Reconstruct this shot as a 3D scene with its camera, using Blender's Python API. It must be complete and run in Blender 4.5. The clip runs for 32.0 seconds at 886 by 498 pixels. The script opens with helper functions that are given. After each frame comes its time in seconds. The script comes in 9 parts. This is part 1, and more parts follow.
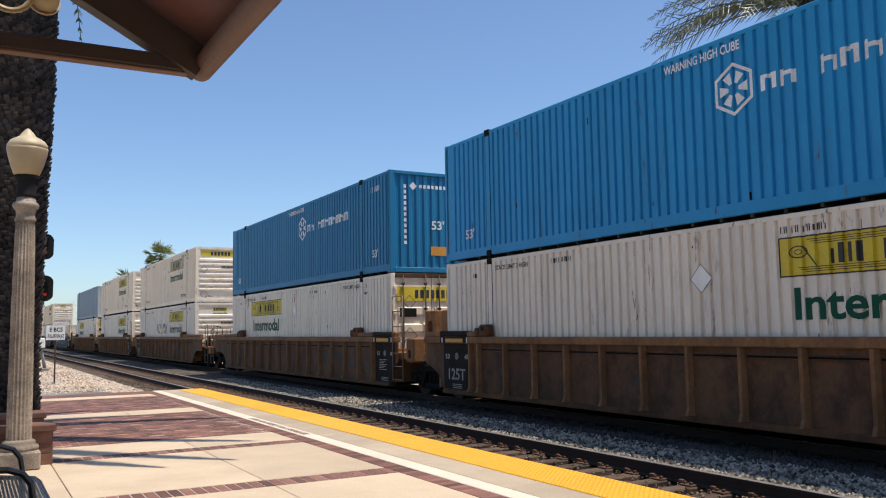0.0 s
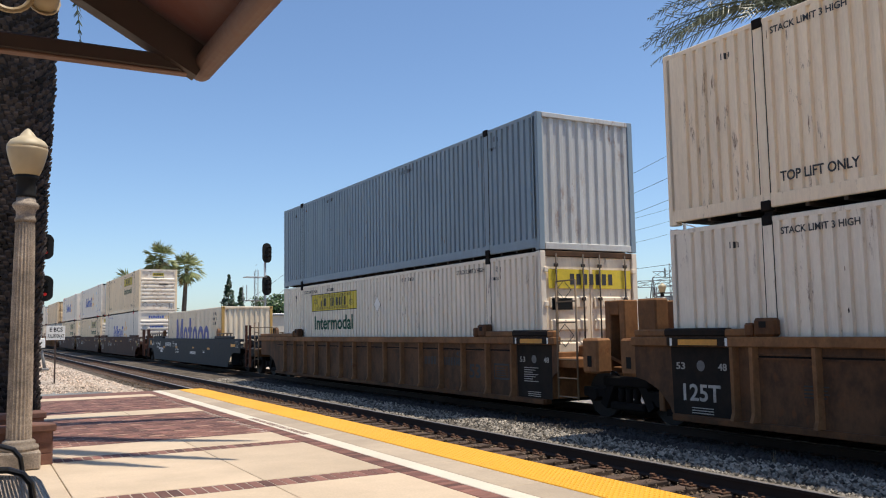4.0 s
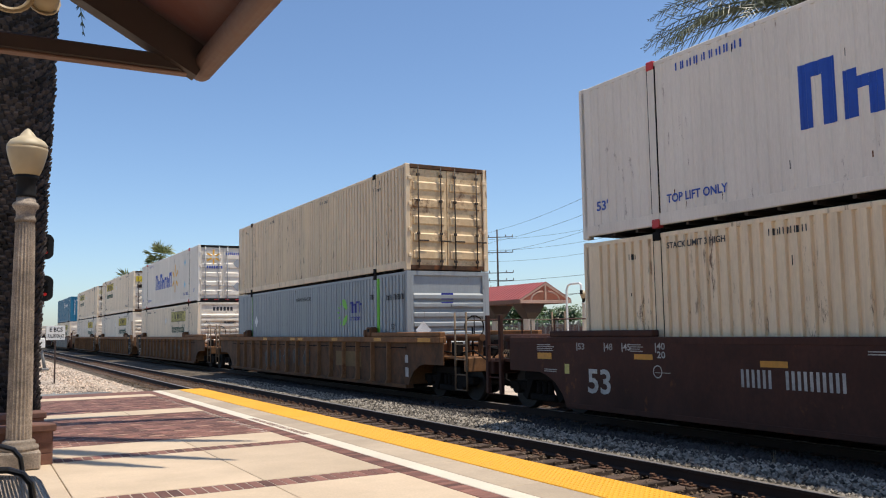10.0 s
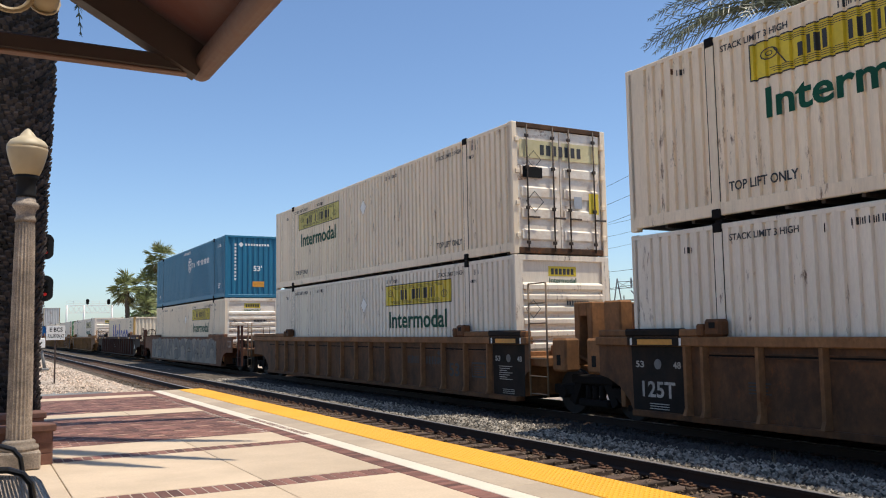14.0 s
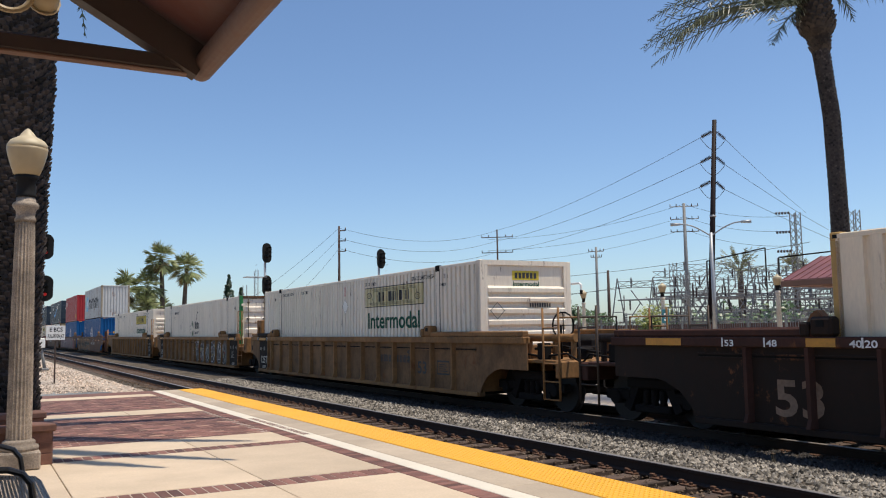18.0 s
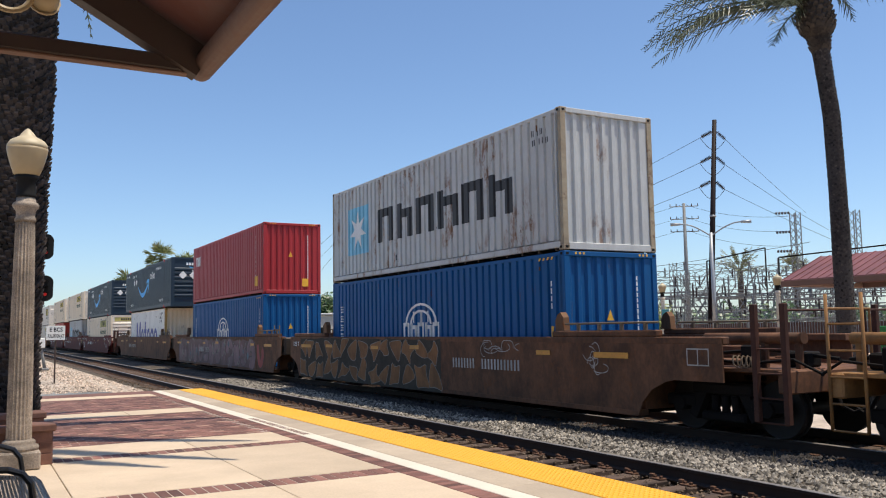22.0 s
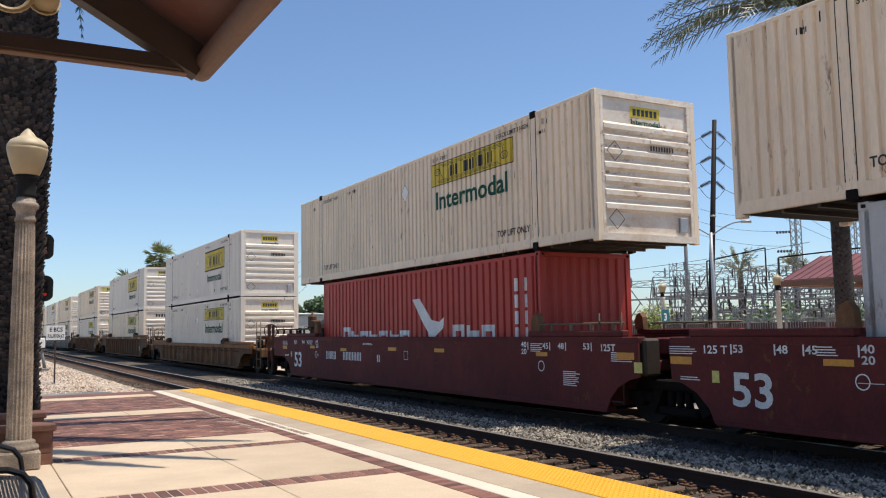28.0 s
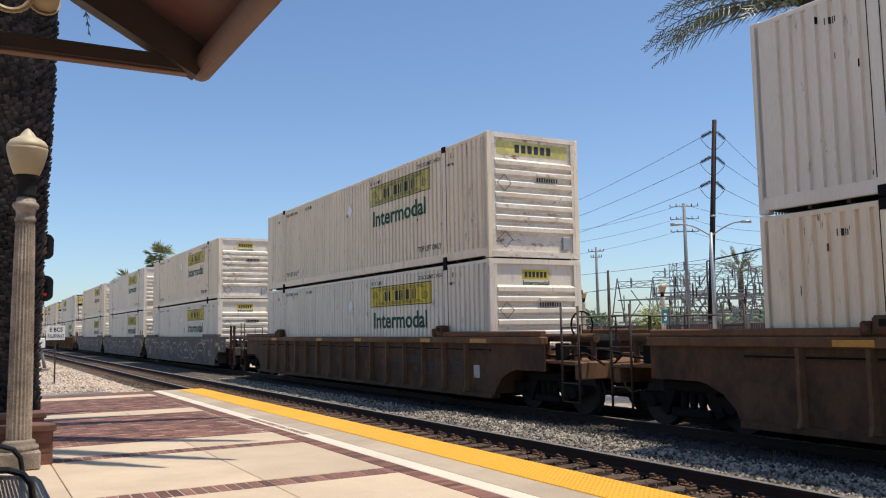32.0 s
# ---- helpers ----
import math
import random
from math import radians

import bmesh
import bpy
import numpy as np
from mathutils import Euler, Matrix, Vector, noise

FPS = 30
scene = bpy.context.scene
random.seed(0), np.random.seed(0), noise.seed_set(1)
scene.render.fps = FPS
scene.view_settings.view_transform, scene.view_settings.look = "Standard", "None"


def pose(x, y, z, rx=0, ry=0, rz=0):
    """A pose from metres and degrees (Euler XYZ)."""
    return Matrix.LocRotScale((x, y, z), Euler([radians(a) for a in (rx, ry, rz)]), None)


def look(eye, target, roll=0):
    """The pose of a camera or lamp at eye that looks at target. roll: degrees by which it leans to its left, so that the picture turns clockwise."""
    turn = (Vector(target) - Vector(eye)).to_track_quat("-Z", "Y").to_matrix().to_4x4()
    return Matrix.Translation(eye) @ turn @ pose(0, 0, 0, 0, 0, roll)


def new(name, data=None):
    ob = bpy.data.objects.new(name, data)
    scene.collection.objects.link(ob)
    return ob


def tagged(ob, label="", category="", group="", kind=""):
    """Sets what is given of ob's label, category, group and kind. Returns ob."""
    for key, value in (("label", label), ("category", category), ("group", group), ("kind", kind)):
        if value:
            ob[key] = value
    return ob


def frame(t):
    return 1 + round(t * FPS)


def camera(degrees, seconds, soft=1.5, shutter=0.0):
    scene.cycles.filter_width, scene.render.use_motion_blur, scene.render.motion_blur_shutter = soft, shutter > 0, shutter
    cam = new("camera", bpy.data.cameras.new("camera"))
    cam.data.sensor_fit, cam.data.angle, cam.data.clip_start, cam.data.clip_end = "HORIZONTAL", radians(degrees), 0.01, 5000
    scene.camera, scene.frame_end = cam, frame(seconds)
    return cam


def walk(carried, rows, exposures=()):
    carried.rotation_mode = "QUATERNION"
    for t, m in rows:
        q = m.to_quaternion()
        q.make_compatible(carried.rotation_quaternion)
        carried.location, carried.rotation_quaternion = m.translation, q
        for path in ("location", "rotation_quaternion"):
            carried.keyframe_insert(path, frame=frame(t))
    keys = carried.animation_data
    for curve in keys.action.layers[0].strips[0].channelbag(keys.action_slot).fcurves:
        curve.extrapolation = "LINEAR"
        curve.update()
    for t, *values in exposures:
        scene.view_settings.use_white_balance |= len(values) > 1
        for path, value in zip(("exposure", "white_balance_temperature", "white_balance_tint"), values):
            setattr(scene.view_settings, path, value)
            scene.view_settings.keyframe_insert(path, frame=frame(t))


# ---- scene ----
# World: x across the tracks, y along them (away), z up from the rail tops.
YAW, PITCH = radians(29.2565), radians(5.4019)
EYE = Vector((0.0, 0.0, 1.721))
AIM = EYE + Vector((math.sin(YAW) * math.cos(PITCH), math.cos(YAW) * math.cos(PITCH), math.sin(PITCH)))
cam = camera(55.418, 32.0, soft=1.1)
walk(cam, [(0.0, look(EYE, AIM, -0.969)), (32.0, look(EYE, AIM, -0.969))],
     exposures=[(0, 0.05), (2, -0.03), (3, 0.03), (5.5, -0.05), (6, -0.12), (7, 0), (8, 0.02), (10, 0.0), (12, -0.07), (14, 0.03), (16, -0.1), (17, -0.16), (18, -0.1), (20, -0.04), (22, 0.05), (28, 0.03), (30, -0.03), (31, -0.08), (32, -0.06)])

# ---- light ----
SUN_DIR = Vector((0.28, -0.20, 1.0)).normalized()
world = bpy.data.worlds.new("world")
scene.world = world
world.use_nodes = True
wn = world.node_tree.nodes
wn.clear()
w_out, w_bg, w_sky = wn.new("ShaderNodeOutputWorld"), wn.new("ShaderNodeBackground"), wn.new("ShaderNodeTexSky")
w_sky.sky_type, w_sky.sun_disc = "NISHITA", False
w_sky.sun_elevation, w_sky.sun_rotation = math.asin(SUN_DIR.z), math.atan2(SUN_DIR.x, SUN_DIR.y)
w_sky.air_density, w_sky.dust_density, w_sky.ozone_density, w_sky.altitude = 0.9, 0.7, 1.4, 50
w_bg.inputs[1].default_value = 0.145
w_tint = wn.new("ShaderNodeMix")
w_tint.data_type, w_tint.blend_type = "RGBA", "MULTIPLY"
w_tint.inputs[0].default_value, w_tint.inputs[7].default_value = 1.0, (0.885, 0.99, 1.095, 1)
world.node_tree.links.new(w_sky.outputs[0], w_tint.inputs[6])
world.node_tree.links.new(w_tint.outputs[2], w_bg.inputs[0])
world.node_tree.links.new(w_bg.outputs[0], w_out.inputs[0])
sun_data = bpy.data.lights.new("sun", "SUN")
sun_data.energy, sun_data.angle, sun_data.color = 5.0, radians(0.55), (1.0, 0.905, 0.77)
sun = new("sun", sun_data)
sun.matrix_world = look(SUN_DIR * 60, (0, 0, 0))


# ---- materials ----
def material(name):
    m = bpy.data.materials.new(name)
    m.use_nodes = True
    return m, m.node_tree.nodes, m.node_tree.links, m.node_tree.nodes["Principled BSDF"]


def surface(name, rgb, rough=0.6, metal=0.0, vary=0.25, grain=30.0, bump=0.15, dirt=0.0, dirt_rgb=(0.09, 0.065, 0.045),
            rust=0.0, stretch=(1, 1, 1), fine=8.0, island=False, spread=0.0, runs=0.0, grimy=False, rust_rgb=(0.11, 0.04, 0.015), gloss=0.5):
    """A worn surface: broad stains and fine grain, dirt in streaks, rust in spots."""
    m, n, l, p = material(name)
    tc, info, off = n.new("ShaderNodeTexCoord"), n.new("ShaderNodeObjectInfo"), n.new("ShaderNodeVectorMath")
    mul = n.new("ShaderNodeVectorMath")
    mul.operation = "MULTIPLY"
    mul.inputs[1].default_value = stretch
    off.operation = "MULTIPLY_ADD"
    rnd = n.new("ShaderNodeCombineXYZ")
    l.new(tc.outputs["Object"], mul.inputs[0])
    for i in range(3):
        l.new(info.outputs["Random"], rnd.inputs[i])
    l.new(rnd.outputs[0], off.inputs[0])
    off.inputs[1].default_value = (37, 53, 71)
    l.new(mul.outputs[0], off.inputs[2])

    def noise_tex(scale, detail, rough_=0.6):
        t = n.new("ShaderNodeTexNoise")
        t.inputs["Scale"].default_value, t.inputs["Detail"].default_value = scale, detail
        t.inputs["Roughness"].default_value = rough_
        l.new(off.outputs[0], t.inputs["Vector"])
        return t

    def ramp(src, a, b, lo=0.0, hi=1.0):
        r = n.new("ShaderNodeMapRange")
        r.inputs[1].default_value, r.inputs[2].default_value, r.inputs[3].default_value, r.inputs[4].default_value = a, b, lo, hi
        l.new(src, r.inputs[0])
        return r.outputs[0]

    def mix(fac, a, b, kind="MIX"):
        x = n.new("ShaderNodeMix")
        x.data_type, x.blend_type = "RGBA", kind
        for sock, v in ((x.inputs[0], fac), (x.inputs[6], a), (x.inputs[7], b)):
            if isinstance(v, (int, float, tuple)):
                sock.default_value = v if isinstance(v, (int, float)) else (*v, 1)
            else:
                l.new(v, sock)
        return x.outputs[2]

    broad, small = noise_tex(fine / 8, 5), noise_tex(grain, 6)
    lo, hi = 1 - vary, 1 + vary
    shade = n.new("ShaderNodeMath")
    shade.operation = "MULTIPLY"
    l.new(ramp(broad.outputs[0], 0.3, 0.7, lo, hi), shade.inputs[0])
    l.new(ramp(small.outputs[0], 0.3, 0.7, 1 - vary * 0.7, 1 + vary * 0.7), shade.inputs[1])
    last = shade.outputs[0]
    if spread:
        src = info.outputs["Random"]
        if island:
            g = n.new("ShaderNodeNewGeometry")
            src = g.outputs["Random Per Island"]
        sp = n.new("ShaderNodeMath")
        sp.operation = "MULTIPLY"
        l.new(last, sp.inputs[0])
        l.new(ramp(src, 0, 1, 1 - spread, 1 + spread), sp.inputs[1])
        last = sp.outputs[0]
    grey = n.new("ShaderNodeCombineColor")
    for i in range(3):
        l.new(last, grey.inputs[i])
    col = mix(1.0, rgb, grey.outputs[0], "MULTIPLY")
    if dirt:
        d = noise_tex(fine * 0.45, 7, 0.7)
        col = mix(ramp(d.outputs[0], 0.42, 0.62 if grimy else 0.75, 0, dirt), col, dirt_rgb)
    if rust:
        r = noise_tex(fine * 1.1, 8, 0.75)
        patch = noise_tex(fine * 0.22, 3)
        both = n.new("ShaderNodeMath")
        both.operation = "MULTIPLY"
        l.new(ramp(r.outputs[0], 0.60 - rust * 0.12, 0.68 - rust * 0.1, 0, 0.9), both.inputs[0])
        l.new(ramp(patch.outputs[0], 0.50, 0.60), both.inputs[1])
        col = mix(both.outputs[0], col, rust_rgb)
    if runs:
        lane = n.new("ShaderNodeVectorMath")
        lane.operation = "MULTIPLY"
        lane.inputs[1].default_value = (5.0, 5.0, 0.5)
        l.new(off.outputs[0], lane.inputs[0])
        k = n.new("ShaderNodeTexNoise")
        k.inputs["Scale"].default_value, k.inputs["Detail"].default_value, k.inputs["Roughness"].default_value = 1.3, 4, 0.65
        l.new(lane.outputs[0], k.inputs["Vector"])
        col = mix(ramp(k.outputs[0], 0.52, 0.72, 0, runs), col, dirt_rgb)
    l.new(col, p.inputs["Base Color"])
    l.new(ramp(small.outputs[0], 0.2, 0.8, max(0.05, rough - 0.12), min(1, rough + 0.12)), p.inputs["Roughness"])
    p.inputs["Metallic"].default_value = metal
    p.inputs["Specular IOR Level"].default_value = gloss
    if bump:
        b = n.new("ShaderNodeBump")
        b.inputs["Strength"].default_value, b.inputs["Distance"].default_value = bump, 0.02
        l.new(small.outputs[0], b.inputs["Height"])
        l.new(b.outputs[0], p.inputs["Normal"])
    return m


def paint(name, rgb, dirt=0.25, rust=0.3, rough=0.5, gloss=0.4):
    """Container and wagon paint, with grime that runs down."""
    return surface(name, rgb, rough, 0.0, 0.08, 22.0, 0.04, dirt, (rgb[0] * 0.45 + 0.03, rgb[1] * 0.4 + 0.022, rgb[2] * 0.33 + 0.015),
                   rust, (1.6, 1.6, 0.35), 5.0, runs=dirt * 0.9, gloss=gloss)


def wagon_paint(name, rgb, grime=0.7, rust=0.5, rough=0.7):
    """Wagon paint under soot, with dark runs and rust blooms."""
    return surface(name, rgb, rough, 0.0, 0.22, 16.0, 0.08, grime, (rgb[0] * 0.22 + 0.012, rgb[1] * 0.24 + 0.010, rgb[2] * 0.28 + 0.008),
                   rust, (1.1, 1.1, 0.8), 4.0, runs=grime * 0.22, grimy=True, rust_rgb=(0.17, 0.065, 0.025), gloss=0.18)


def leaf_mat(name, rgb):
    m, n, l, p = material(name)
    g = n.new("ShaderNodeNewGeometry")
    r = n.new("ShaderNodeMapRange")
    r.inputs[3].default_value, r.inputs[4].default_value = 0.55, 1.5
    l.new(g.outputs["Random Per Island"], r.inputs[0])
    x = n.new("ShaderNodeMix")
    x.data_type, x.blend_type = "RGBA", "MULTIPLY"
    x.inputs[0].default_value, x.inputs[6].default_value = 1.0, (*rgb, 1)
    c = n.new("ShaderNodeCombineColor")
    for i in range(3):
        l.new(r.outputs[0], c.inputs[i])
    l.new(c.outputs[0], x.inputs[7])
    l.new(x.outputs[2], p.inputs["Base Color"])
    p.inputs["Roughness"].default_value = 0.45
    return m


WHITE = paint("white_paint", (0.80, 0.71, 0.58), 0.2, 0.3)
WHITE_CLEAN = paint("clean_white_paint", (0.76, 0.69, 0.59), 0.10, 0.02)
CREAM = paint("aged_white_paint", (0.86, 0.715, 0.525), 0.22, 0.3)
BEIGE = paint("beige_paint", (0.84, 0.67, 0.445), 0.26, 0.4)
TAN = paint("tan_paint", (0.78, 0.60, 0.39), 0.35, 0.45)
GREY_BLUE = paint("grey_blue_paint", (0.20, 0.27, 0.33), 0.15, 0.1)
PALE_GREY = surface("pale_grey_paint", (0.50, 0.51, 0.50), 0.5, 0, 0.08, 22, 0.04, 0.3, (0.25, 0.22, 0.18), 0.9, (1.0, 1.0, 0.4), 4.0, runs=0.12, rust_rgb=(0.20, 0.085, 0.03))
STEEL_GREY = paint("steel_grey_paint", (0.31, 0.335, 0.345), 0.15, 0.05)
SKY_BLUE = paint("bright_blue_paint", (0.020, 0.27, 0.545), 0.14, 0.15, gloss=0.3)
MID_BLUE = paint("mid_blue_paint", (0.015, 0.178, 0.345), 0.14, 0.2, gloss=0.25)
GIANT_WHITE = paint("bright_white_paint", (0.87, 0.84, 0.78), 0.10, 0.35)
TEAL_BLUE = paint("teal_blue_paint", (0.014, 0.15, 0.26), 0.14, 0.12)
DEEP_BLUE = paint("deep_blue_paint", (0.0065, 0.089, 0.255), 0.14, 0.12, gloss=0.15)
NAVY = paint("dark_navy_paint", (0.012, 0.030, 0.052), 0.06, 0.0)
CRIMSON = paint("crimson_paint", (0.36, 0.021, 0.027), 0.16, 0.08)
BRICK_RED = paint("orange_red_paint", (0.42, 0.035, 0.022), 0.2, 0.1)
STAINED = surface("rust_stained_end_paint", (0.80, 0.73, 0.62), 0.5, 0, 0.1, 20, 0.05, 0.6, (0.46, 0.28, 0.13), 0.7, (0.6, 0.6, 1.1), 6.0, rust_rgb=(0.24, 0.10, 0.03))
TAN_RUST = surface("rusty_tan_door_paint", (0.72, 0.53, 0.30), 0.55, 0, 0.12, 20, 0.05, 0.6, (0.38, 0.19, 0.07), 1.0, (0.8, 0.8, 0.9), 6.0, rust_rgb=(0.15, 0.06, 0.02))
AMBER = paint("amber_post_paint", (0.55, 0.33, 0.10), 0.35, 0.4)
POST_RUST = surface("rusty_grey_post_paint", (0.34, 0.28, 0.19), 0.6, 0, 0.15, 20, 0.05, 0.5, (0.16, 0.09, 0.045), 0.9, (0.8, 0.8, 1.0), 8.0)
CAR_BROWN = wagon_paint("brown_wagon_paint", (0.150, 0.066, 0.028))
CAR_TAN = wagon_paint("ochre_wagon_paint", (0.275, 0.143, 0.056), 0.42, 0.5)
CAR_DARK = wagon_paint("dark_brown_wagon_paint", (0.105, 0.056, 0.030), 0.7, 0.9)
CAR_SOOT = wagon_paint("sooty_brown_wagon_paint", (0.024, 0.014, 0.010), 0.5, 0.4)
CAR_MAROON = wagon_paint("maroon_wagon_paint", (0.070, 0.030, 0.021), 0.35, 0.3, 0.7)
CAR_WINE = wagon_paint("wine_red_wagon_paint", (0.125, 0.027, 0.024), 0.35, 0.3, 0.7)
CAR_NAVY = paint("slate_navy_wagon_paint", (0.018, 0.025, 0.034), 0.2, 0.05, 0.65, 0.2)
CAR_RUSSET = wagon_paint("russet_wagon_paint", (0.172, 0.080, 0.043), 0.7, 0.6)
SHEET_DARK = wagon_paint("deep_brown_sheet_paint", (0.135, 0.066, 0.033), 0.72)
SHEET_TAN = wagon_paint("deep_ochre_sheet_paint", (0.210, 0.115, 0.054), 0.64)
# Lighter copy of the brown wagon paint: the light it catches is in its colour.
CHORD_BROWN = wagon_paint("lit_brown_chord_paint", (0.255, 0.122, 0.052), 0.45, 0.5)
CHORD_RUST = wagon_paint("rusty_chord_paint", (0.185, 0.095, 0.048), 0.5, 0.9)
WORN_STEEL = surface("worn_rusty_steel", (0.17, 0.125, 0.085), 0.7, 0.2, 0.3, 25, 0.1, 0.4, gloss=0.3)
ROD_DARK = surface("grimy_lock_rod", (0.055, 0.04, 0.03), 0.6, 0.2, 0.3, 25, 0.1, gloss=0.3)
FADED_TAN = surface("faded_tan_lettering", (0.20, 0.135, 0.095), 0.7, 0, 0.3, 20, 0.02, gloss=0.2)
CAR_SILVER = wagon_paint("grey_brown_wagon_paint", (0.15, 0.125, 0.105), 0.5, 0.4)
UNDER = surface("grimy_iron", (0.010, 0.0085, 0.008), 0.85, 0.0, 0.3, 25, 0.2, gloss=0.15)
WHEEL = surface("worn_wheel_steel", (0.016, 0.014, 0.013), 0.7, 0.2, 0.25, 25, 0.1)
BLACK = surface("black_paint", (0.009, 0.009, 0.009), 0.8, 0.0, 0.25, 40, 0.05, gloss=0.2)
YELLOW = surface("yellow_panel_paint", (0.66, 0.50, 0.03), 0.5, 0, 0.12, 20, 0.03, 0.12)
BARE_PANEL = surface("bleached_panel_paint", (0.58, 0.51, 0.29), 0.6, 0, 0.15, 6, 0.03, 0.35, (0.55, 0.45, 0.12), fine=4)
PALE_YELLOW = surface("faded_yellow_paint", (0.62, 0.54, 0.16), 0.6, 0, 0.25, 14, 0.03, 0.3)
ORANGE = surface("reflective_amber", (0.60, 0.27, 0.03), 0.5, 0, 0.2, 20, 0.03, 0.2)
GREEN = surface("green_lettering", (0.008, 0.075, 0.044), 0.6, 0, 0.2, 20, 0.02, gloss=0.15)
BLUE_MARK = surface("blue_lettering", (0.008, 0.06, 0.36), 0.5, 0, 0.15, 20, 0.02)
ROYAL = surface("royal_blue_lettering", (0.014, 0.022, 0.24), 0.5, 0, 0.15, 20, 0.02)
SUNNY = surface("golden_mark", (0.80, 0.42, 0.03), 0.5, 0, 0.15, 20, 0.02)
PANEL_BLACK = surface("grimy_black_panel", (0.016, 0.0135, 0.012), 0.8, 0, 0.4, 12, 0.05, 0.5, (0.05, 0.032, 0.02), fine=5, gloss=0.15)
DULL_WHITE = surface("grimy_white_lettering", (0.40, 0.375, 0.335), 0.7, 0, 0.35, 25, 0.02, 0.3, gloss=0.2)
INK = surface("dark_lettering", (0.03, 0.03, 0.032), 0.6, 0, 0.3, 30, 0.02)
CHALK = surface("white_lettering", (0.72, 0.72, 0.70), 0.6, 0, 0.2, 30, 0.02)
LIGHT_BLUE = surface("light_blue_mark", (0.20, 0.52, 0.68), 0.5, 0, 0.15, 20, 0.02)
CYAN = surface("cyan_mark", (0.03, 0.36, 0.78), 0.5, 0, 0.12, 20, 0.02)
LEAF_GREEN = paint("green_post_paint", (0.02, 0.19, 0.05), 0.2, 0.1)
OLIVE_MARK = surface("faded_olive_green_mark", (0.06, 0.10, 0.015), 0.5, 0, 0.2, 20, 0.02)
LIME = surface("lime_green_mark", (0.15, 0.50, 0.03), 0.5, 0, 0.15, 20, 0.02)
RED_MARK = surface("red_mark", (0.50, 0.03, 0.03), 0.5, 0, 0.15, 20, 0.02)
GRAF_SILVER = surface("silver_spray_paint", (0.42, 0.40, 0.37), 0.6, 0, 0.3, 12, 0.02, gloss=0.2)
GRAF_DARK = surface("black_spray_paint", (0.03, 0.027, 0.027), 0.6, 0, 0.3, 16, 0.02)
GRAF_PINK = surface("mauve_spray_paint", (0.195, 0.105, 0.115), 0.6, 0, 0.4, 6, 0.02)
GRAF_RED = surface("red_spray_paint", (0.27, 0.034, 0.027), 0.6, 0, 0.3, 16, 0.02)
GRAF_WARM = surface("warm_grey_spray_paint", (0.22, 0.19, 0.155), 0.6, 0, 0.3, 10, 0.02)
GRAF_GREY = surface("dull_grey_spray_paint", (0.13, 0.125, 0.12), 0.6, 0, 0.4, 10, 0.02)
GRAF_DULL = surface("faded_grey_spray_paint", (0.088, 0.076, 0.068), 0.7, 0, 0.4, 10, 0.02, gloss=0.2)
OCHRE_PATCH = surface("bleached_ochre_patch", (0.20, 0.125, 0.055), 0.7, 0, 0.3, 14, 0.02, 0.3, gloss=0.2)
GRAF_OLIVE = surface("olive_grey_spray_paint", (0.062, 0.053, 0.043), 0.75, 0, 0.35, 6, 0.03, 0.4, (0.075, 0.045, 0.028), fine=5, gloss=0.12)
GRAF_PLUM = surface("plum_spray_paint", (0.125, 0.058, 0.056), 0.6, 0, 0.45, 5, 0.02)
GRAF_TEAL = surface("slate_blue_spray_paint", (0.085, 0.115, 0.135), 0.6, 0, 0.35, 8, 0.02)
RAIL = surface("rusty_rail_side", (0.030, 0.017, 0.011), 0.95, 0.0, 0.25, 20, 0.15)
RAIL_TOP = surface("polished_rail_head", (0.32, 0.285, 0.25), 0.45, 0.6, 0.15, 30, 0.02)
TIE = surface("weathered_tie_wood", (0.082, 0.051, 0.035), 0.9, 0, 0.4, 9, 0.5, stretch=(0.3, 3, 1), spread=0.3)
PLATE = surface("rusted_tie_plate", (0.11, 0.058, 0.036), 0.85, 0.1, 0.35, 25, 0.2, gloss=0.2)
STONE = surface("crushed_ballast_stone", (0.232, 0.205, 0.168), 0.9, 0, 0.25, 20, 0.3, spread=0.85, island=True, gloss=0.2)
BALLAST = surface("ballast_bed", (0.094, 0.077, 0.060), 0.95, 0, 0.6, 16, 0.9, fine=14, gloss=0.15)
# Stones beside and under the train: its shade is put into their colour.
OIL_SHADE_STONE = surface("shade_darkened_oily_stone", (0.036, 0.031, 0.028), 0.9, 0, 0.3, 20, 0.2, spread=0.6, island=True)
BROWN_STONE = surface("rust_stained_stone", (0.130, 0.092, 0.062), 0.9, 0, 0.3, 20, 0.2, spread=0.75, island=True, gloss=0.2)
DIRT = surface("pale_gravel_ground", (0.45, 0.37, 0.29), 0.95, 0, 0.35, 9, 0.6, 0.3, (0.2, 0.16, 0.12), fine=5)
ASPHALT = surface("asphalt", (0.06, 0.06, 0.06), 0.9, 0, 0.2, 30, 0.3)
CONCRETE = surface("tan_concrete", (0.535, 0.42, 0.295), 0.85, 0, 0.12, 40, 0.12, 0.16, (0.3, 0.225, 0.15), fine=6, spread=0.06)
EDGE_CONC = surface("grey_tan_concrete", (0.43, 0.345, 0.25), 0.85, 0, 0.14, 40, 0.12, 0.25, (0.24, 0.19, 0.13), fine=6, spread=0.05)
WHITE_LINE = surface("white_line_paint", (0.66, 0.59, 0.47), 0.7, 0, 0.08, 40, 0.05, 0.15, (0.4, 0.36, 0.3), fine=7)
TACTILE = surface("yellow_tactile_paving", (0.74, 0.36, 0.015), 0.6, 0, 0.07, 30, 0.05, 0.1, (0.45, 0.2, 0.02), fine=5, spread=0.04)
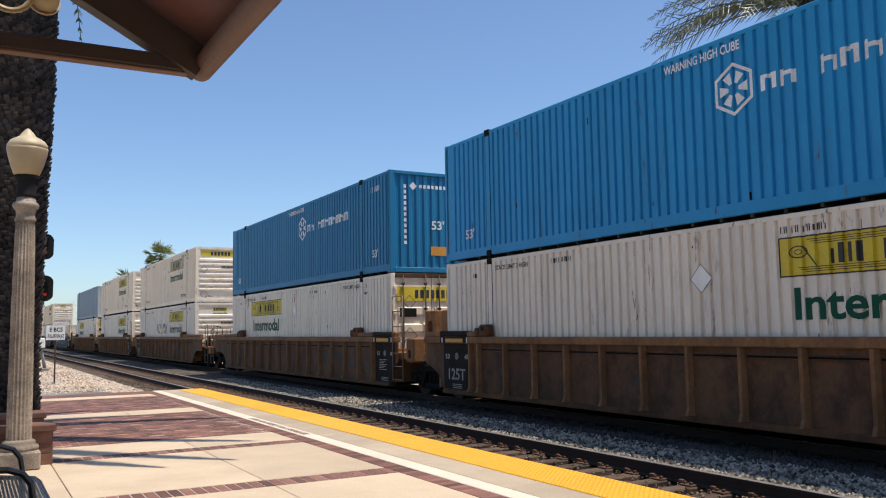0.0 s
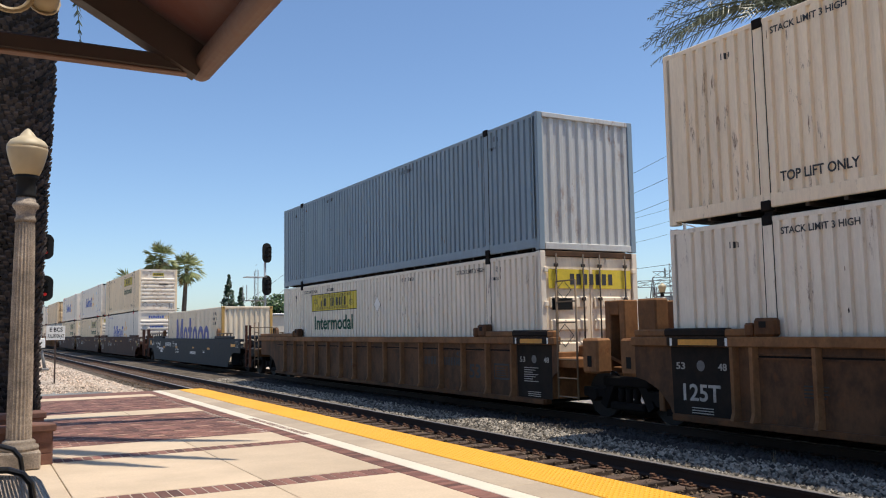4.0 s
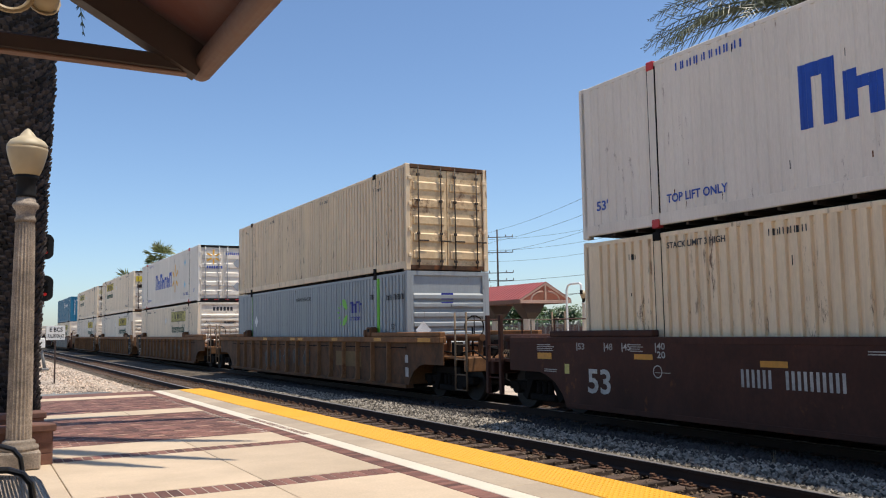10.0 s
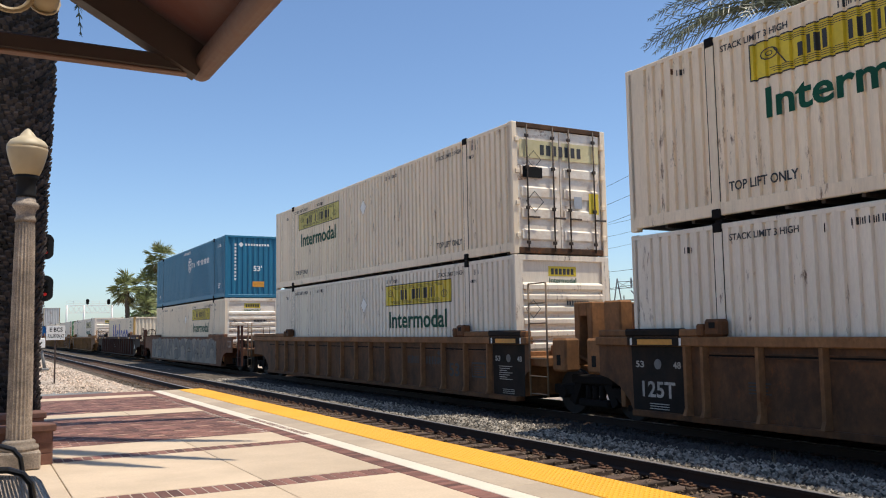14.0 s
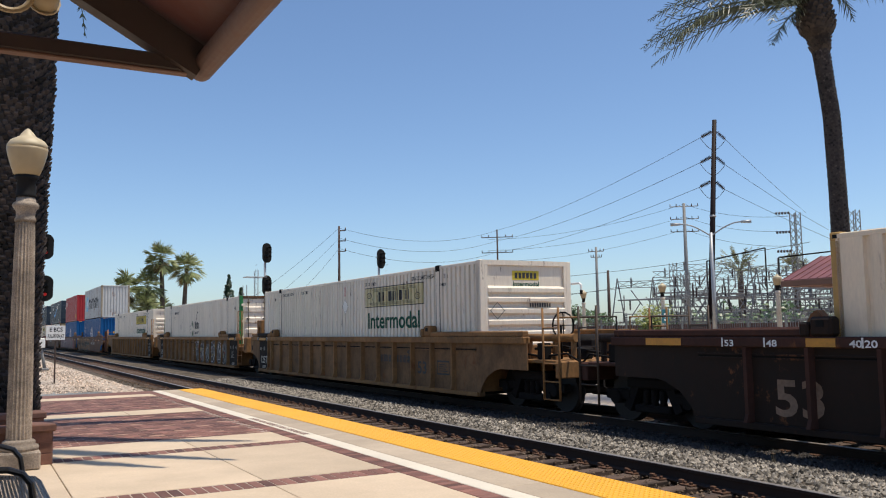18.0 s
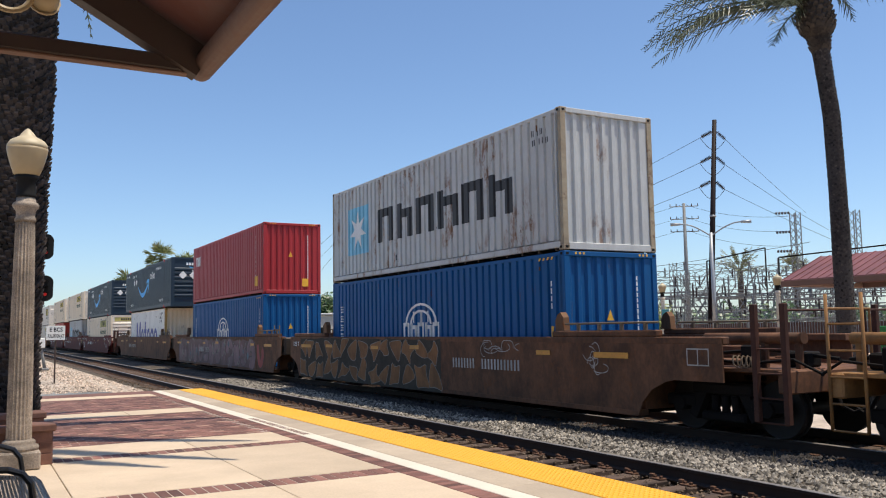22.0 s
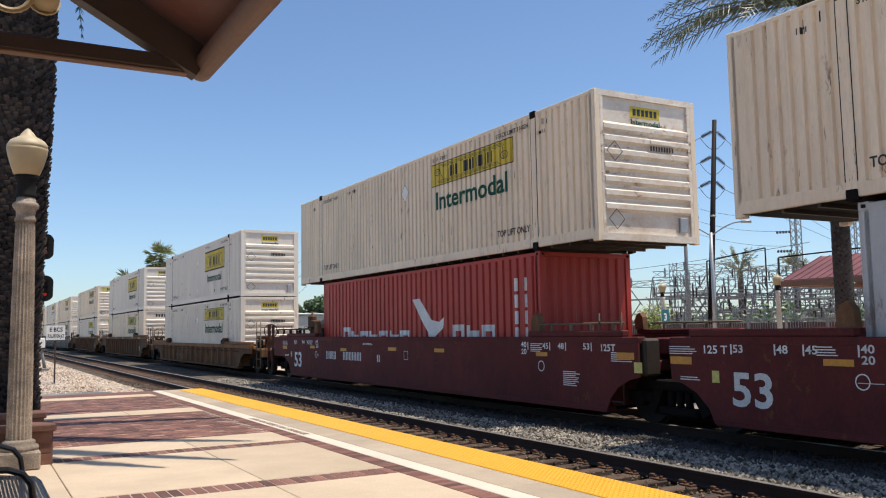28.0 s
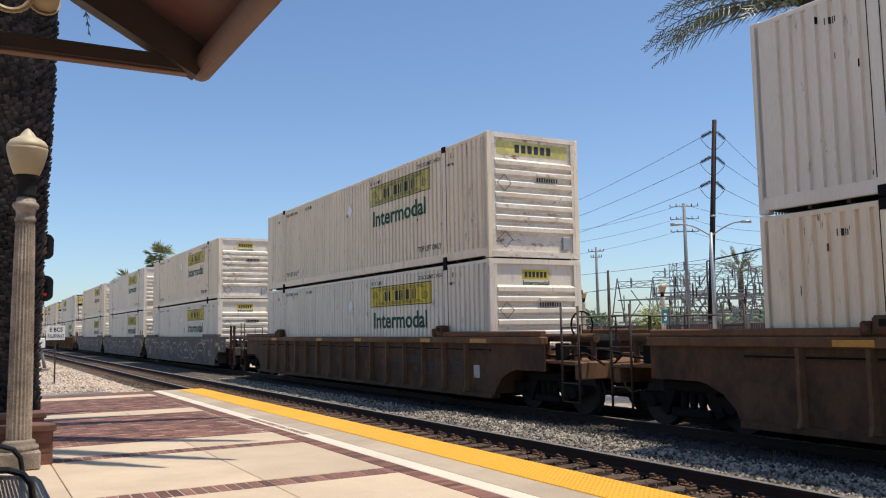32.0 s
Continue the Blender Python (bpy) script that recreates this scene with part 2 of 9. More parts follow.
PAVER = surface("red_brown_paving_brick", (0.175, 0.080, 0.060), 0.85, 0, 0.25, 25, 0.2, spread=0.5)
PAVER_LIGHT = surface("pale_tan_paving_brick", (0.36, 0.215, 0.15), 0.85, 0, 0.2, 25, 0.2, spread=0.25)
PAVER_REST = surface("paving_brick_field", (0.165, 0.078, 0.060), 0.85, 0, 0.25, 25, 0.2, spread=0.55, island=True)
GROUT = surface("pale_mortar", (0.42, 0.35, 0.28), 0.9, 0, 0.15, 40, 0.2)
BLOCK = surface("brown_slump_block", (0.16, 0.076, 0.052), 0.9, 0, 0.3, 14, 0.4, spread=0.25)
TRUSS = surface("pink_brown_timber", (0.42, 0.27, 0.21), 0.7, 0, 0.12, 20, 0.05)
TIMBER = surface("brown_painted_steel", (0.040, 0.023, 0.017), 0.55, 0, 0.12, 20, 0.05)
FASCIA = surface("brown_painted_timber", (0.14, 0.07, 0.046), 0.6, 0, 0.12, 20, 0.05)
SOFFIT = surface("red_brown_soffit", (0.13, 0.045, 0.034), 0.6, 0, 0.1, 15, 0.05)
ROOF_RED = surface("red_metal_roof", (0.36, 0.095, 0.08), 0.5, 0.0, 0.12, 12, 0.05)
# Darker copy of the red roof: the palm's shade is in its colour.
ROOF_SHADED = surface("shaded_red_metal_roof", (0.20, 0.07, 0.066), 0.5, 0.0, 0.2, 8, 0.05, 0.25)
STUCCO = surface("pale_stucco", (0.55, 0.50, 0.42), 0.9, 0, 0.1, 40, 0.1)
POST_STONE = surface("cast_stone_lamp_post", (0.295, 0.238, 0.182), 0.9, 0, 0.55, 70, 0.45, 0.5, (0.12, 0.098, 0.078), fine=22)
GLOBE = surface("cream_lamp_globe", (0.36, 0.27, 0.15), 0.5, 0, 0.08, 8, 0.0)
GLOBE_TOP = surface("cream_globe_lid", (0.50, 0.41, 0.26), 0.5, 0, 0.08, 8, 0.0)
WIRE_BLACK = surface("black_powder_coat", (0.012, 0.012, 0.013), 0.35, 0.2, 0.15, 40, 0.05)
CABLE = surface("dark_cable", (0.03, 0.03, 0.035), 0.6, 0, 0.1, 10, 0)
GALV = surface("galvanised_steel", (0.36, 0.37, 0.38), 0.5, 0.5, 0.15, 14, 0.05)
LATTICE = surface("weathered_lattice_steel", (0.20, 0.20, 0.195), 0.65, 0.1, 0.25, 14, 0.05)
POLE_DARK = surface("dark_brown_steel_pole", (0.020, 0.012, 0.012), 0.7, 0, 0.25, 6, 0.1, stretch=(4, 4, 0.3), gloss=0.2)
POLE_WOOD = surface("brown_pole_wood", (0.065, 0.04, 0.032), 0.85, 0, 0.25, 6, 0.3, stretch=(4, 4, 0.3))
INSUL = surface("brown_insulator", (0.045, 0.028, 0.025), 0.3, 0, 0.1, 20, 0)
BARK = surface("dark_palm_bark", (0.038, 0.030, 0.027), 0.95, 0, 0.5, 14, 0.7, spread=0.85, island=True)
BARK_PALE = surface("palm_boot_fibre", (0.055, 0.040, 0.030), 0.9, 0, 0.4, 14, 0.6, spread=0.5, island=True)
WOOD_TRUNK = surface("tree_bark", (0.10, 0.075, 0.055), 0.9, 0, 0.3, 10, 0.4)
FROND = leaf_mat("palm_frond_green", (0.062, 0.078, 0.038))
FAN_LEAF = leaf_mat("fan_palm_green", (0.21, 0.235, 0.095))
OLIVE_FROND = leaf_mat("olive_frond", (0.21, 0.21, 0.11))
FROND_DRY = leaf_mat("dry_frond", (0.22, 0.17, 0.07))
FOLIAGE = leaf_mat("tree_leaves", (0.055, 0.10, 0.03))
FOLIAGE_DARK = leaf_mat("conifer_needles", (0.03, 0.06, 0.028))
FOLIAGE_LIME = leaf_mat("bright_shrub_leaves", (0.19, 0.22, 0.04))
WEED = leaf_mat("dry_weed_stems", (0.13, 0.10, 0.055))
SIGN_WHITE = surface("white_sign_face", (0.75, 0.74, 0.70), 0.5, 0, 0.06, 12, 0)
SIGN_BLUE = surface("teal_sign_face", (0.02, 0.13, 0.16), 0.5, 0, 0.06, 12, 0)
SIGNAL_LENS, _n, _l, _p = material("lit_red_signal_lens")
_p.inputs["Base Color"].default_value = (0.4, 0.01, 0.01, 1)
_p.inputs["Emission Color"].default_value = (1.0, 0.03, 0.02, 1)
_p.inputs["Emission Strength"].default_value = 0.2


# ---- mesh helpers ----
def box(bm, x0, x1, y0, y1, z0, z1, mat=0):
    v = [bm.verts.new((x, y, z)) for z in (z0, z1) for y in (y0, y1) for x in (x0, x1)]
    for q in ((0, 2, 3, 1), (4, 5, 7, 6), (0, 1, 5, 4), (2, 6, 7, 3), (0, 4, 6, 2), (1, 3, 7, 5)):
        bm.faces.new([v[i] for i in q]).material_index = mat


def rbox(bm, x0, x1, y0, y1, z0, z1, r=0.01, mat=0):
    """A box with chamfered edges."""
    t = bmesh.new()
    box(t, x0, x1, y0, y1, z0, z1, mat)
    bmesh.ops.bevel(t, geom=list(t.edges), offset=r, segments=1, affect="EDGES")
    join(bm, t)


def join(bm, other, m=None):
    """Adds other's faces to bm and frees it."""
    m = m or Matrix()
    made = {v: bm.verts.new(m @ v.co) for v in other.verts}
    for f in other.faces:
        g = bm.faces.new([made[v] for v in f.verts])
        g.material_index, g.smooth = f.material_index, f.smooth
    other.free()


def tube(bm, a, b, r0, r1=None, n=8, mat=0, caps=True):
    a, b = Vector(a), Vector(b)
    r1 = r0 if r1 is None else r1
    d = (b - a).normalized()
    s = d.orthogonal().normalized()
    t = d.cross(s)
    rings = []
    for p, r in ((a, r0), (b, r1)):
        rings.append([bm.verts.new(p + (s * math.cos(k * 2 * math.pi / n) + t * math.sin(k * 2 * math.pi / n)) * r) for k in range(n)])
    for k in range(n):
        f = bm.faces.new((rings[0][k], rings[0][(k + 1) % n], rings[1][(k + 1) % n], rings[1][k]))
        f.material_index, f.smooth = mat, n > 5
    if caps:
        bm.faces.new(rings[0][::-1]).material_index = mat
        bm.faces.new(rings[1]).material_index = mat


def bent(bm, pts, r, n=6, mat=0):
    """A round bar swept through the points, in one piece."""
    pts = [Vector(p) for p in pts]
    rings, last = [], None
    for k, p in enumerate(pts):
        d = (pts[min(k + 1, len(pts) - 1)] - pts[max(k - 1, 0)]).normalized()
        if last is None:
            last = Vector((0, 0, 1)) if abs(d.z) < 0.9 else Vector((1, 0, 0))
        side = (last - d * last.dot(d)).normalized()
        up, last = d.cross(side), side
        rings.append([bm.verts.new(p + (side * math.cos(2 * math.pi * j / n) + up * math.sin(2 * math.pi * j / n)) * r) for j in range(n)])
    for a, b in zip(rings, rings[1:]):
        for j in range(n):
            bm.faces.new((a[j], a[(j + 1) % n], b[(j + 1) % n], b[j])).material_index = mat
    bm.faces.new(rings[0][::-1]).material_index = mat
    bm.faces.new(rings[-1]).material_index = mat


def lathe(bm, prof, n=24, mat=0, flute=0.0, c=(0, 0)):
    rings = []
    for r, z in prof:
        ring = []
        for k in range(n):
            a = k * 2 * math.pi / n
            rr = r * (1 - (flute if k % 2 else 0))
            ring.append(bm.verts.new((c[0] + rr * math.cos(a), c[1] + rr * math.sin(a), z)))
        rings.append(ring)
    for p, q in zip(rings, rings[1:]):
        for k in range(n):
            f = bm.faces.new((p[k], p[(k + 1) % n], q[(k + 1) % n], q[k]))
            f.material_index, f.smooth = mat, not flute
    bm.faces.new(rings[0][::-1]).material_index = mat
    bm.faces.new(rings[-1]).material_index = mat


def mesh_of(name, bm, *mats):
    me = bpy.data.meshes.new(name)
    bm.to_mesh(me)
    bm.free()
    for m in mats:
        me.materials.append(m)
    return me


def put(name, me, parent, label="", at=(0, 0, 0)):
    ob = new(name, me)
    ob.parent = parent
    ob.location = at
    if label:
        ob["label"] = label
    return ob


def part(name, bm, mat, parent, label="", at=(0, 0, 0)):
    mats = mat if isinstance(mat, (list, tuple)) else (mat,)
    ob = put(name, mesh_of(name, bm, *mats), parent, label, at)
    if name in ("stencil_mark", "panel_mark", "blue_mark", "white_mark", "scuff_mark", "end_mark"):
        ob["kind"] = "stuff"
    return ob


def thing(name, m, label, category, group="", kind=""):
    ob = new(name)
    ob.matrix_world = m
    return tagged(ob, label, category, group, kind)


def setting(name, bm, mat, label, category, kind="structure"):
    mats = mat if isinstance(mat, (list, tuple)) else (mat,)
    return tagged(new(name, mesh_of(name, bm, *mats)), label, category, "", kind)


TEXTS = {}


def letters(text, size, mat):
    """A flat mesh of the text, its lower left corner at the origin, in the x-y plane."""
    key = (text, size, mat.name)
    if key not in TEXTS:
        cu = bpy.data.curves.new("text", "FONT")
        cu.body, cu.size, cu.resolution_u, cu.offset = text, size, 3, size * 0.022
        ob = bpy.data.objects.new("text", cu)
        scene.collection.objects.link(ob)
        me = bpy.data.meshes.new_from_object(ob.evaluated_get(bpy.context.evaluated_depsgraph_get()))
        bpy.data.objects.remove(ob)
        me.materials.clear()
        me.materials.append(mat)
        TEXTS[key] = me
    return TEXTS[key]


SIDE_TURN = Matrix(((0, 0, -1, 0), (-1, 0, 0, 0), (0, 1, 0, 0), (0, 0, 0, 1)))   # text on the side that faces the platform
END_TURN = Matrix(((1, 0, 0, 0), (0, 0, -1, 0), (0, 1, 0, 0), (0, 0, 0, 1)))      # text on the leading end


def lettering(name, text, size, mat, parent, turn, at, width=None):
    me = letters(text, size, mat)
    ob = put(name, me, parent)
    w = max(v.co.x for v in me.vertices) or 1
    k = width / w if width else 1
    ob.matrix_basis = Matrix.Translation(at) @ turn @ Matrix.Diagonal((k, 1, 1, 1))
    return ob
# ---- the train ----
TRACK_X = 11.404          # centre line of the train's track
NEAR_X = 6.85             # centre line of the empty track by the platform
MOVERS = []               # (thing, x, y at the start, z)
CACHE = {}


def cached(key, build, *mats):
    full = (key, tuple(m.name for m in mats))
    if full not in CACHE:
        bm = bmesh.new()
        build(bm)
        CACHE[full] = mesh_of(key[0], bm, *mats)
    return CACHE[full]


def profile(length, style):
    """The wall's ribs seen from above: (y, how far it stands back)."""
    pitch, depth = {"rib": (0.214, 0.047), "iso": (0.278, 0.045), "fine": (0.21, 0.014)}[style]
    pts, y = [(0.09, 0.0)], 0.2
    while y + pitch < length - 0.12:
        pts += [(y, 0.0), (y + pitch * 0.07, depth), (y + pitch * 0.31, depth), (y + pitch * 0.38, 0.0)]
        y += pitch
    return pts + [(length - 0.09, 0.0)]


def depth_at(prof, y):
    for (a, da), (b, db) in zip(prof, prof[1:]):
        if a <= y <= b:
            return da + (db - da) * (y - a) / max(b - a, 1e-6)
    return 0.0


def wall_rect(bm, prof, w, y0, y1, z0, z1, lift=0.005):
    """Paint on the ribbed wall that faces the platform, y0 < y1."""
    ys = [y0] + [p[0] for p in prof if y0 + 0.003 < p[0] < y1 - 0.003] + [y1]
    cols = [(bm.verts.new((-w / 2 - lift + depth_at(prof, y), y, z0)), bm.verts.new((-w / 2 - lift + depth_at(prof, y), y, z1))) for y in ys]
    for a, b in zip(cols, cols[1:]):
        bm.faces.new((b[0], a[0], a[1], b[1]))


def wall_shape(bm, w, pts, lift=0.006):
    """A flat painted shape, its outline as (y, z) points clockwise as seen from the platform."""
    vs = [bm.verts.new((-w / 2 - lift, y, z)) for y, z in pts]
    bm.faces.new(vs)


def blocks(bm, prof, w, y_left, y_right, z0, heights, thick=0.27, arch=True):
    """A row of plain upright bars in the place of a mark; one height for each cell, from left to right."""
    n = len(heights)
    cell = (y_left - y_right) / n
    for i, h in enumerate(heights):
        if h <= 0:
            continue
        a = y_left - cell * (i + 0.08)
        b = a - cell * 0.84
        s = cell * thick
        wall_rect(bm, prof, w, a - s, a, z0, z0 + h)
        if h > 0.03:
            wall_rect(bm, prof, w, b, b + s, z0, z0 + h * (1.0 if i % 2 == 0 else 0.82))
        if arch:
            t = min(s, h * 0.25)
            wall_rect(bm, prof, w, b + s, a - s, z0 + h * (0.82 if i % 2 else 1.0) - t, z0 + h * (0.82 if i % 2 else 1.0), 0.0052)


def frame_rect(bm, prof, w, y0, y1, z0, z1, t, lift=0.008):
    wall_rect(bm, prof, w, y0, y1, z1 - t, z1, lift)
    wall_rect(bm, prof, w, y0, y1, z0, z0 + t, lift)
    wall_rect(bm, prof, w, y0, y0 + t, z0 + t, z1 - t, lift)
    wall_rect(bm, prof, w, y1 - t, y1, z0 + t, z1 - t, lift)


def diamond(bm, w, y, z, r, t=0.0):
    if not t:
        wall_shape(bm, w, [(y + r, z), (y, z + r), (y - r, z), (y, z - r)], 0.008)
        return
    o, q = [(y + r, z), (y, z + r), (y - r, z), (y, z - r)], r - t
    i = [(y + q, z), (y, z + q), (y - q, z), (y, z - q)]
    for k in range(4):
        wall_shape(bm, w, [o[k], o[(k + 1) % 4], i[(k + 1) % 4], i[k]], 0.008)


# -- marks: each builds paint on the wall of a container --
def small_print(c, prof, w, h, ink, top_text=True):
    bm = bmesh.new()
    for y, z, n, s in ((11.9, h - 0.30, 7, 0.10), (1.75, h - 0.34, 2, 0.12), (1.85, h - 0.52, 5, 0.07), (6.4, h - 0.30, 8, 0.10), (14.9, h - 0.42, 2, 0.1)):
        if y < c["length"] - 0.5:
            blocks(bm, prof, w, y, y - n * s * 0.95, z, [s] * n, 0.2, False)
    part("stencil_mark", bm, ink, c["ob"])
    if top_text and c["length"] > 15:
        x = -w / 2 - 0.006
        lettering("lettering", "TOP LIFT ONLY", 0.20, ink, c["ob"], SIDE_TURN, (x, 3.42, 0.40), 1.25)
        lettering("lettering", "TOP LIFT ONLY", 0.20, ink, c["ob"], SIDE_TURN, (x, 13.9, 0.40), 1.25)
        lettering("lettering", "STACK LIMIT 3 HIGH", 0.14, ink, c["ob"], SIDE_TURN, (x, 3.40, h - 0.30), 1.25)
        lettering("lettering", "STACK LIMIT 3 HIGH", 0.14, ink, c["ob"], SIDE_TURN, (x, 13.95, h - 0.30), 1.25)


def mark_panel(c, prof, w, h, y0=2.72, style="yellow"):
    """A yellow panel with dark bars, and the word below it."""
    big = style == "big"
    yl, yr = y0 + 3.75, y0
    z0, z1 = (1.45, 2.43) if big else (1.97, 2.54)
    bm = bmesh.new()
    wall_rect(bm, prof, w, yr, yl, z0, z1)
    part("painted_panel", bm, {"worn": PALE_YELLOW, "bare": BARE_PANEL}.get(style, YELLOW), c["ob"], "yellow painted panel with dark bars")
    bm = bmesh.new()
    frame_rect(bm, prof, w, yr, yl, z0, z1, 0.07 if big else 0.022)
    zz, hh = (1.70, 0.42) if big else (2.12, 0.27)
    cell = 2.1 / 8
    for k in range(8):
        if k != 2:
            a = yl - 0.85 - cell * k
            wall_rect(bm, prof, w, a - 0.075, a, zz, zz + hh * (0.98 if k else 0.75), 0.009)
            wall_rect(bm, prof, w, a - 0.21, a - 0.135, zz, zz + hh, 0.009)
    for k in range(3):
        wall_rect(bm, prof, w, yr + 0.35 + 0.04 * k, yl - 0.62 + 0.05 * k, zz + hh + 0.022 + k * 0.03, zz + hh + 0.032 + k * 0.03, 0.009)
        wall_rect(bm, prof, w, yr + 0.62 - 0.05 * k, yl - 0.35 - 0.04 * k, zz - 0.032 - k * 0.03, zz - 0.022 - k * 0.03, 0.009)
    for y, z in ((yl - 0.36, zz + hh * 0.72), (yr + 0.36, zz + hh * 0.28)):
        band(bm, w, y, z, 0.16, hh * 0.34, 0.022, 0, 2 * math.pi, 12, 0.010)
        band(bm, w, y, z, 0.07, hh * 0.15, 0.016, 0, 2 * math.pi, 8, 0.010)
    for y, d in ((yl - 0.52, 1), (yr + 0.52, -1)):
        wall_shape(bm, w, [(y + 0.1 * d, zz + hh), (y + 0.1 * d - 0.025, zz + hh), (y - 0.12 - 0.025, zz - 0.02), (y - 0.12, zz - 0.02)], 0.010)
    part("panel_mark", bm, INK, c["ob"])
    ln = 2.67 if big else 3.28
    off = 0.54 if big else 0.22
    lettering("lettering", "Intermodal", 0.52 if big else 0.62, GREEN, c["ob"], SIDE_TURN,
              (-w / 2 - 0.007, yl - off, 0.94 if big else 1.38), ln)
    small_print(c, prof, w, h, INK)
    bm = bmesh.new()
    diamond(bm, w, 7.93, 2.05, 0.22)
    holder = part("placard_holder", bm, GIANT_WHITE, c["ob"], "white diamond placard holder")
    bm = bmesh.new()
    diamond(bm, w + 0.004, 7.93, 2.05, 0.235, 0.012)
    part("placard_rim", bm, ROD_DARK, holder)
    if big:
        bm = bmesh.new()
        diamond(bm, w, 7.95, 0.62, 0.22)
        part("placard_holder", bm, GIANT_WHITE, c["ob"], "white diamond placard holder")


def mark_spark(c, prof, w, h):
    bm = bmesh.new()
    blocks(bm, prof, w, 11.3, 6.5, 1.06, [0.92, 0.66, 0.92, 0.66, 0.66, 0.66, 0.86], 0.30)
    blocks(bm, prof, w, 3.4, 2.2, 0.42, [0.15] * 9, 0.2, False)
    blocks(bm, prof, w, 13.6, 12.2, h - 0.32, [0.13] * 9, 0.2, False)
    part("blue_mark", bm, BLUE_MARK, c["ob"])
    lettering("lettering", "TOP LIFT ONLY", 0.20, BLUE_MARK, c["ob"], SIDE_TURN, (-w / 2 - 0.006, 13.9, 0.40), 1.3)
    lettering("lettering", "53'", 0.24, BLUE_MARK, c["ob"], SIDE_TURN, (-w / 2 - 0.006, 15.72, 0.5), 0.33)
    lettering("lettering", "53'", 0.24, BLUE_MARK, c["ob"], SIDE_TURN, (-w / 2 - 0.006, 0.95, 0.5), 0.3)
    bm = bmesh.new()
    for k in range(6):
        a = math.pi / 2 + k * math.pi / 3
        u, v = (math.cos(a), math.sin(a)), (-math.sin(a), math.cos(a))
        outline = [(0.24, -0.05), (0.3, -0.09), (0.72, -0.11), (0.8, -0.05), (0.8, 0.05), (0.72, 0.11), (0.3, 0.09), (0.24, 0.05)]
        wall_shape(bm, w, [(5.5 - (p * u[0] + q * v[0]), 1.47 + p * u[1] + q * v[1]) for p, q in outline])
    part("starburst_mark", bm, SUNNY, c["ob"], "golden starburst of six rays")
    bm = bmesh.new()
    diamond(bm, w, 3.0, 2.2, 0.2)
    diamond(bm, w, 3.0, 1.0, 0.2)
    part("placard", bm, LIGHT_BLUE if c["pick"] else CHALK, c["ob"])


def band(bm, w, y, z, ry, rz, t, a0, a1, n=18, lift=0.006):
    """A painted arc of width t round (y, z), from the angle a0 to a1; 0 points along the train."""
    pts = []
    for k in range(n + 1):
        a = a0 + (a1 - a0) * k / n
        ca, sa = math.cos(a), math.sin(a)
        pts.append(((y + ry * ca, z + rz * sa), (y + (ry - t) * ca, z + (rz - t * 0.85) * sa)))
    for (o, i), (p, q) in zip(pts, pts[1:]):
        wall_shape(bm, w, [o, p, q, i], lift)


def mark_giant(c, prof, w, h):
    """Huge blue uprights, a wedge, arches and a ring along the wall."""
    bm = bmesh.new()
    hi, low, z0 = 2.16, 1.68, 0.3
    for y in (9.80, 8.56):
        wall_shape(bm, w, [(y, z0), (y, hi), (y - 0.40, hi), (y - 0.40, z0)])
    wall_shape(bm, w, [(9.42, hi), (9.0, 0.9), (9.0, 0.4), (9.62, hi)], 0.007)
    wall_shape(bm, w, [(8.56, hi), (9.0, 0.9), (9.0, 0.4), (8.36, hi)][::-1], 0.0075)
    wall_shape(bm, w, [(6.62, z0), (6.62, hi), (6.22, hi), (6.22, z0)])
    wall_shape(bm, w, [(6.88, 1.42), (6.88, 1.68), (5.99, 1.68), (5.99, 1.42)], 0.007)
    for y, r, t, full in ((7.50, 0.5, 0.32, False), (5.34, 0.5, 0.30, True), (4.08, 0.6, 0.33, True), (2.90, 0.53, 0.34, False)):
        band(bm, w, y, 1.14, r, 0.58, t, 0.0, math.pi)
        if full:
            band(bm, w, y, 1.14, r, 0.58, t, math.pi, 2 * math.pi)
        else:
            for a in (y + r, y - r + t):
                wall_shape(bm, w, [(a, z0), (a, 1.14), (a - t, 1.14), (a - t, z0)], 0.0065)
    bmesh.ops.recalc_face_normals(bm, faces=list(bm.faces))
    part("blue_shape_row", bm, ROYAL, c["ob"], "huge royal blue uprights and arches")
    bm = bmesh.new()
    blocks(bm, prof, w, 1.7, 0.9, h - 0.4, [0.14] * 4, 0.2, False)
    blocks(bm, prof, w, 1.7, 0.75, h - 0.62, [0.14] * 6, 0.2, False)
    blocks(bm, prof, w, 1.7, 1.0, h - 0.84, [0.14] * 4, 0.2, False)
    part("stencil_mark", bm, INK, c["ob"])


def star_points(y, z, r, q, n):
    return [(y - (r if k % 2 == 0 else q) * math.sin(k * math.pi / n), z + (r if k % 2 == 0 else q) * math.cos(k * math.pi / n)) for k in range(2 * n)]


def mark_star(c, prof, w, h):
    bm = bmesh.new()
    wall_rect(bm, prof, w, 9.35, 10.89, 0.76, 2.2)
    part("blue_square", bm, LIGHT_BLUE, c["ob"], "pale blue painted square")
    bm = bmesh.new()
    wall_shape(bm, w, star_points(10.13, 1.47, 0.62, 0.25, 7), 0.010)
    part("star_mark", bm, CHALK, c["ob"], "white seven-pointed star")
    bm = bmesh.new()
    blocks(bm, prof, w, 8.8, 1.65, 0.96, [0.96] * 6, 0.26)
    blocks(bm, prof, w, 1.1, 0.5, h - 0.45, [0.13] * 4, 0.2, False)
    blocks(bm, prof, w, 1.1, 0.4, h - 0.65, [0.13] * 4, 0.2, False)
    part("dark_bars", bm, INK, c["ob"])


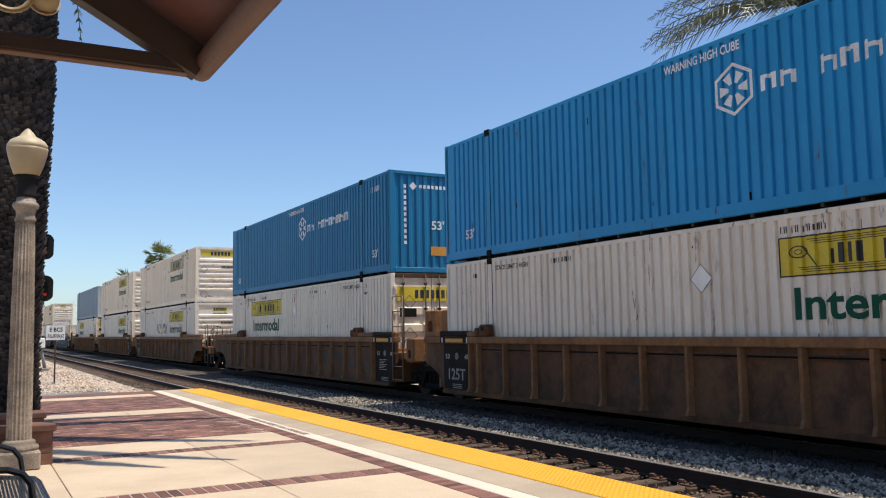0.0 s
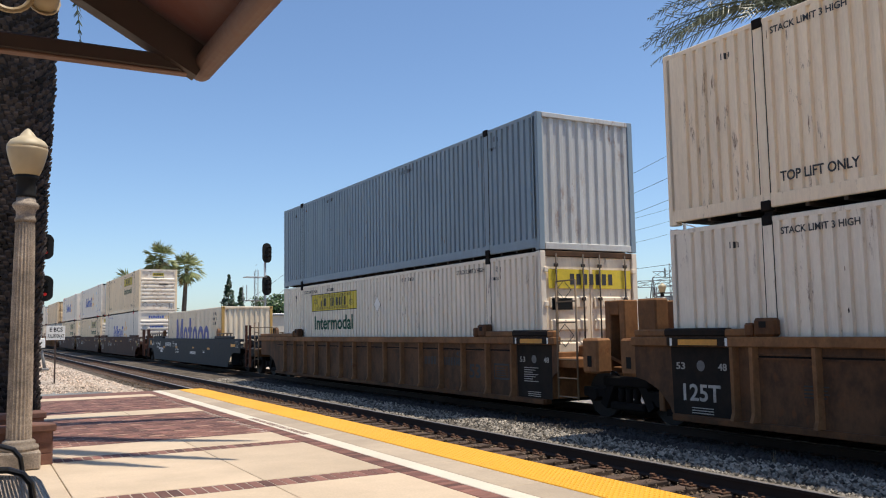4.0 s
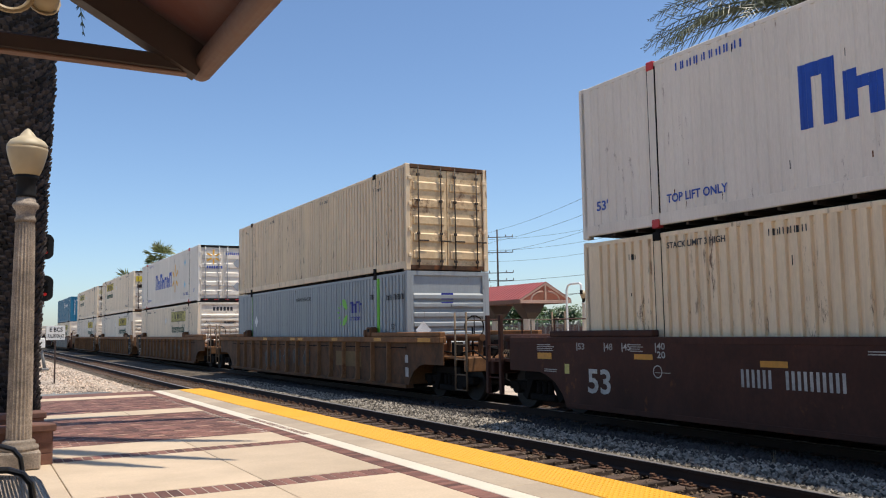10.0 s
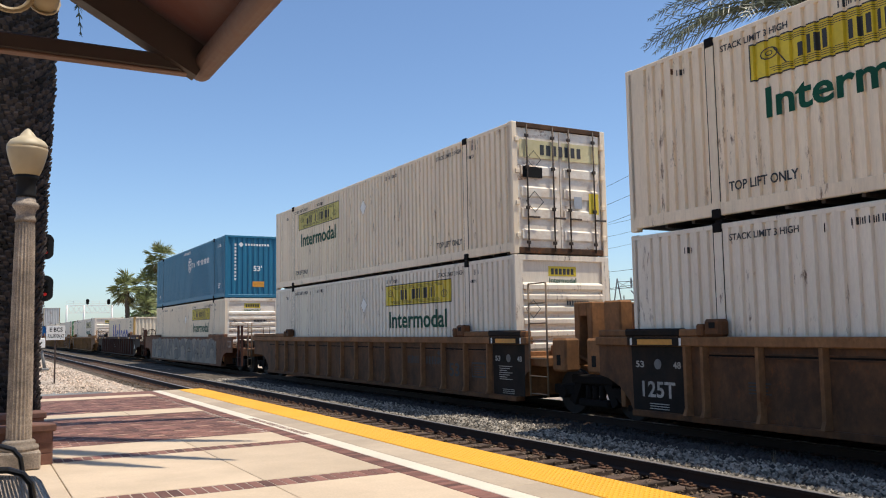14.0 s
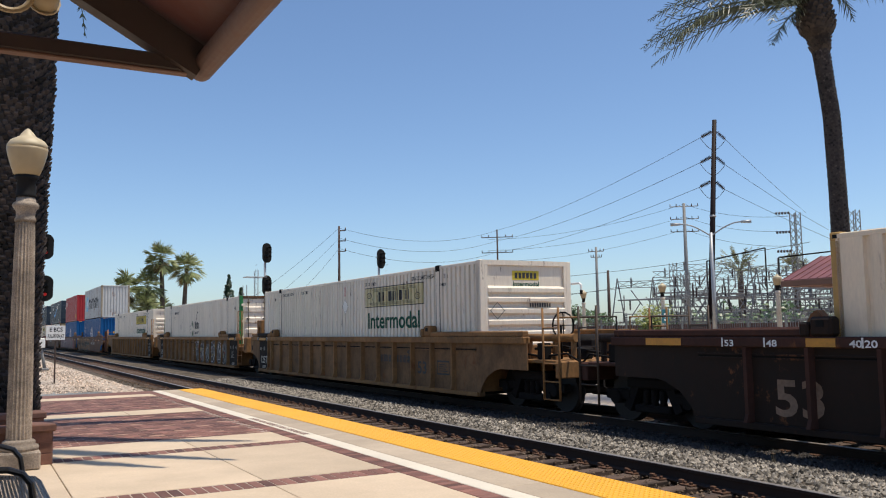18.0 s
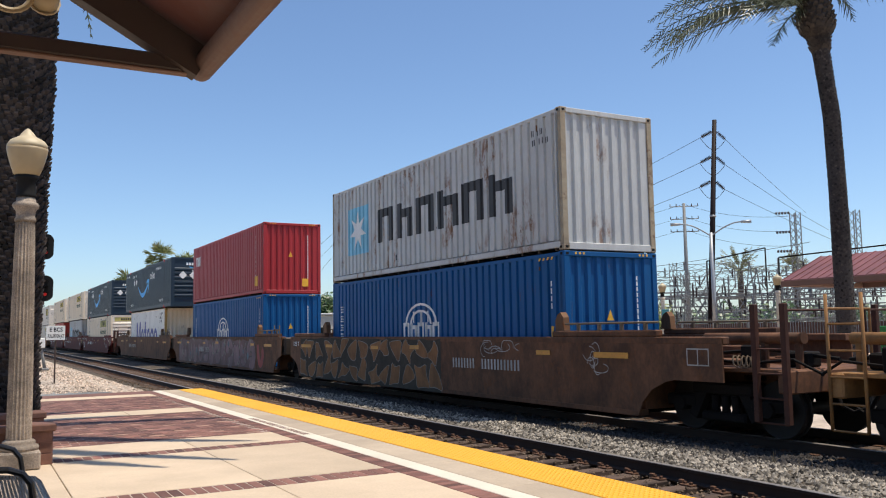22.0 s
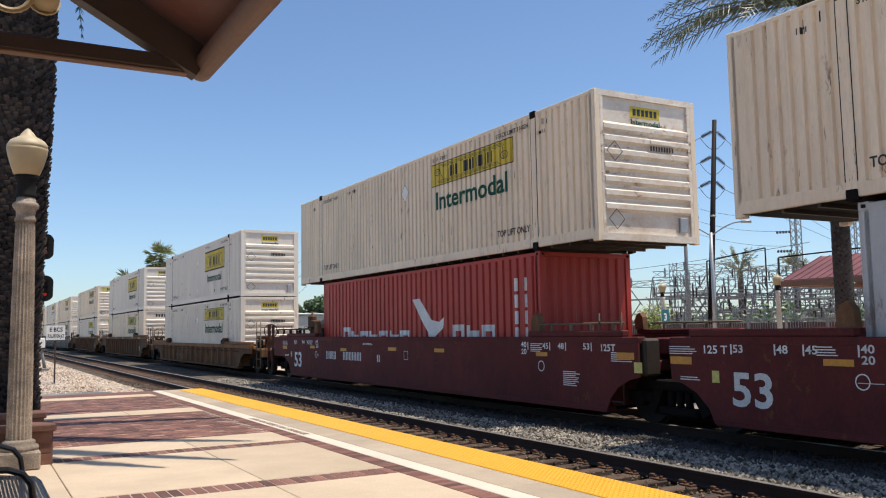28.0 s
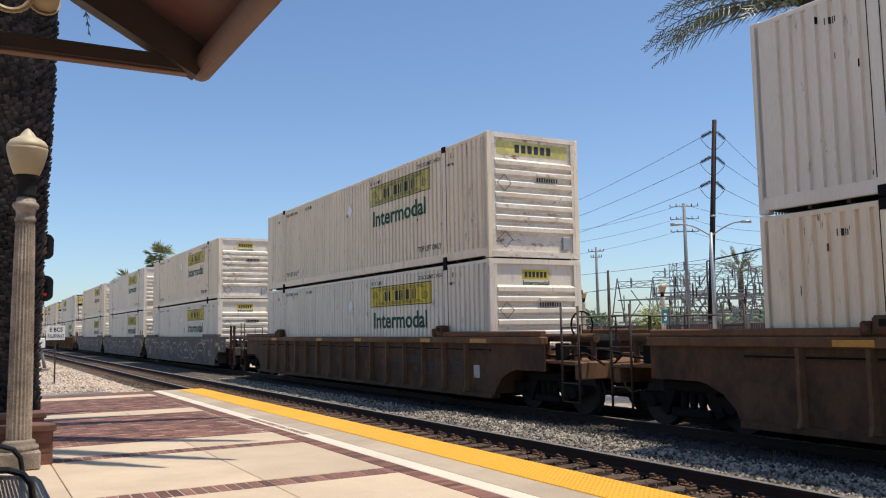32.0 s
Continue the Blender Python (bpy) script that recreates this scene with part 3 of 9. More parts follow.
def mark_arc(c, prof, w, h):
    bm = bmesh.new()
    for r0, r1 in ((0.78, 0.88), (0.5, 0.6)):
        for k in range(10):
            a, b = math.pi * k / 10, math.pi * (k + 1) / 10
            wall_shape(bm, w, [(6.12 - r0 * math.cos(b), 1.52 + r0 * 0.62 * math.sin(b)), (6.12 - r1 * math.cos(b), 1.52 + r1 * 0.62 * math.sin(b)),
                               (6.12 - r1 * math.cos(a), 1.52 + r1 * 0.62 * math.sin(a)), (6.12 - r0 * math.cos(a), 1.52 + r0 * 0.62 * math.sin(a))])
    for k in (3, 5, 7):
        a = math.pi * k / 10
        wall_rect(bm, prof, w, 6.09 - 0.68 * math.cos(a), 6.15 - 0.68 * math.cos(a), 1.56, 1.85)
    blocks(bm, prof, w, 7.15, 5.1, 1.16, [0.40] * 5, 0.24)
    blocks(bm, prof, w, 7.1, 5.15, 0.68, [0.34] * 8, 0.24)
    for z in (1.94, 1.65, 1.38, 1.11):
        for q in (0.0, 0.075, 0.15):
            wall_rect(bm, prof, w, 11.32 + 0.03 * (q == 0.075), 11.52 - 0.03 * (q == 0.075), z + q, z + q + 0.035, 0.009)
    for k in range(9):
        wall_rect(bm, prof, w, 0.77, 0.80, 0.55 + k * 0.22, 0.72 + k * 0.22)
    for k in range(4):
        wall_rect(bm, prof, w, 0.42, 0.46, 1.75 + k * 0.15, 1.86 + k * 0.15)
    frame_rect(bm, prof, w, 0.38, 0.52, 0.84, 0.98, 0.012)
    part("white_mark", bm, CHALK, c["ob"])
    bm = bmesh.new()
    wall_rect(bm, prof, w, 0.39, 0.51, 1.15, 1.4)
    for k in range(4):
        wall_shape(bm, w, [(0.86 - k * 0.14, h - 0.16), (0.80 - k * 0.14, h - 0.16), (0.76 - k * 0.14, h - 0.105), (0.82 - k * 0.14, h - 0.105)], 0.012)
    part("warning_mark", bm, SUNNY, c["ob"])


def mark_red(c, prof, w, h):
    bm = bmesh.new()
    blocks(bm, prof, w, 11.55, 10.62, 1.88, [0.46] * 3, 0.3)
    for k in range(10):
        wall_rect(bm, prof, w, 1.0, 1.1, 0.5 + k * 0.2, 0.62 + k * 0.2)
    part("white_mark", bm, CHALK, c["ob"])
    bm = bmesh.new()
    wall_rect(bm, prof, w, 0.75, 1.15, 0.35, 0.75)
    part("yellow_placard", bm, SUNNY, c["ob"])


def mark_swoop(c, prof, w, h):
    """A blue upward curve with an arrow head, on dark paint."""
    bm = bmesh.new()
    top, low = [], []
    for k in range(25):
        f = k / 24
        y = 11.1 - f * 3.85
        z = 1.78 - 0.86 * math.sin(math.pi * 0.94 * f) * (1 - 0.25 * f) + 0.04 * f
        t = 0.03 + 0.29 * math.sin(math.pi * 0.86 * f)
        top.append((y, z + t * 0.5))
        low.append((y, z - t * 0.5))
    for k in range(24):
        wall_shape(bm, w, [low[k], top[k], top[k + 1], low[k + 1]])
    wall_shape(bm, w, [(7.82, 1.86), (7.55, 1.98), (7.25, 2.04), (6.98, 2.03), (6.86, 1.95), (6.87, 1.75), (6.95, 1.5), (7.2, 1.12), (7.3, 1.16), (7.14, 1.5), (7.1, 1.68), (7.14, 1.8), (7.3, 1.83), (7.5, 1.8), (7.76, 1.73)], 0.008)
    part("blue_swoop", bm, CYAN, c["ob"], "bright blue curved arrow")
    bm = bmesh.new()
    blocks(bm, prof, w, 6.6, 5.0, 1.95, [0.36, 0.36, 0.46, 0.36, 0.36], 0.26)
    for y in (12.45, 11.6):
        diamond(bm, w, y, 2.05, 0.26)
    blocks(bm, prof, w, 15.8, 14.6, h - 0.35, [0.13] * 9, 0.2, False)
    part("white_mark", bm, CHALK, c["ob"])
    lettering("lettering", "STACK LIMIT 3 HIGH", 0.2, CHALK, c["ob"], SIDE_TURN, (-w / 2 - 0.006, 13.4, h - 0.48), 1.75)
    lettering("lettering", "STACK LIMIT 3 HIGH", 0.2, CHALK, c["ob"], SIDE_TURN, (-w / 2 - 0.006, 4.6, h - 0.48), 1.75)
    lettering("lettering", "TOP LIFT ONLY", 0.20, CHALK, c["ob"], SIDE_TURN, (-w / 2 - 0.006, 14.0, 0.42), 1.2)
    lettering("lettering", "TOP LIFT ONLY", 0.20, CHALK, c["ob"], SIDE_TURN, (-w / 2 - 0.006, 3.5, 0.42), 1.2)


def mark_hex(c, prof, w, h):
    bm = bmesh.new()
    for r0, r1 in ((0.36, 0.42), (0.10, 0.28)):
        for k in range(6):
            a, b = math.pi / 6 + k * math.pi / 3, math.pi / 6 + (k + 1) * math.pi / 3
            g = 0.0 if r0 > 0.2 else 0.22
            a, b = a + g, b - g
            wall_shape(bm, w, [(7.1 - r0 * math.cos(b), 2.0 + r0 * math.sin(b)), (7.1 - r1 * math.cos(b), 2.0 + r1 * math.sin(b)),
                               (7.1 - r1 * math.cos(a), 2.0 + r1 * math.sin(a)), (7.1 - r0 * math.cos(a), 2.0 + r0 * math.sin(a))])
    blocks(bm, prof, w, 6.62, 3.0, 1.83, [0.24, 0.24, 0.0, 0.26, 0.26, 0.26, 0.26, 0.26, 0.26, 0.26, 0.26], 0.24)
    blocks(bm, prof, w, 1.3, 0.6, h - 0.5, [0.16] * 4, 0.2, False)
    part("white_mark", bm, CHALK, c["ob"])
    lettering("lettering", "WARNING HIGH CUBE", 0.20, CHALK, c["ob"], SIDE_TURN, (-w / 2 - 0.006, 8.55, 2.60), 1.6)
    lettering("lettering", "53'", 0.3, CHALK, c["ob"], SIDE_TURN, (-w / 2 - 0.006, 15.2, 0.5), 0.4)
    lettering("lettering", "53'", 0.3, CHALK, c["ob"], SIDE_TURN, (-w / 2 - 0.006, 1.2, 0.5), 0.4)


def mark_rays(c, prof, w, h):
    bm = bmesh.new()
    if c["pick"]:
        for y in (14.05, 1.76):
            wall_rect(bm, prof, w, y, y + 0.24, 0.25, h - 0.12)
        for petal in (((4.45, 2.26), (4.32, 2.30), (4.15, 2.21), (4.04, 2.0), (4.19, 1.95), (4.44, 2.12)),
                      ((4.43, 1.62), (4.19, 1.78), (4.04, 1.79), (4.12, 1.60), (4.27, 1.49), (4.44, 1.47))):
            wall_shape(bm, w, petal)
        for p, q in (((4.63, 2.21), (4.55, 2.07)), ((4.81, 2.06), (4.65, 2.0)), ((4.88, 1.89), (4.68, 1.88)), ((4.80, 1.68), (4.62, 1.76)), ((4.63, 1.50), (4.55, 1.63))):
            p, q = Vector(p), Vector(q)
            m, n = (p + q) / 2, Vector((-(q - p).y, (q - p).x)).normalized() * 0.034
            wall_shape(bm, w, [p, m - n, q, m + n])
        part("lime_mark", bm, LIME, c["ob"], "lime green stripes and rays")
        bm = bmesh.new()
        blocks(bm, prof, w, 3.90, 2.94, 1.85, [0.34] * 4, 0.26)
        blocks(bm, prof, w, 3.86, 2.96, 1.62, [0.12] * 9, 0.2)
        part("blue_mark", bm, ROYAL, c["ob"])
        bm = bmesh.new()
        diamond(bm, w, 13.5, 1.74, 0.23)
        part("placard", bm, CHALK, c["ob"])
        bm = bmesh.new()
        blocks(bm, prof, w, 1.32, 0.92, 2.14, [0.15] * 4, 0.24)
        blocks(bm, prof, w, 0.80, 0.15, 2.14, [0.15] * 6, 0.24)
        blocks(bm, prof, w, 2.36, 2.12, 2.2, [0.14] * 2, 0.3)
        part("stencil_mark", bm, INK, c["ob"])
        lettering("lettering", "53'", 0.20, INK, c["ob"], SIDE_TURN, (-w / 2 - 0.006, 0.98, 1.34), 0.28)
        lettering("lettering", "WARNING HIGH CUBE", 0.17, INK, c["ob"], SIDE_TURN, (-w / 2 - 0.006, 8.76, 2.36), 1.5)
        bm = bmesh.new()
        end_rect(bm, -0.25, 0.12, 2.12, 2.3)
        end_rect(bm, -0.25, 0.12, 1.98, 2.05)
        part("blue_mark", bm, ROYAL, c["ob"])
        bm = bmesh.new()
        end_diamond(bm, -0.82, 1.3, 0.24)
        part("placard", bm, CHALK, c["ob"])
    else:
        blocks(bm, prof, w, 8.40, 7.50, 1.54, [0.34] * 4, 0.26)
        blocks(bm, prof, w, 8.38, 7.50, 1.27, [0.13] * 9, 0.2)
        blocks(bm, prof, w, 13.2, 12.2, 2.37, [0.13] * 8, 0.3)
        diamond(bm, w, 13.21, 2.1, 0.2, 0.018)
        part("stencil_mark", bm, INK, c["ob"])
        lettering("lettering", "53", 0.2, INK, c["ob"], SIDE_TURN, (-w / 2 - 0.006, 0.85, 2.3), 0.26)
        bm = bmesh.new()
        for petal in (((8.93, 1.94), (8.80, 1.92), (8.66, 1.80), (8.59, 1.60), (8.74, 1.60), (8.93, 1.78)),
                      ((8.93, 1.34), (8.75, 1.44), (8.60, 1.44), (8.60, 1.20), (8.76, 1.19), (8.93, 1.19))):
            wall_shape(bm, w, petal)
        part("petal_mark", bm, OLIVE_MARK, c["ob"])
        bm = bmesh.new()
        for p, q in (((9.13, 1.85), (9.07, 1.68)), ((9.31, 1.73), (9.14, 1.64)), ((9.33, 1.53), (9.11, 1.53)), ((9.29, 1.30), (9.13, 1.39)), ((9.13, 1.18), (9.07, 1.32))):
            p, q = Vector(p), Vector(q)
            m, n = (p + q) / 2, Vector((-(q - p).y, (q - p).x)).normalized() * 0.03
            wall_shape(bm, w, [p, m - n, q, m + n])
        part("ray_mark", bm, INK, c["ob"])["kind"] = "stuff"


def mark_bird(c, prof, w, h):
    bm = bmesh.new()
    blocks(bm, prof, w, 10.6, 5.9, 0.7, [0.72, 0.6, 0.6, 0.6, 0.6, 0.6, 0.6], 0.2)
    blocks(bm, prof, w, 3.7, 1.7, 0.7, [0.72, 0.7, 0.7], 0.22)
    wall_shape(bm, w, [(5.75, 2.1), (5.35, 2.12), (4.7, 1.55), (4.3, 1.5), (4.05, 1.62), (4.1, 1.35), (4.5, 1.15), (4.35, 0.8), (4.8, 0.8), (4.9, 1.25), (5.2, 1.5)])
    for k in range(5):
        wall_rect(bm, prof, w, 0.85, 0.95, 0.7 + k * 0.35, 0.98 + k * 0.35)
        wall_rect(bm, prof, w, 0.5, 0.58, 0.7 + k * 0.35, 0.98 + k * 0.35)
    part("white_mark", bm, CHALK, c["ob"])


def mark_none(c, prof, w, h):
    small_print(c, prof, w, h, INK, False)


# -- the container itself --
def end_rect(bm, x0, x1, z0, z1, y=-0.010):
    v = [bm.verts.new(p) for p in ((x0, y, z0), (x1, y, z0), (x1, y, z1), (x0, y, z1))]
    bm.faces.new(v)


def end_diamond(bm, x, z, r, y=-0.02):
    bm.faces.new([bm.verts.new(p) for p in ((x - r, y, z), (x, y, z - r), (x + r, y, z), (x, y, z + r))])


def container(y, z, length, height, style, mat, end, mark, label, frame_mat=None, pick=0, end_mark="", group="containers on the train", **extra):
    iso = length < 13
    w = 2.438 if iso else 2.591
    fm = frame_mat or mat
    ob = thing("freight_container", pose(TRACK_X, y, z), label, "shipping container", group)
    MOVERS.append((ob, TRACK_X, y, z))
    c = {"ob": ob, "length": length, "pick": pick}
    prof = profile(length, style)
    h = height
    key = (style, length, height)

    def side(s):
        def build(bm):
            cols = [(bm.verts.new((s * (w / 2 - d), yy, 0.2)), bm.verts.new((s * (w / 2 - d), yy, h - 0.09))) for yy, d in prof]
            for a, b in zip(cols, cols[1:]):
                bm.faces.new((a[0], b[0], b[1], a[1]) if s > 0 else (b[0], a[0], a[1], b[1]))
        return build

    put("side_panel", cached(("side_panel", -1) + key, side(-1), mat), ob)
    put("side_panel", cached(("side_panel", 1) + key, side(1), mat), ob)

    def roof(bm):
        box(bm, -w / 2 + 0.05, w / 2 - 0.05, 0.05, length - 0.05, h - 0.05, h - 0.015)
        for k in range(int(length / 1.1)):
            box(bm, -w / 2 + 0.12, w / 2 - 0.12, 0.5 + k * 1.1, 0.8 + k * 1.1, h - 0.014, h - 0.004)
    put("roof_panel", cached(("roof_panel",) + key, roof, mat), ob)

    def base(bm):
        box(bm, -w / 2 + 0.06, w / 2 - 0.06, 0.05, length - 0.05, 0.06, 0.14)
    put("underframe", cached(("underframe",) + key, base, UNDER), ob)
    if z > 2:
        gap = 0.061 if z > TOP_Z + 0.02 else 0.016

        def lock(bm):
            rbox(bm, -0.05, 0.05, -0.07, 0.07, -gap, 0.0, 0.004)

        def beams(bm):
            for k in range(int(length / 0.6)):
                box(bm, -w / 2 + 0.06, w / 2 - 0.06, 0.3 + k * 0.6, 0.36 + k * 0.6, -0.002, 0.1)
        for sx in (-1, 1):
            for yy in (0.085, length - 0.085) if iso else (1.98, length - 1.98):
                put("twist_lock", cached(("twist_lock", gap), lock, UNDER), ob, "", (sx * (w / 2 - 0.08), yy, 0))
        put("floor_beam", cached(("floor_beam",) + key, beams, ROD_DARK), ob)["kind"] = "stuff"
    for s in (-1, 1):
        def rail(bm, s=s):
            x = sorted((s * (w / 2 + 0.002), s * (w / 2 - 0.055)))
            rbox(bm, x[0], x[1], 0.1, length - 0.1, h - 0.1, h - 0.02, 0.012)
        put("top_rail", cached(("top_rail", s) + key, rail, fm), ob)

        def low(bm, s=s):
            x = sorted((s * (w / 2 + 0.002), s * (w / 2 - 0.07)))
            rbox(bm, x[0], x[1], 0.1, length - 0.1, 0.05, 0.185 if iso else 0.25, 0.012)
        put("bottom_rail", cached(("bottom_rail", s) + key, low, fm), ob)

    def post(bm):
        rbox(bm, -0.07, 0.07, -0.083, 0.083, *((0.11, h - 0.11) if iso else (0.0, h - 0.004)), 0.012)

    def casting(bm):
        rbox(bm, -0.085, 0.085, -0.085, 0.085, -0.059, 0.059, 0.012)
        box(bm, -0.088, -0.0855, -0.035, 0.035, -0.025, 0.025, 1)
        box(bm, -0.035, 0.035, -0.088, -0.0855, -0.025, 0.025, 1)
    pm = cached(("corner_post", h, iso), post, extra.get("posts", fm))
    cm = cached(("corner_casting",), casting, extra.get("posts", fm), BLACK)
    for sx in (-1, 1):
        for yy in (0.085, length - 0.085):
            put("corner_post", pm, ob, "", (sx * (w / 2 - 0.07), yy, 0))
            for zz in (0.06, h - 0.06) if iso else ():
                put("corner_casting", cm, ob, "", (sx * (w / 2 - 0.085), yy, zz))
    if not iso:
        def lift(bm):
            rbox(bm, -0.032, 0.032, -0.085, 0.085, 0.05, h - 0.02, 0.01)
            # Thin dark strips stand in for the shade in the gaps beside the post.
            for q in (-0.094, 0.087):
                box(bm, -0.029, 0.029, q, q + 0.007, 0.26, h - 0.1, 1)

        def hook(bm):
            rbox(bm, -0.06, 0.06, -0.085, 0.085, -0.075, 0.075, 0.012)
        lm = cached(("lift_post", h), lift, fm, UNDER)
        hm = cached(("lift_casting",), hook, extra.get("hook", UNDER))
        for sx in (-1, 1):
            for yy in (1.98, length - 1.98):
                put("lift_post", lm, ob, "", (sx * (w / 2 - 0.018), yy, 0))
                put("lift_casting", hm, ob, "", (sx * (w / 2 - 0.025), yy, h - 0.075))
                put("lift_casting", hm, ob, "", (sx * (w / 2 - 0.025), yy, 0.08))
    # ends: the leading one faces the camera as it comes
    em = extra.get("end_mat", mat)

    def back(bm):
        box(bm, -w / 2 + 0.12, w / 2 - 0.12, length - 0.06, length - 0.03, 0.1, h - 0.1)
    put("rear_wall", cached(("rear_wall",) + key, back, mat), ob)
    if end == "ribs":
        def ribs(bm):
            box(bm, -w / 2 + 0.135, w / 2 - 0.135, 0.05, 0.08, 0.12, h - 0.1)

        def sill(bm):
            box(bm, -w / 2 + 0.08, w / 2 - 0.08, 0.0, 0.09, 0.02, 0.15)

        def header(bm):
            box(bm, -w / 2 + 0.08, w / 2 - 0.08, 0.0, 0.09, h - 0.12, h - 0.005)

        def stile(bm):
            box(bm, -0.0375, 0.0375, 0.003, 0.09, 0.15, h - 0.12)
        put("end_sill", cached(("end_sill", w), sill, em), ob)
        put("end_header", cached(("end_header",) + key, header, em), ob)
        for sx in (-1, 1):
            put("end_stile", cached(("end_stile", h), stile, em), ob, "", (sx * (w / 2 - 0.1725), 0, 0))
        put("end_wall", cached(("end_wall",) + key, ribs, em), ob)

        def end_rib(bm):
            a = [(-w / 2 + 0.212, 0.05, -0.10), (-w / 2 + 0.212, -0.015, -0.045), (-w / 2 + 0.212, -0.015, 0.045), (-w / 2 + 0.212, 0.05, 0.10)]
            va = [bm.verts.new(p) for p in a]
            vb = [bm.verts.new((-p[0], p[1], p[2])) for p in a]
            for k in range(3):
                bm.faces.new((va[k], vb[k], vb[k + 1], va[k + 1]))
            bm.faces.new(va[::-1])
            bm.faces.new(vb)
        erm = cached(("end_rib", w), end_rib, em)
        for q in [0.66 + k * 0.262 for k in range(6)] + [h - 0.70]:
            put("end_rib", erm, ob, "", (0, 0, q))

        def tray(bm):
            rbox(bm, 0.05, 0.6, -0.04, 0.045, h - 0.97, h - 0.89, 0.008)

        def hatch(bm):
            rbox(bm, 0.78, 0.98, -0.01, 0.055, 0.22, 0.52, 0.01)
        put("document_box", cached(("document_box", h), tray, em), ob)
        put("vent_hatch", cached(("vent_hatch",), hatch, GALV), ob)
    elif end == "corr":
        def corr(bm):
            pts, x = [(-w / 2 + 0.13, 0.03)], -w / 2 + 0.18
            while x + 0.25 < w / 2 - 0.12:
                pts += [(x, 0.03), (x + 0.04, 0.075), (x + 0.13, 0.075), (x + 0.17, 0.03)]
                x += 0.25
            pts.append((w / 2 - 0.13, 0.03))
            cols = [(bm.verts.new((x, d, 0.15)), bm.verts.new((x, d, h - 0.1))) for x, d in pts]
            for a, b in zip(cols, cols[1:]):
                bm.faces.new((a[0], b[0], b[1], a[1]))
            rbox(bm, -w / 2 + 0.14, w / 2 - 0.14, 0.0, 0.1, h - 0.11, h - 0.01, 0.01)
            rbox(bm, -w / 2 + 0.14, w / 2 - 0.14, 0.0, 0.1, 0.01, 0.15, 0.01)
        put("end_wall", cached(("corrugated_wall",) + key, corr, em), ob)
    else:
        def frame_bars(bm):
            rbox(bm, -w / 2 + 0.14, w / 2 - 0.14, 0.0, 0.1, h - 0.115, h - 0.005, 0.01)
            rbox(bm, -w / 2 + 0.14, w / 2 - 0.14, 0.0, 0.1, 0.01, 0.14, 0.01)
        put("door_frame", cached(("door_frame",) + key, frame_bars, extra.get("door_frame", em)), ob)

        def leaf(bm):
            x1 = w / 2 - 0.165
            box(bm, 0.012, x1, 0.045, 0.085, 0.15, h - 0.125)
            for k in range(5):
                q = 0.42 + k * 0.47
                a = [(0.09, 0.045, q - 0.13), (0.09, 0.01, q - 0.09), (0.09, 0.01, q + 0.09), (0.09, 0.045, q + 0.13)]
                va = [bm.verts.new(p) for p in a]
                vb = [bm.verts.new((x1 - 0.09, p[1], p[2])) for p in a]
                for j in range(3):
                    bm.faces.new((va[j], vb[j], vb[j + 1], va[j + 1]))
                bm.faces.new(va[::-1])
                bm.faces.new(vb)
        lm = cached(("door",) + key, leaf, em)

        def rod(bm):
            tube(bm, (0, 0, 0.06), (0, 0, h - 0.06), 0.019, n=6)
            for q in (0.25, 1.0, 1.9, h - 0.3):
                rbox(bm, -0.045, 0.045, -0.02, 0.03, q - 0.035, q + 0.035, 0.006)
            rbox(bm, 0.0, 0.3, -0.028, -0.012, 0.78, 0.82, 0.004)
        rm = cached(("lock_rod", h), rod, extra.get("rods", ROD_DARK))

        def hinge(bm):
            rbox(bm, -0.05, 0.05, -0.03, 0.05, -0.05, 0.05, 0.008)
        hgm = cached(("hinge",), hinge, fm)
        for s in (-1, 1):
            d = put("door", lm, ob)
            if s < 0:
                d.matrix_basis = Matrix.Translation((-(w / 2 - 0.165) - 0.012, 0, 0))
            for xx in (0.22, 0.92):
                r = put("lock_rod", rm, d)
                r.location = (xx, -0.03, 0)
            for q in (0.4, 1.1, 1.8, 2.5):
                put("hinge", hgm, ob, "", (s * (w / 2 - 0.12), -0.005, min(q, h - 0.3)))
    if end_mark:
        bm, bd = bmesh.new(), bmesh.new()
        if end_mark == "panel":
            end_rect(bm, -0.38, 0.38, h - 0.46, h - 0.24, 0.046)
            for k in range(6):
                end_rect(bd, -0.31 + k * 0.108, -0.235 + k * 0.108, h - 0.42, h - 0.29, 0.042)
            lettering("lettering", "Intermodal", 0.15, GREEN, ob, END_TURN, (-0.37, 0.044, h - 0.6), 0.75)
        elif end_mark == "wide":
            end_rect(bm, -1.0, 1.0, h - 0.5, h - 0.18, 0.046)
            for k in range(6):
                end_rect(bd, -0.5 + k * 0.18, -0.38 + k * 0.18, h - 0.44, h - 0.25, 0.042)
        elif end_mark == "doorpanel":
            for s in (-1, 1):
                end_rect(bm, min(s * 0.05, s * 1.1), max(s * 0.05, s * 1.1), h - 0.78, h - 0.38, 0.006)
            for k in range(7):
                end_rect(bd, -0.55 + k * 0.17, -0.44 + k * 0.17, h - 0.70, h - 0.47, 0.002)
        part("end_panel", bm, extra.get("door_panel", YELLOW) if end_mark != "wide" else extra.get("wide", PALE_YELLOW), ob)
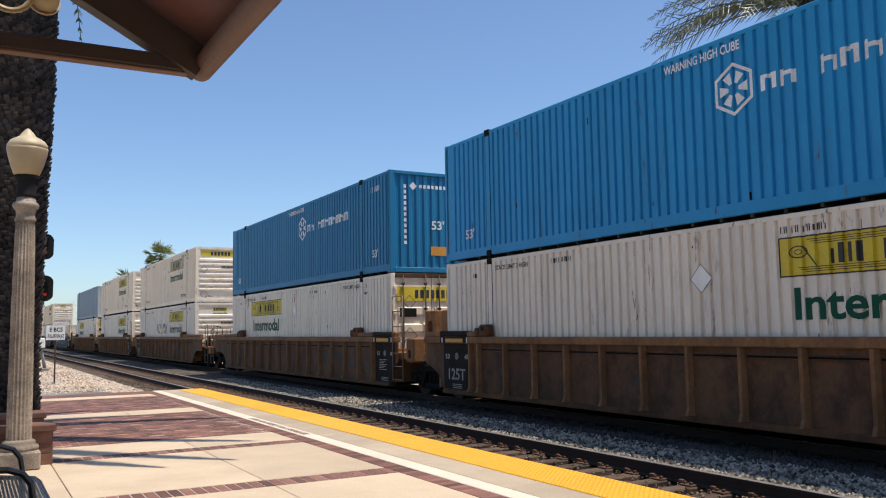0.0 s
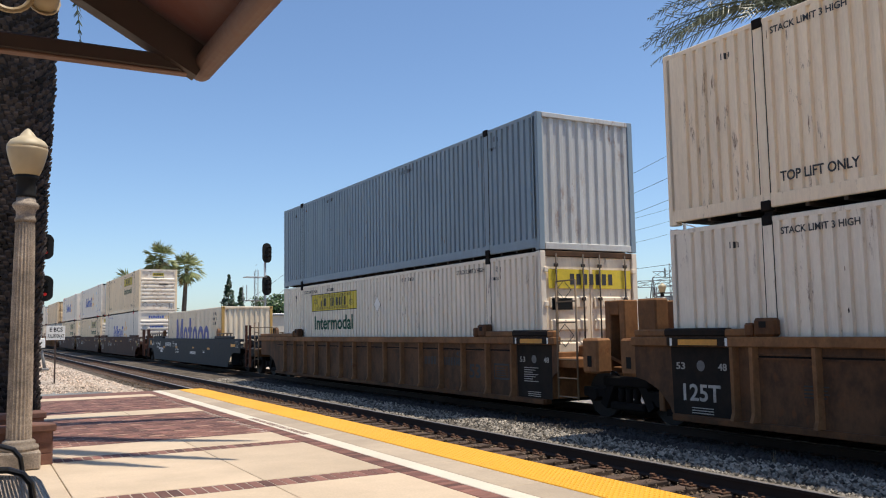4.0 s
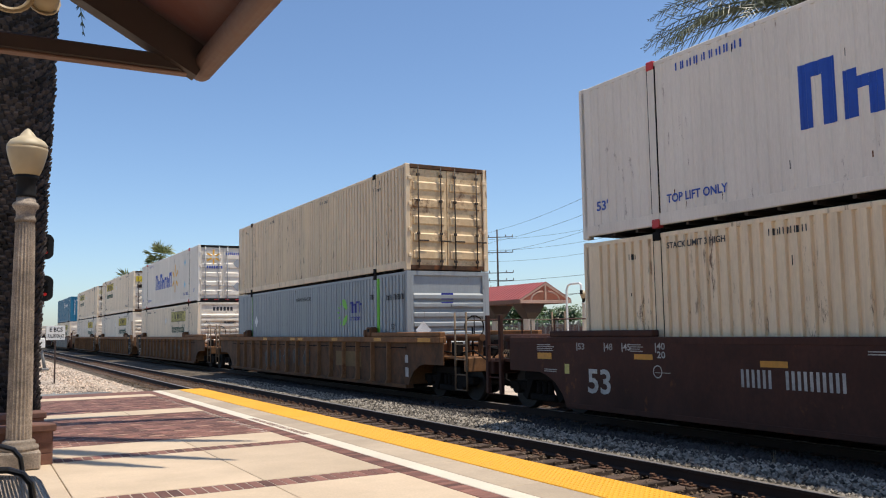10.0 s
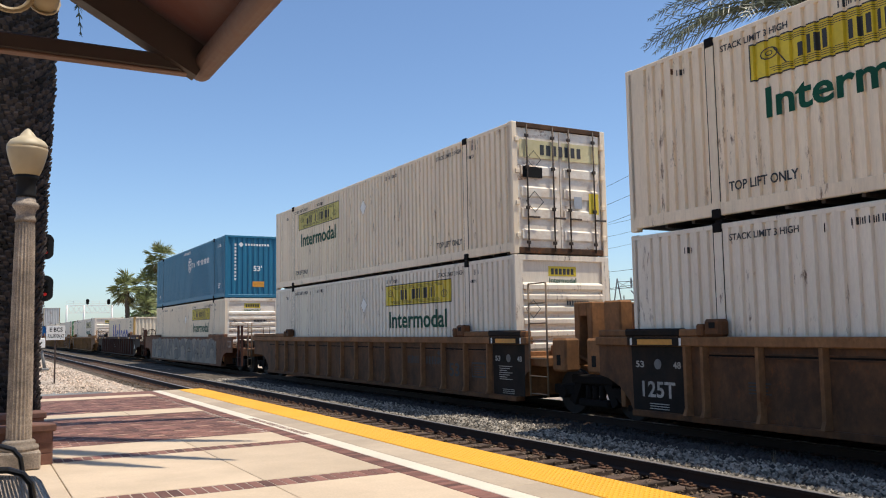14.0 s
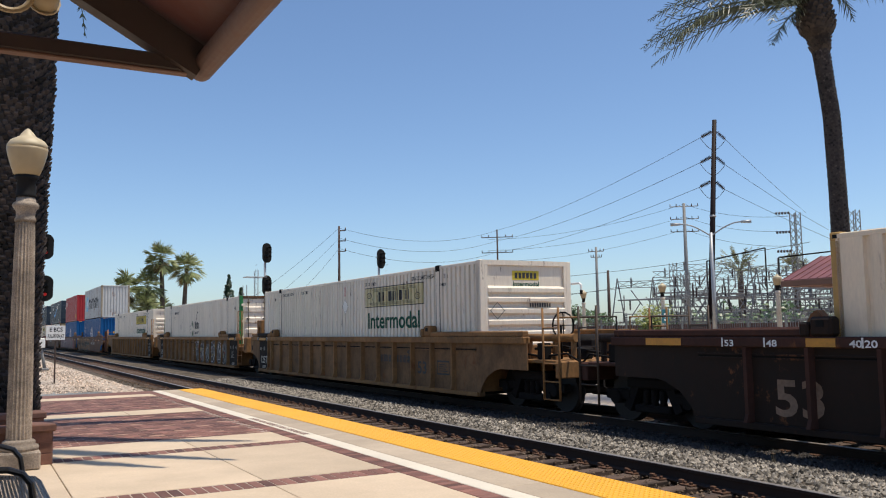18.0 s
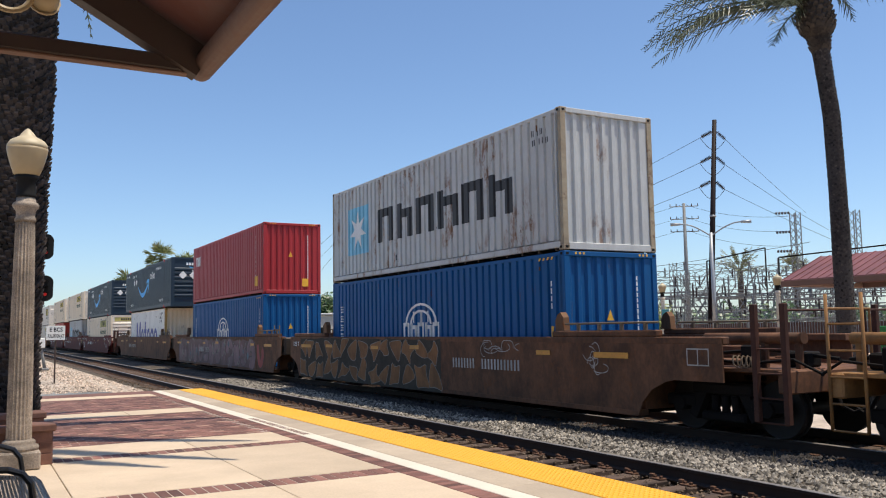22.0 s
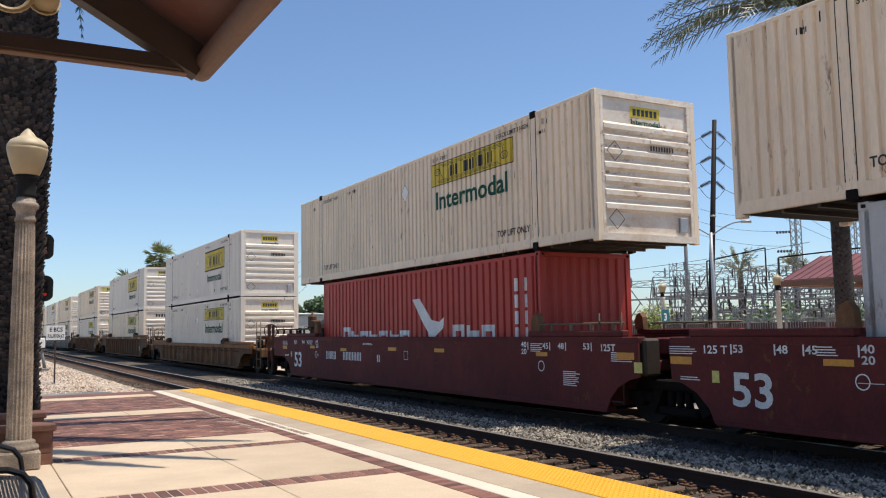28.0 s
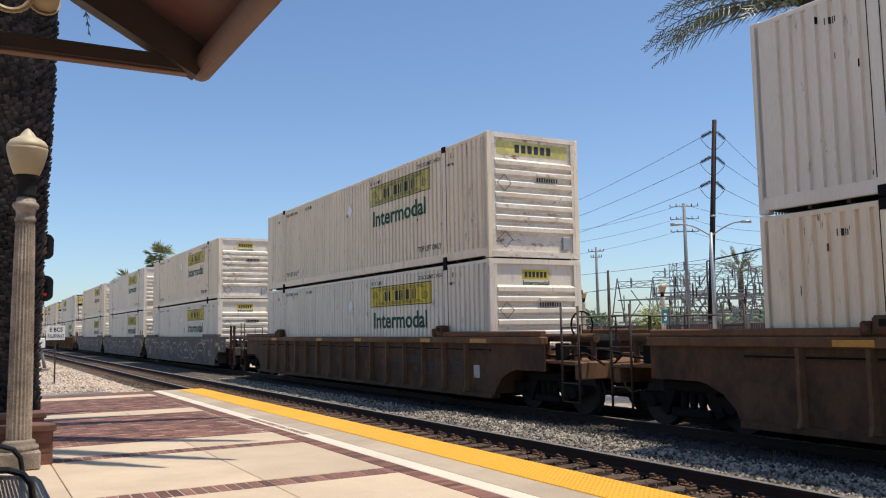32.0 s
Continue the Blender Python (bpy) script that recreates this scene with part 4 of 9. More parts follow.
        if end_mark in ("panel", "wide"):
            end_diamond(bd, -0.85, 1.95, 0.02, -0.01)
            for k in range(9):
                end_rect(bd, 0.05 + k * 0.07, 0.095 + k * 0.07, h - 1.1, h - 1.0, -0.018)
                end_rect(bd, w / 2 - 0.09, w / 2 - 0.06, 1.2 + k * 0.12, 1.25 + k * 0.12, 0.004)
            part("placard_frame", bmesh_ring(-0.85, 1.72, 0.2), INK, ob)
            part("placard_frame", bmesh_ring(-0.85, 0.42, 0.2), INK, ob)
        part("end_mark", bd, INK, ob)
    em2 = extra.get("end_extra")
    if em2:
        em2(c, w, h)
    rng = random.Random(int(y * 10) + int(z * 100))
    for ink, count in ((UNDER, 7), (CHORD_RUST, 8)):
        bm = bmesh.new()
        for k in range(count):
            yy, zz = rng.uniform(0.5, length - 0.6), rng.choice((rng.uniform(0.2, 0.6), rng.uniform(0.3, h - 0.5), h - 0.35))
            ww, hh = rng.uniform(0.008, 0.026), rng.uniform(0.03, 0.16)
            wall_rect(bm, prof, w, yy, yy + ww, zz, min(zz + hh, h - 0.12), 0.003)
        part("scuff_mark", bm, ink, ob)
    mark(c, prof, w, h) if not extra.get("mark_args") else mark(c, prof, w, h, **extra["mark_args"])
    return ob


def bmesh_ring(x, z, r, y=-0.02):
    bm = bmesh.new()
    o = [(x - r, z), (x, z - r), (x + r, z), (x, z + r)]
    i = [(x - r * 0.9, z), (x, z - r * 0.9), (x + r * 0.9, z), (x, z + r * 0.9)]
    for k in range(4):
        bm.faces.new([bm.verts.new((p[0], y, p[1])) for p in (o[k], o[(k + 1) % 4], i[(k + 1) % 4], i[k])])
    return bm


def spark_end(c, w, h):
    bm = bmesh.new()
    for k in range(7):
        end_rect(bm, -0.6 + k * 0.15, -0.5 + k * 0.15, h - 0.5, h - 0.32 - (0.04 if k % 2 else 0), 0.044)
    for k in range(11):
        for x in (-w / 2 + 0.04, w / 2 - 0.1):
            end_rect(bm, x, x + 0.06, 0.9 + k * 0.15, 1.0 + k * 0.15, 0.004)
    for k in range(9):
        end_rect(bm, -0.5 + k * 0.1, -0.43 + k * 0.1, h - 1.14, h - 1.02, -0.018)
    part("blue_mark", bm, BLUE_MARK, c["ob"])
    bm = bmesh.new()
    end_star(bm, 0.62, h - 0.42, 0.17, 0.044)
    part("starburst_mark", bm, SUNNY, c["ob"])
    bm = bmesh.new()
    end_diamond(bm, -0.85, 0.42, 0.2, -0.02)
    part("placard", bm, RED_MARK, c["ob"], "red diamond placard")
    bm = bmesh.new()
    end_diamond(bm, -0.85, 1.75, 0.2, -0.02)
    part("placard", bm, GALV, c["ob"], "grey diamond placard")


def end_star(bm, x, z, r, y):
    for k in range(6):
        a = math.pi / 2 + k * math.pi / 3
        u, v = (math.cos(a), math.sin(a)), (-math.sin(a), math.cos(a))
        bm.faces.new([bm.verts.new((x + (p * u[0] + q * v[0]) * r, y, z + (p * u[1] + q * v[1]) * r)) for p, q in ((0.3, -0.1), (1, -0.12), (1, 0.12), (0.3, 0.1))])


def spark_doors(c, w, h):
    bm = bmesh.new()
    end_star(bm, -0.5, h - 0.62, 0.38, 0.004)
    part("starburst_mark", bm, SUNNY, c["ob"], "golden starburst on the door")
    bm = bmesh.new()
    for k in range(7):
        end_rect(bm, -0.85 + k * 0.12, -0.77 + k * 0.12, h - 1.22, h - 1.08, 0.004)
    for k in range(9):
        end_rect(bm, 0.15 + k * 0.1, 0.22 + k * 0.1, h - 0.5, h - 0.36, 0.006)
    part("blue_mark", bm, BLUE_MARK, c["ob"])
    bm = bmesh.new()
    for z in (0.75, 1.95):
        end_diamond(bm, 0.75, z, 0.24, 0.003)
    part("placard", bm, GALV, c["ob"])
    bm = bmesh.new()
    for k in range(4):
        end_rect(bm, -1.0 + k * 0.55, -0.78 + k * 0.55, 0.05, 0.1, -0.004)
    part("reflector", bm, RED_MARK, c["ob"])


def swoop_end(c, w, h):
    bm = bmesh.new()
    for k in range(6):
        end_rect(bm, -0.42 + k * 0.15, -0.31 + k * 0.15, h - 0.46, h - 0.30, 0.044)
    end_diamond(bm, -0.62, 1.85, 0.24, -0.02)
    end_diamond(bm, -0.02, 1.85, 0.24, -0.02)
    for k in range(12):
        end_rect(bm, w / 2 - 0.11, w / 2 - 0.05, 0.95 + k * 0.15, 1.05 + k * 0.15, 0.004)
    for k in range(9):
        end_rect(bm, -0.1 + k * 0.07, -0.06 + k * 0.07, h - 0.82, h - 0.74, -0.018)
    end_rect(bm, 0.72, 0.95, 0.5, 0.82, -0.018)
    end_rect(bm, 0.72, 0.86, h - 0.55, h - 0.3, 0.044)
    part("white_mark", bm, CHALK, c["ob"])
    bm = bmesh.new()
    pts = [(-0.25 + 0.06 * k, h - 0.52 - 0.07 * math.sin(math.pi * k / 9)) for k in range(10)]
    for a, b in zip(pts, pts[1:]):
        bm.faces.new([bm.verts.new((p[0], 0.044, p[1])) for p in (a, b, (b[0], b[1] - 0.04), (a[0], a[1] - 0.04))][::-1])
    part("blue_swoop", bm, CYAN, c["ob"])


def hex_end(c, w, h):
    bm = bmesh.new()
    for k in range(9):
        end_rect(bm, -0.35 + k * 0.13, -0.27 + k * 0.13, h - 0.48, h - 0.38, 0.028)
    end_diamond(bm, -0.55, h - 0.43, 0.12, 0.028)
    for k in range(11):
        end_rect(bm, -0.85, -0.77, 0.8 + k * 0.16, 0.9 + k * 0.16, 0.028)
    part("white_mark", bm, CHALK, c["ob"])
    lettering("lettering", "53'", 0.34, CHALK, c["ob"], END_TURN, (0.02, 0.026, 1.25), 0.42)
    bm = bmesh.new()
    end_rect(bm, 0.0, 0.55, 0.5, 0.76, 0.027)
    part("data_plate", bm, ORANGE, c["ob"])


def door_stickers(c, w, h):
    """Small labels and placard holders on the swing doors."""
    bm = bmesh.new()
    end_rect(bm, -1.02, -0.5, h - 1.22, h - 0.98, 0.006)
    part("black_sticker", bm, BLACK, c["ob"])
    bm = bmesh.new()
    end_rect(bm, 0.78, 1.06, 0.95, 1.42, 0.006)
    part("yellow_sticker", bm, YELLOW, c["ob"])
    bm = bmesh.new()
    end_rect(bm, 0.36, 0.58, 1.05, 1.32, 0.006)
    part("grey_plate", bm, GALV, c["ob"])
    part("placard_frame", bmesh_ring(-0.72, 1.15, 0.24, 0.003), INK, c["ob"])
    part("placard_frame", bmesh_ring(-0.72, h - 0.95 + 0.14, 0.2, 0.003), INK, c["ob"])


def iso_end(c, w, h):
    bm = bmesh.new()
    for k in range(16):
        end_rect(bm, 0.65, 0.685, 0.60 + k * 0.115, 0.685 + k * 0.115, 0.028)
    part("white_mark", bm, CHALK, c["ob"])
    bm = bmesh.new()
    bm.faces.new([bm.verts.new(p) for p in ((-0.16, 0.027, 1.5), (0.02, 0.027, 1.5), (-0.07, 0.027, 1.72))])
    end_rect(bm, 0.42, 0.68, 0.3, 0.62, 0.026)
    for k in range(3):
        end_rect(bm, -0.95 + k * 0.1, -0.9 + k * 0.1, h - 0.075, h - 0.03, -0.004)
        end_rect(bm, 0.72 + k * 0.1, 0.77 + k * 0.1, h - 0.075, h - 0.03, -0.004)
    part("warning_mark", bm, SUNNY, c["ob"])


# -- the wagons --
def truck(parent, y):
    def frame_side(bm):
        for a, b in ((-1.2, -0.55), (0.55, 1.2)):
            rbox(bm, -0.09, 0.09, a, b, 0.40, 0.58, 0.02)
        rbox(bm, -0.1, 0.1, -0.62, 0.62, 0.62, 0.80, 0.03)
        rbox(bm, -0.09, 0.09, -0.45, 0.45, 0.20, 0.34, 0.03)
        for s in (-1, 1):
            t = bmesh.new()
            box(t, -0.08, 0.08, -0.09, 0.09, -0.24, 0.24)
            join(bm, t, Matrix.Translation((0, s * 0.52, 0.46)) @ Matrix.Rotation(s * 0.5, 4, "X"))
            lathe(bm, [(0.12, -0.12), (0.12, 0.12)], 10)
            for v in bm.verts[-20:]:
                v.co = Vector((v.co.z - 0.02, v.co.x + s * 0.88, v.co.y + 0.44))
        for k in (-0.2, 0, 0.2):
            lathe(bm, [(0.075, 0.34), (0.06, 0.4), (0.075, 0.46), (0.06, 0.52), (0.075, 0.6)], 8, 0, 0, (0, k))

    def wheelset(bm):
        tube(bm, (-1.0, 0, 0), (1.0, 0, 0), 0.08, n=10)
        for s in (-1, 1):
            tube(bm, (s * 0.70, 0, 0), (s * 0.83, 0, 0), 0.425, n=28)
            tube(bm, (s * 0.66, 0, 0), (s * 0.70, 0, 0), 0.45, n=28)
            tube(bm, (s * 0.83, 0, 0), (s * 0.87, 0, 0), 0.12, n=14)

    def bolster(bm):
        rbox(bm, -0.95, 0.95, -0.2, 0.2, 0.46, 0.78, 0.03)
        rbox(bm, -0.3, 0.3, -0.25, 0.25, 0.78, 0.92, 0.03)
    b = part_cached("truck_bolster", bolster, UNDER, parent, (0, y, 0))
    for s in (-1, 1):
        part_cached("truck_side_frame", frame_side, UNDER, b, (s * 0.99, 0, 0))
        part_cached("wheelset", wheelset, WHEEL, b, (0, s * 0.88, 0.43))


def part_cached(name, build, mat, parent, at, label=""):
    return put(name, cached((name,), build, mat), parent, label, at)


def car_text(ob, text, size, mat, y, z, width=None, x=-1.545):
    lettering("lettering", text, size, mat, ob, SIDE_TURN, (x, y, z), width)


def car_rects(ob, name, rects, mat, x=-1.543):
    single = name in ("reflector", "amber_bar", "card_holder", "chord_tick")
    for group in [[r] for r in rects] if single else [rects]:
        bm = bmesh.new()
        for y0, y1, z0, z1 in group:
            bm.faces.new([bm.verts.new((x, y, z)) for y, z in ((y1, z0), (y0, z0), (y0, z1), (y1, z1))])
        part(name, bm, mat, ob)


def ribbon(bm, pts, t, x, rounds=2):
    """A flat painted stroke of half width t through (y, z) points."""
    if len(pts) > 2:
        for _ in range(rounds):
            out = [pts[0]]
            for a, b in zip(pts, pts[1:]):
                out += [(a[0] * 0.75 + b[0] * 0.25, a[1] * 0.75 + b[1] * 0.25), (a[0] * 0.25 + b[0] * 0.75, a[1] * 0.25 + b[1] * 0.75)]
            pts = out + [pts[-1]]
    left, right = [], []
    for i, p in enumerate(pts):
        q, r = Vector(pts[max(0, i - 1)]), Vector(pts[min(len(pts) - 1, i + 1)])
        d = (r - q).normalized()
        nrm = Vector((-d.y, d.x))
        w = t * (0.35 if i in (0, len(pts) - 1) else 1.0)
        left.append(bm.verts.new((x, *(Vector(p) + nrm * w))))
        right.append(bm.verts.new((x, *(Vector(p) - nrm * w))))
    for i in range(len(pts) - 1):
        bm.faces.new((left[i], left[i + 1], right[i + 1], right[i]))


def graffiti(ob, y0, y1, z0, z1, fill, line, seed, n=6, x=-1.546, back=None, accents=(), shine=None, edge=0.26, rounds=2, fat=1.0):
    """Sprayed bulging strokes in a row, with an outline, on a sprayed ground."""
    rng = random.Random(seed)
    a, b, c = bmesh.new(), bmesh.new(), bmesh.new()
    extra = [bmesh.new() for _ in accents]
    cell, hh = (y1 - y0) / n, z1 - z0
    if back:
        k = 40
        top = [(y1 - (y1 - y0) * j / k, z1 - hh * 0.12 * (rng.random() if 0 < j < k else 1)) for j in range(k + 1)]
        for p, q in zip(top, top[1:]):
            c.faces.new([c.verts.new((x + 0.002, *v)) for v in ((p[0], z0), (q[0], z0), q, p)])
        part("sprayed_ground", c, back, ob, "sprayed graffiti ground")
    else:
        c.free()
    depth = 0
    for i in range(n):
        yl = y1 - cell * (i + 0.06)
        yr = yl - cell * 0.9
        t = min(cell * 1.15, hh) * rng.uniform(0.12, 0.18) * fat
        kinds = rng.choice(("arch", "hook", "slash", "bowl", "fork") if rounds > 1 else ("hook", "slash", "fork", "slash", "bowl", "hook"))
        zt, zb = z1 - t - rng.uniform(0, 0.08) * hh, z0 + t + rng.uniform(0, 0.12) * hh
        mid = (zt + zb) / 2 + rng.uniform(-0.1, 0.1) * hh
        ym = (yl + yr) / 2
        curve = [(ym + (yl - yr) * 0.42 * math.cos(math.pi * k / 7), mid + (zt - mid) * math.sin(math.pi * k / 7)) for k in range(8)]
        strokes = {"arch": [[(yl - t, zb)] + curve + [(yr + t, zb)]],
                   "hook": [[(yl - t, zt), (yl - t * 1.3, mid), (ym + t, zb), (ym - t, zb), (yr + t, mid), (yr + t * 2.2, mid + t)]],
                   "slash": [[(yl - t, zb), (yl - t * 2, mid), (ym, zt), (yr + t, zt - t)], [(ym, mid), (yr + t, zb)]],
                   "bowl": [curve + [(yr + t, zb), (ym, zb + t * 0.4), (yl - t, zb)]],
                   "fork": [[(yl - t, zt), (yl - t * 1.4, zb)], [(yr + t, zt), (yl - t * 1.4, mid), (yr + t, zb)]]}[kinds]
        for st in strokes:
            depth += 1
            ribbon(b, st, t * (1.02 + edge), x - 0.0008 * depth, rounds)
            ribbon(a, st, t * 1.02, x - 0.0008 * depth - 0.0004, rounds)
        for e in extra:
            if rng.random() < 0.8:
                r = t * rng.uniform(0.25, 0.7)
                cy, cz = rng.uniform(yr, yl), rng.uniform(zb, zt)
                e.faces.new([e.verts.new((x - 0.0008 * depth - 0.0006, cy - r * rng.uniform(0.7, 1.4) * math.cos(k * math.pi / 4), cz + r * rng.uniform(0.7, 1.4) * math.sin(k * math.pi / 4))) for k in range(8)])
    part("sprayed_fill", a, fill, ob, "sprayed graffiti strokes")["kind"] = "stuff"
    part("sprayed_outline", b, line, ob, "sprayed graffiti outline")["kind"] = "stuff"
    for e, m in zip(extra, accents):
        part("sprayed_accent", e, m, ob)["kind"] = "stuff"
    if shine:
        e = bmesh.new()
        for k in range(n * 3):
            cy, cz = rng.uniform(y0 + 0.3, y1 - 0.3), rng.uniform(z0 + hh * 0.3, z1 - 0.15)
            r, a0, t = hh * rng.uniform(0.08, 0.22), rng.uniform(0, 6.28), rng.uniform(0.02, 0.045)
            sw = rng.uniform(0.9, 2.4)
            arc = [(cy + r * math.cos(a0 + sw * j / 7), min(z1 - 0.05, max(z0 + 0.05, cz + 1.3 * r * math.sin(a0 + sw * j / 7)))) for j in range(8)]
            ribbon(e, arc, t, x - 0.0008 * depth - 0.002 - 0.0001 * k)
        part("sprayed_highlight", e, shine, ob)["kind"] = "stuff"


def shards(ob, y0, y1, z0, z1, back, fills, line, seed, cols, rows, x=-1.546):
    """Sprayed ground with angular outlined patches of bare or coloured paint in it."""
    rng = random.Random(seed)
    bm = bmesh.new()
    top = [(y1 - (y1 - y0) * j / 30, z1 - (z1 - z0) * 0.05 * rng.random()) for j in range(31)]
    for p, q in zip(top, top[1:]):
        bm.faces.new([bm.verts.new((x, *v)) for v in ((p[0], z0), (q[0], z0), q, p)])
    part("sprayed_ground", bm, back, ob, "sprayed graffiti ground")
    edge, layers = bmesh.new(), [bmesh.new() for _ in fills]
    cy, cz = (y1 - y0) / cols, (z1 - z0) / rows
    depth = 0
    for c in range(cols):
        for r in range(rows):
            depth += 1
            my, mz = y0 + cy * (c + rng.uniform(0.35, 0.65)), z0 + cz * (r + rng.uniform(0.4, 0.6))
            n, turn, skew = rng.choice((6, 7, 8)), rng.uniform(0, 6.28), rng.uniform(-0.5, 0.5)
            out = []
            for k in range(n):
                a = turn + 2 * math.pi * (k + rng.uniform(-0.25, 0.25)) / n
                d = rng.uniform(0.5, 0.72) if k % 2 else rng.uniform(0.16, 0.42)
                py, pz = d * math.cos(a), d * math.sin(a)
                out.append(Vector((my + cy * (py + skew * pz), min(z1 - 0.03, max(z0 + 0.03, mz + cz * pz)))))
            out = [q for a, b in zip(out, out[1:] + out[:1]) for q in (a.lerp(b, 0.22), a.lerp(b, 0.78))]
            mid = sum(out, Vector((0, 0))) / len(out)
            rim = [p + (p - mid).normalized() * 0.022 for p in out]
            for layer, pts, dx in ((edge, rim, 0.0), (rng.choice(layers), out, 0.0004)):
                layer.faces.new([layer.verts.new((x - 0.001 - 0.0004 * depth - dx, *p)) for p in pts[::-1]])
    part("sprayed_outline", edge, line, ob, "sprayed graffiti outline")["kind"] = "stuff"
    for layer, m in zip(layers, fills):
        part("sprayed_fill", layer, m, ob, "sprayed graffiti patches")["kind"] = "stuff"


def tail_gear(ob, mat, top):
    """Air tank, brake valve and rails over the trailing end of a smooth wagon."""
    def tank(bm):
        for a, b, r, q in ((8.0, 8.06, 0.12, 0.17), (8.06, 8.98, 0.17, 0.17), (8.98, 9.04, 0.17, 0.12)):
            tube(bm, (-0.1, a, 1.97), (-0.1, b, 1.97), r, q, 16)

    def saddle(bm):
        rbox(bm, -0.2, 0.0, -0.04, 0.04, 1.3, 1.83, 0.01)

    def valve(bm):
        rbox(bm, -0.22, 0.12, 9.78, 10.12, 1.62, 2.12, 0.04)
        rbox(bm, -0.18, 0.08, 10.121, 10.5, 1.7, 2.34, 0.08)
        tube(bm, (-0.05, 10.3, 2.2), (-0.05, 10.3, 2.46), 0.06, 0.03, 8)
        box(bm, -0.12, 0.02, 9.9, 10.4, 1.05, 1.63)

    def hose(bm):
        bent(bm, [(-0.2, 9.04, 1.9), (-0.3, 9.4, 1.86), (-0.3, 10.0, 1.84), (-0.4, 10.6, 1.78), (-0.5, 10.9, 1.5), (-0.5, 10.95, 1.1)], 0.028, 6)
    for name, fn, m in (("air_tank", tank, FADED_TAN), ("brake_valve", valve, CAR_DARK), ("hose", hose, UNDER)):
        put(name, cached((name, mat.name), fn, m), ob)
    for yy in (8.2, 8.84):
        put("tank_saddle", cached(("tank_saddle",), saddle, UNDER), ob, "", (0, yy, 0))

    def rail(bm):
        rbox(bm, -0.05, 0.05, 6.5, 10.2, 0.12, 0.17, 0.012)
        for yy in (6.6, 7.3, 8.0, 8.7, 9.4, 10.1):
            rbox(bm, -0.03, 0.03, yy - 0.05, yy + 0.05, -0.01, 0.121, 0.008)
    for x in (-1.47, 1.47):
        put("tail_rail", cached(("tail_rail",), rail, ROD_DARK), ob, "", (x, 0, top + 0.115))


